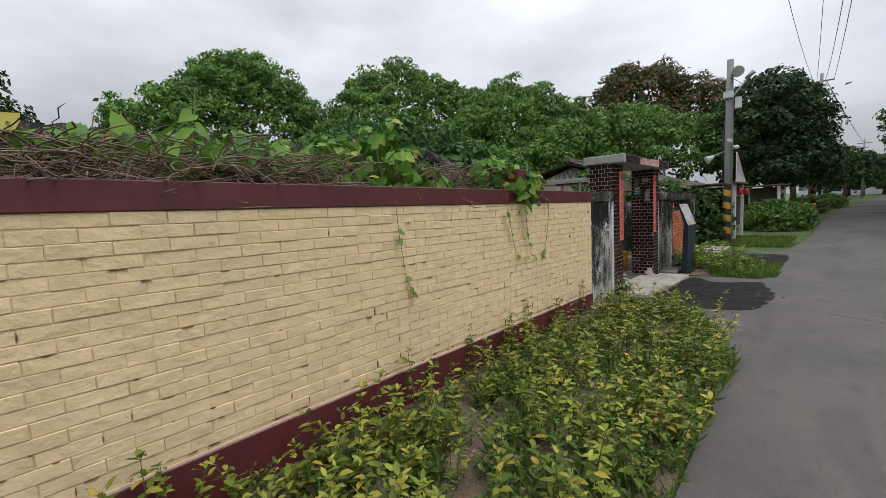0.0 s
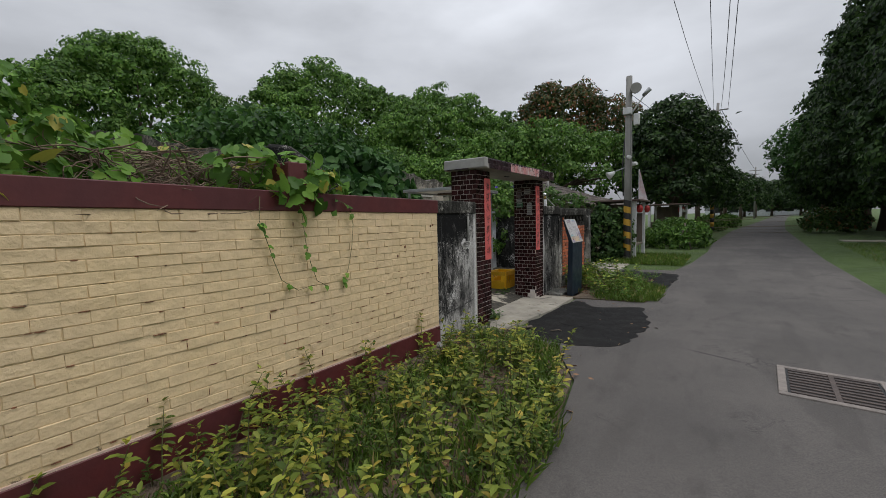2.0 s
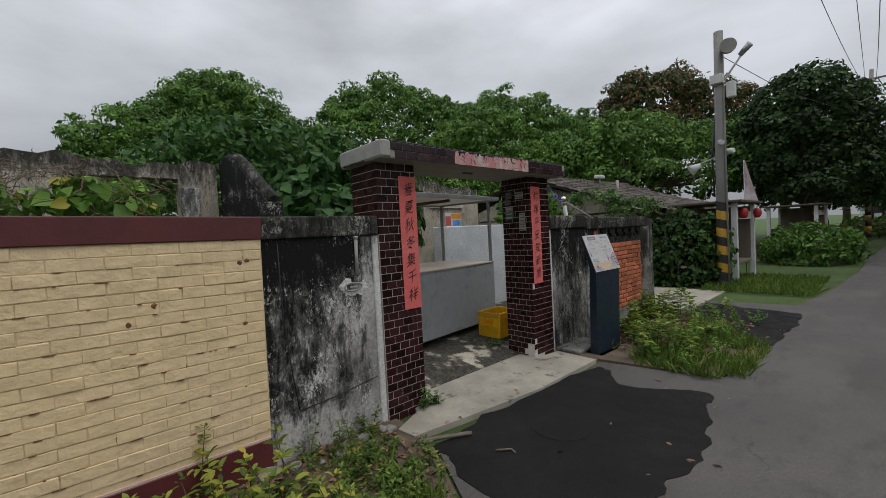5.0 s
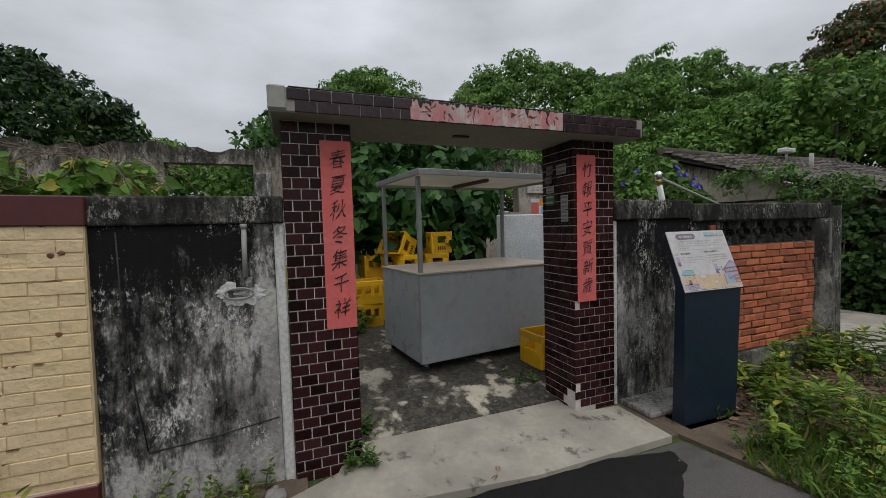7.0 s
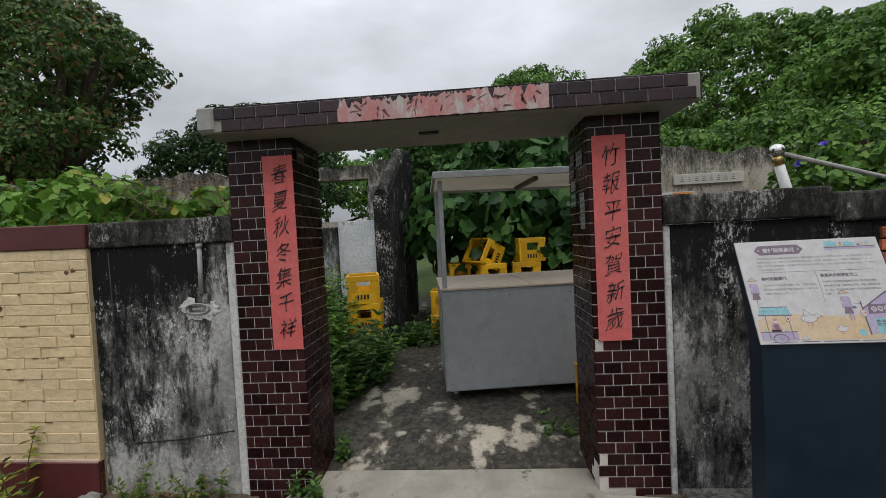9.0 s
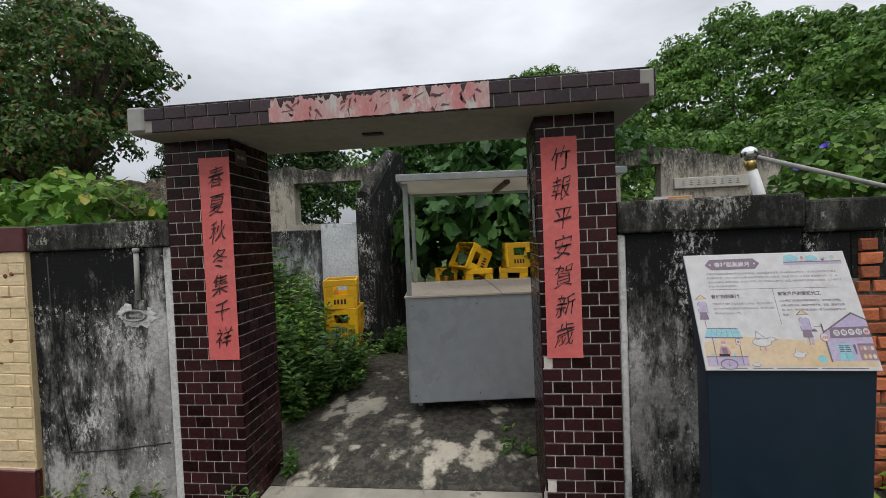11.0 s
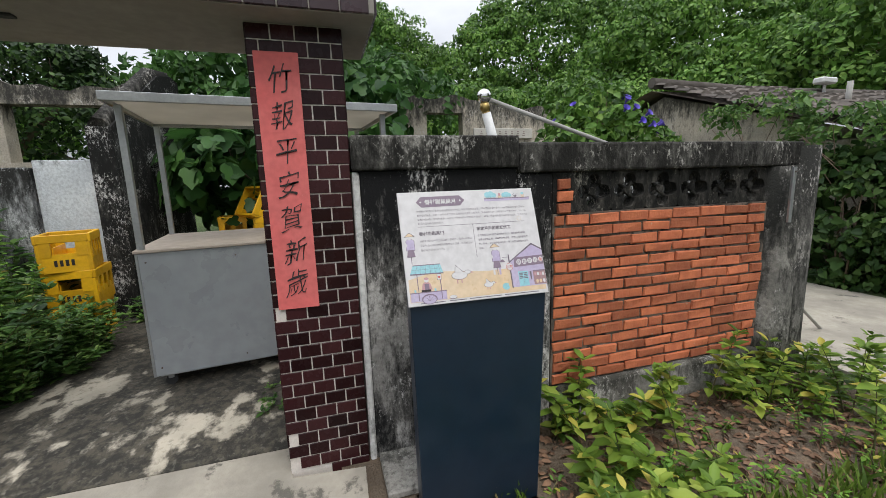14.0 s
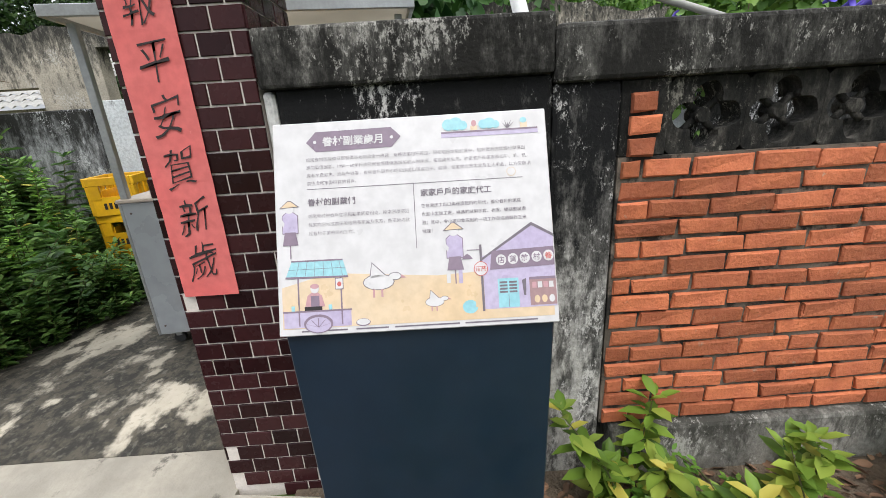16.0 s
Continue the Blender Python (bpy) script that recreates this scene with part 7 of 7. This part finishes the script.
tree("olive_tree", (-14.5, -8.5, 0), [((0, -0.6, 8.0), (2.6, 2.4, 2.2)), ((2.2, 3.0, 6.9), (2.2, 2.0, 1.5)), ((1.0, 2.0, 9.0), (2.2, 2.0, 1.5)), ((-1.0, -3.4, 7.2), (2.8, 2.6, 2.2)), ((2.6, -1.6, 5.4), (2.2, 2.0, 1.5)), ((3.2, 2.0, 4.6), (2.0, 1.9, 1.2)), ((3.2, 0.2, 3.2), (2.2, 2.2, 1.2)), ((2.6, -3.0, 3.4), (2.2, 2.0, 1.4)), ((2.2, 4.4, 7.8), (1.9, 1.7, 1.4)), ((2.8, 3.9, 5.4), (1.7, 1.5, 1.1)), ((-0.5, 0.6, 10.4), (2.2, 2.2, 1.4)), ((0.4, -2.0, 5.4), (2.4, 2.2, 1.6))], M["lf_olive"], "big tree with olive and rusty leaves, sky showing through", 121, 0.38, 0.17, 2.2, 60, 0.34, droop=0.6)
tree("low_tree", (-33, -4, 0), [((0, 0, 5.6), (4.0, 5.0, 3.4)), ((0, 8, 4.6), (4.0, 4.5, 2.6)), ((0, -8, 5.0), (4, 4.5, 3))], M["lf_dome"], "distant low green trees behind the ruins", 122, 0.25, 0.36, 1.1, 28, 0.5)
tree("palm_clump", (-38, 26, 0), [((0, 0, 10.5), (1.6, 1.6, 1.2))], M["lf_fern"], "distant palm top between the domed trees", 123, 0.2, 0.9, 3, 14, 0.5, "blade", -0.8, 0.5)
tree("back_tree", (-23, -4.6, 0), [((0, 0, 6.8), (3.6, 3.2, 3.0)), ((1.0, 3.0, 5.2), (2.6, 2.4, 2.6)), ((0.5, -3.0, 5.6), (2.8, 3.0, 2.8)), ((1.2, 0.6, 3.6), (2.6, 3.6, 2.0))], M["lf_dark"], "dense dark tree beyond the ruined yard", 124, 0.28, 0.22, 1.9, 50, 0.42)
leafy_mound("yard_creeper", [((-4.9, 1.6, 1.55), (1.0, 1.3, 1.0)), ((-4.6, 3.0, 1.62), (0.85, 1.05, 0.98)), ((-5.3, 0.1, 1.45), (1.1, 1.3, 0.9)), ((-4.3, 3.9, 1.55), (0.6, 0.6, 0.75))], M["lf_vine"], "lobed", 0.12, 59, "big heap of bright creeper in the yard", per_m2=15, each=11, spread=0.13)
# hedges by the lane
leafy_mound("lane_hedge", [((-0.7, 22.6, 0.5), (1.2, 1.5, 0.75)), ((-0.9, 24.6, 0.5), (1.2, 1.4, 0.7))], M["lf_glory"], "oval", 0.16, 130, "bright clipped hedge beside the lane", per_m2=14, each=12, spread=0.12, category="hedge")
leafy_mound("lane_hedge", [((0.2, 40, 0.5), (1.0, 2.5, 0.7)), ((1.4, 50, 0.5), (1.0, 3.5, 0.7))], M["lf_glory"], "oval", 0.22, 131, "green hedge beside the lane", per_m2=6, each=12, spread=0.14, category="hedge")
leafy_mound("lawn_shrub", [((6.3, 36.5, 0.7), (1.1, 1.6, 0.85)), ((7.3, 37.5, 0.7), (1.2, 1.5, 0.8))], M["lf_olive"], "oval", 0.2, 132, "round dark shrub on the lawn edge", per_m2=9, each=12, spread=0.16, category="shrub")
solid("garden_stake", tube([(-0.1, 21.3, 0.0), (-0.35, 21.5, 1.1)], 0.03, 6), M["oldwood"], "pale wooden stake leaning on the hedge", "stake")
solid("garden_stake", tube([(-0.55, 21.25, 0.0), (-0.4, 21.5, 0.8)], 0.025, 6), M["oldwood"], "pale wooden stake leaning on the hedge", "stake")
solid("lawn_path", box(5.6, 60, 27.6, 28.6, -0.02, 0.03), M["apron"], "pale concrete path crossing the lawn", "pavement", "structure")
for i, (x, y) in enumerate(((6, 132), (12, 138), (18, 140), (25, 136), (1, 128))):
    tree("end_tree", (x, y, 0), [((0, 0, 5.0), (4.2, 4.2, 4.0)), ((2.0, 0, 3.0), (3.5, 3.0, 2.6))], M["lf_dark"], "distant dark tree closing the end of the lane", 140 + i, 0.3, 0.6, 0.8, 26, 0.7, group="avenue trees")
gatefar = thing("far_building", pose(11, 150, 0), "distant low pale building closing the lane", "building")
part("wall", box(-14, 14, 0, 8, 0, 4.5), M["whitewash"], gatefar)
part("roof", box(-14.5, 14.5, -0.5, 8.5, 4.5, 5.0), M["cement"], gatefar)
for k in range(6):
    part("window", box(-12 + k * 4.2, -10 + k * 4.2, -0.05, 0.02, 1.2, 3.0), M["black"], gatefar)

# ---- pieces: bricks, tiles, pierced blocks ----
def brick_mesh(name, ly, lz, dx, material, b=0.004, wobble=0.0015):
    """A brick face along y, its front at x = 0, with worn edges."""
    bm = bmesh.new()
    j = lambda: random.uniform(-wobble, wobble)
    back = [bm.verts.new((-dx, y, z)) for y, z in ((-ly / 2, -lz / 2), (ly / 2, -lz / 2), (ly / 2, lz / 2), (-ly / 2, lz / 2))]
    rim = [bm.verts.new((-b, y + j(), z + j())) for y, z in ((-ly / 2, -lz / 2), (ly / 2, -lz / 2), (ly / 2, lz / 2), (-ly / 2, lz / 2))]
    top = [bm.verts.new((j(), y * (ly - 2 * b) / ly, z * (lz - 2 * b) / lz)) for y, z in ((-ly / 2, -lz / 2), (ly / 2, -lz / 2), (ly / 2, lz / 2), (-ly / 2, lz / 2))]
    bm.faces.new(top)
    for a, c in ((rim, top), (back, rim)):
        for k in range(4):
            bm.faces.new((a[k], a[(k + 1) % 4], c[(k + 1) % 4], c[k]))
    me = bpy.data.meshes.new(name)
    bm.to_mesh(me)
    bm.free()
    me.materials.append(material)
    return me


def pieces(name, parent, meshes, places):
    for i, (k, m) in enumerate(places):
        ob = bpy.data.objects.new(name, meshes[k])
        scene.collection.objects.link(ob)
        ob.parent = parent
        ob.matrix_basis = m


def joined(name, parent, meshes, places, material, label=""):
    vs, fs = [], []
    for k, m in places:
        me, o = meshes[k], len(vs)
        vs += [tuple(m @ v.co) for v in me.vertices]
        fs += [[o + i for i in p.vertices] for p in me.polygons]
    me = bpy.data.meshes.new(name)
    me.from_pydata(vs, [], fs)
    me.materials.append(material)
    ob = new(name, me)
    ob.parent = parent
    tagged(ob, label, kind="stuff")


BL, BH = 0.226, 0.0675
BRICKS = [brick_mesh("brick", BL - 0.0016 - 0.0009 * (k % 3), BH - 0.003 - 0.0013 * (k % 2), 0.014, M["yellow"], 0.0030, 0.0030) for k in range(6)]
HALVES = [brick_mesh("brick", BL / 2 - 0.005, BH - 0.005, 0.012, M["yellow"], 0.0045, 0.0025) for k in range(2)]
near, rest = [], []
skirt_h = lambda y: float(np.interp(y, [-0.5, 1.0, 2.5, 4.0, 5.705], [0.275, 0.28, 0.275, 0.27, 0.262]))
for r in range(20):
    z = 1.595 - BH * (r + 0.5)
    y = 5.70 - (BL / 2 if r % 2 else 0)
    if r % 2 and z - BH / 2 > skirt_h(5.6) + 0.012:
        near.append((6 + r % 2, pose(W + random.uniform(-0.001, 0.002), 5.70 - BL / 4, z)))
    while y > -2.2:
        c = y - BL / 2
        if z - BH / 2 > skirt_h(c) + 0.012:
            item = (random.randrange(6), pose(W + random.uniform(-0.001, 0.0045), c, z + random.uniform(-0.001, 0.001) + 0.0035 * noise.noise((c * 0.9, r * 0.35, 2)), random.uniform(-0.7, 0.7), random.uniform(-1.3, 1.3), random.uniform(-0.5, 0.5)))
            (near if c > 2.55 else rest).append(item)
        y -= BL
pieces("brick", wall_y, BRICKS + HALVES, near[:300])
joined("brick_courses", wall_y, BRICKS + HALVES, rest + near[300:], M["yellow"])

# spots along the joints where the paint flaked off
chips = bmesh.new()
for i in range(170):
    cy = 5.6 - 5.8 * random.random() ** 1.2
    row = 19 - int(18 * random.random() ** 1.5)
    cz = 1.595 - BH * row
    if cz < skirt_h(cy) + 0.03:
        continue
    upright = random.random() < 0.18
    a, c = random.uniform(0.006, 0.034), random.uniform(0.0016, 0.004)
    if upright:
        a, c, cz = c, random.uniform(0.012, 0.03), cz + BH / 2
        cy = 5.70 - BL * round((5.70 - cy) / BL) - (BL / 2 if row % 2 == 0 else 0)
    ring = [(cy + a * math.cos(t) * random.uniform(0.5, 1.2), cz + c * math.sin(t) * random.uniform(0.4, 1.3)) for t in [k * math.tau / 9 for k in range(9)]]
    hi = [chips.verts.new((W + 0.0065, p, q)) for p, q in ring]
    lo = [chips.verts.new((W - 0.006, p, q)) for p, q in ring]
    chips.faces.new(hi)
    for k in range(9):
        chips.faces.new((lo[k], lo[(k + 1) % 9], hi[(k + 1) % 9], hi[k]))
tagged(part("bare_spot", chips, M["brick_bare"], wall_y, "dark spots where the paint flaked off"), kind="stuff")

# orange brick panel: hand-laid, worn, with ragged ends
RBH = 0.0685
RLEN = [0.205, 0.198, 0.192, 0.180, 0.150, 0.098, 0.080, 0.062]
RB = []
for k, ln in enumerate(RLEN):
    for q in range(3):
        RB.append(brick_mesh("brick", ln, RBH - 0.011 - 0.0025 * q, 0.032, M["orange_brick"], 0.005, 0.0045))
out = []


def lay(k, y, z):
    out.append((k * 3 + random.randrange(3), pose(-1.85 + random.uniform(-0.003, 0.005), y, z + random.uniform(-0.002, 0.002), random.uniform(-1.3, 1.3), random.uniform(-1.5, 1.5), random.uniform(-1.2, 1.2))))


for r in range(15):
    z = 1.294 - RBH * (r + 0.5)
    y = 10.25 + random.uniform(-0.004, 0.012)
    first = (6, 3, 5, 0)[r % 4] if r % 2 else (7, 6, 5)[r % 3]
    for step in range(14):
        k = first if step == 0 else random.choices((0, 1, 2, 3, 4, 5), (5, 5, 4, 2, 1, 0.6))[0]
        if y + RLEN[k] > 11.88:
            k = next((j for j in range(8) if y + RLEN[j] <= 11.885), None)
            if k is None:
                break
        lay(k, y + RLEN[k] / 2, z)
        y += RLEN[k] + random.uniform(0.007, 0.014)
for r in range(3):
    lay(5 if r % 2 else 6, 10.31 + 0.01 * (r % 2), 1.33 + r * 0.066)
pieces("brick", brick_w, RB, out)


def pierced_block():
    """A square cement block with a four-petal opening."""
    bm = bmesh.new()
    s, n = 0.123, 48
    rings = []
    for x in (0.0, -0.09):
        o, q = [], []
        for k in range(n):
            a = (k + 0.5) * math.tau / n
            m = max(abs(math.cos(a)), abs(math.sin(a)))
            o.append(bm.verts.new((x, s * math.cos(a) / m, s * math.sin(a) / m * 0.93)))
            r = (0.058 + 0.052 * abs(math.cos(2 * a)) ** 0.9) * (1 + 0.10 * noise.noise((3 * math.cos(a), 3 * math.sin(a), 0)))
            q.append(bm.verts.new((x, r * math.cos(a), r * math.sin(a) * 0.93)))
        rings.append((o, q))
    (o0, q0), (o1, q1) = rings
    for k in range(n):
        j = (k + 1) % n
        for f in ((o0[k], o0[j], q0[j], q0[k]), (q0[k], q0[j], q1[j], q1[k]), (o1[j], o1[k], q1[k], q1[j]), (o0[j], o0[k], o1[k], o1[j])):
            bm.faces.new(f)
    # a small boss in the middle on four thin ribs
    tube([(-0.07, 0, 0), (-0.012, 0, 0)], [0.03, 0.022], 10, bm)
    for t in (45, 135, 225, 315):
        a = radians(t)
        tube([(-0.04, 0.02 * math.cos(a), 0.02 * math.sin(a)), (-0.04, 0.07 * math.cos(a), 0.065 * math.sin(a))], 0.012, 6, bm)
    bmesh.ops.recalc_face_normals(bm, faces=bm.faces)
    me = bpy.data.meshes.new("pierced_block")
    bm.to_mesh(me)
    bm.free()
    me.materials.append(M["mould_black"])
    return me


pb = pierced_block()
pieces("pierced_block", brick_w, [pb], [(0, pose(-1.875, 10.52 + k * 0.2475, 1.413, 0, 0, 0)) for k in range(6)])


# pillar tiles: a row of whole tiles, then a row that begins and ends with half tiles
TH, TW = 0.0663, 0.40 / 4
TILES = [brick_mesh("tile", TW - 0.0065, TH - 0.0065, 0.010, M["tile"], 0.0018, 0.0004), brick_mesh("tile", TW / 2 - 0.0065, TH - 0.0065, 0.010, M["tile"], 0.0018, 0.0004)]


def tile_face(origin, turn, rows, skip=None, start=0):
    """Tiles over a face 0.40 m wide; origin is its lower corner, turned about z."""
    got = []
    base = Matrix.Translation(origin) @ pose(0, 0, 0, 0, 0, turn)
    for r in range(start, rows):
        z = TH * (r + 0.5)
        cells = [(0, TW * (k + 0.5)) for k in range(4)] if r % 2 == 0 else [(1, TW / 4)] + [(0, TW * (k + 1)) for k in range(3)] + [(1, TW * 3.75)]
        for k, y in cells:
            if skip and skip(y, z):
                continue
            got.append((k, base @ pose(0.006 + random.uniform(-0.0006, 0.0006), y, z, 0, random.uniform(-0.5, 0.5), random.uniform(-0.4, 0.4))))
    return got


def chipped(y, z):
    return (z < 0.33 and y < 0.05 and noise.noise((0, y * 9, z * 14)) > -0.2) or (z < 0.07 and y < 0.22) or (0.78 < z < 0.9 and y < 0.04)


tiles_l = tile_face((GX - 0.004, GY0, 0.0), 0, 33) + tile_face((GX - 0.002, GY1 - 0.004, 0.0), 90, 33)
pieces("tile", pillar_l, TILES, tiles_l[:300])
joined("tile_rest", pillar_l, TILES, tiles_l[300:] + tile_face((GX - 0.40, GY0 + 0.004, 0.0), -90, 33, None, 24), M["tile_rest"])
tiles_r = tile_face((GX - 0.004, 8.75, 0.0), 0, 33, chipped) + tile_face((GX - 0.40, 8.754, 0.0), -90, 33, lambda y, z: z < 0.2 and y > 0.24 + 0.6 * z)
pieces("tile", pillar_r, TILES, tiles_r[:300])
joined("tile_rest", pillar_r, TILES, tiles_r[300:] + tile_face((GX - 0.002, 9.146, 0.0), 90, 33, None, 24), M["tile_rest"])

# lintel tiles, two courses on the front and the ends
LT = [brick_mesh("tile", 0.113, 0.0615, 0.012, M["tile_lintel"], 0.003, 0.0008), brick_mesh("tile", 0.053, 0.0615, 0.012, M["tile_lintel"], 0.003, 0.0008)]
lt = []
for r in range(2):
    y = 6.74 - (0.04 if r else 0)
    while y + 0.12 <= 9.30:
        lt.append((0, pose(-1.692, y + 0.06, 2.19 + 0.034 + r * 0.0665, random.uniform(-0.4, 0.4))))
        y += 0.12
    x = -1.70
    while x - 0.12 > -2.35:
        lt.append((0, pose(x - 0.06, 9.291, 2.224 + r * 0.0665, 0, 0, 90)))
        if r and x < -2.0 or (r == 0 and -2.2 < x < -1.9):
            lt.append((0, pose(x - 0.06, 6.604, 2.224 + r * 0.0665, 0, 0, -90)))
        x -= 0.12
pieces("tile", lintel, LT, lt)
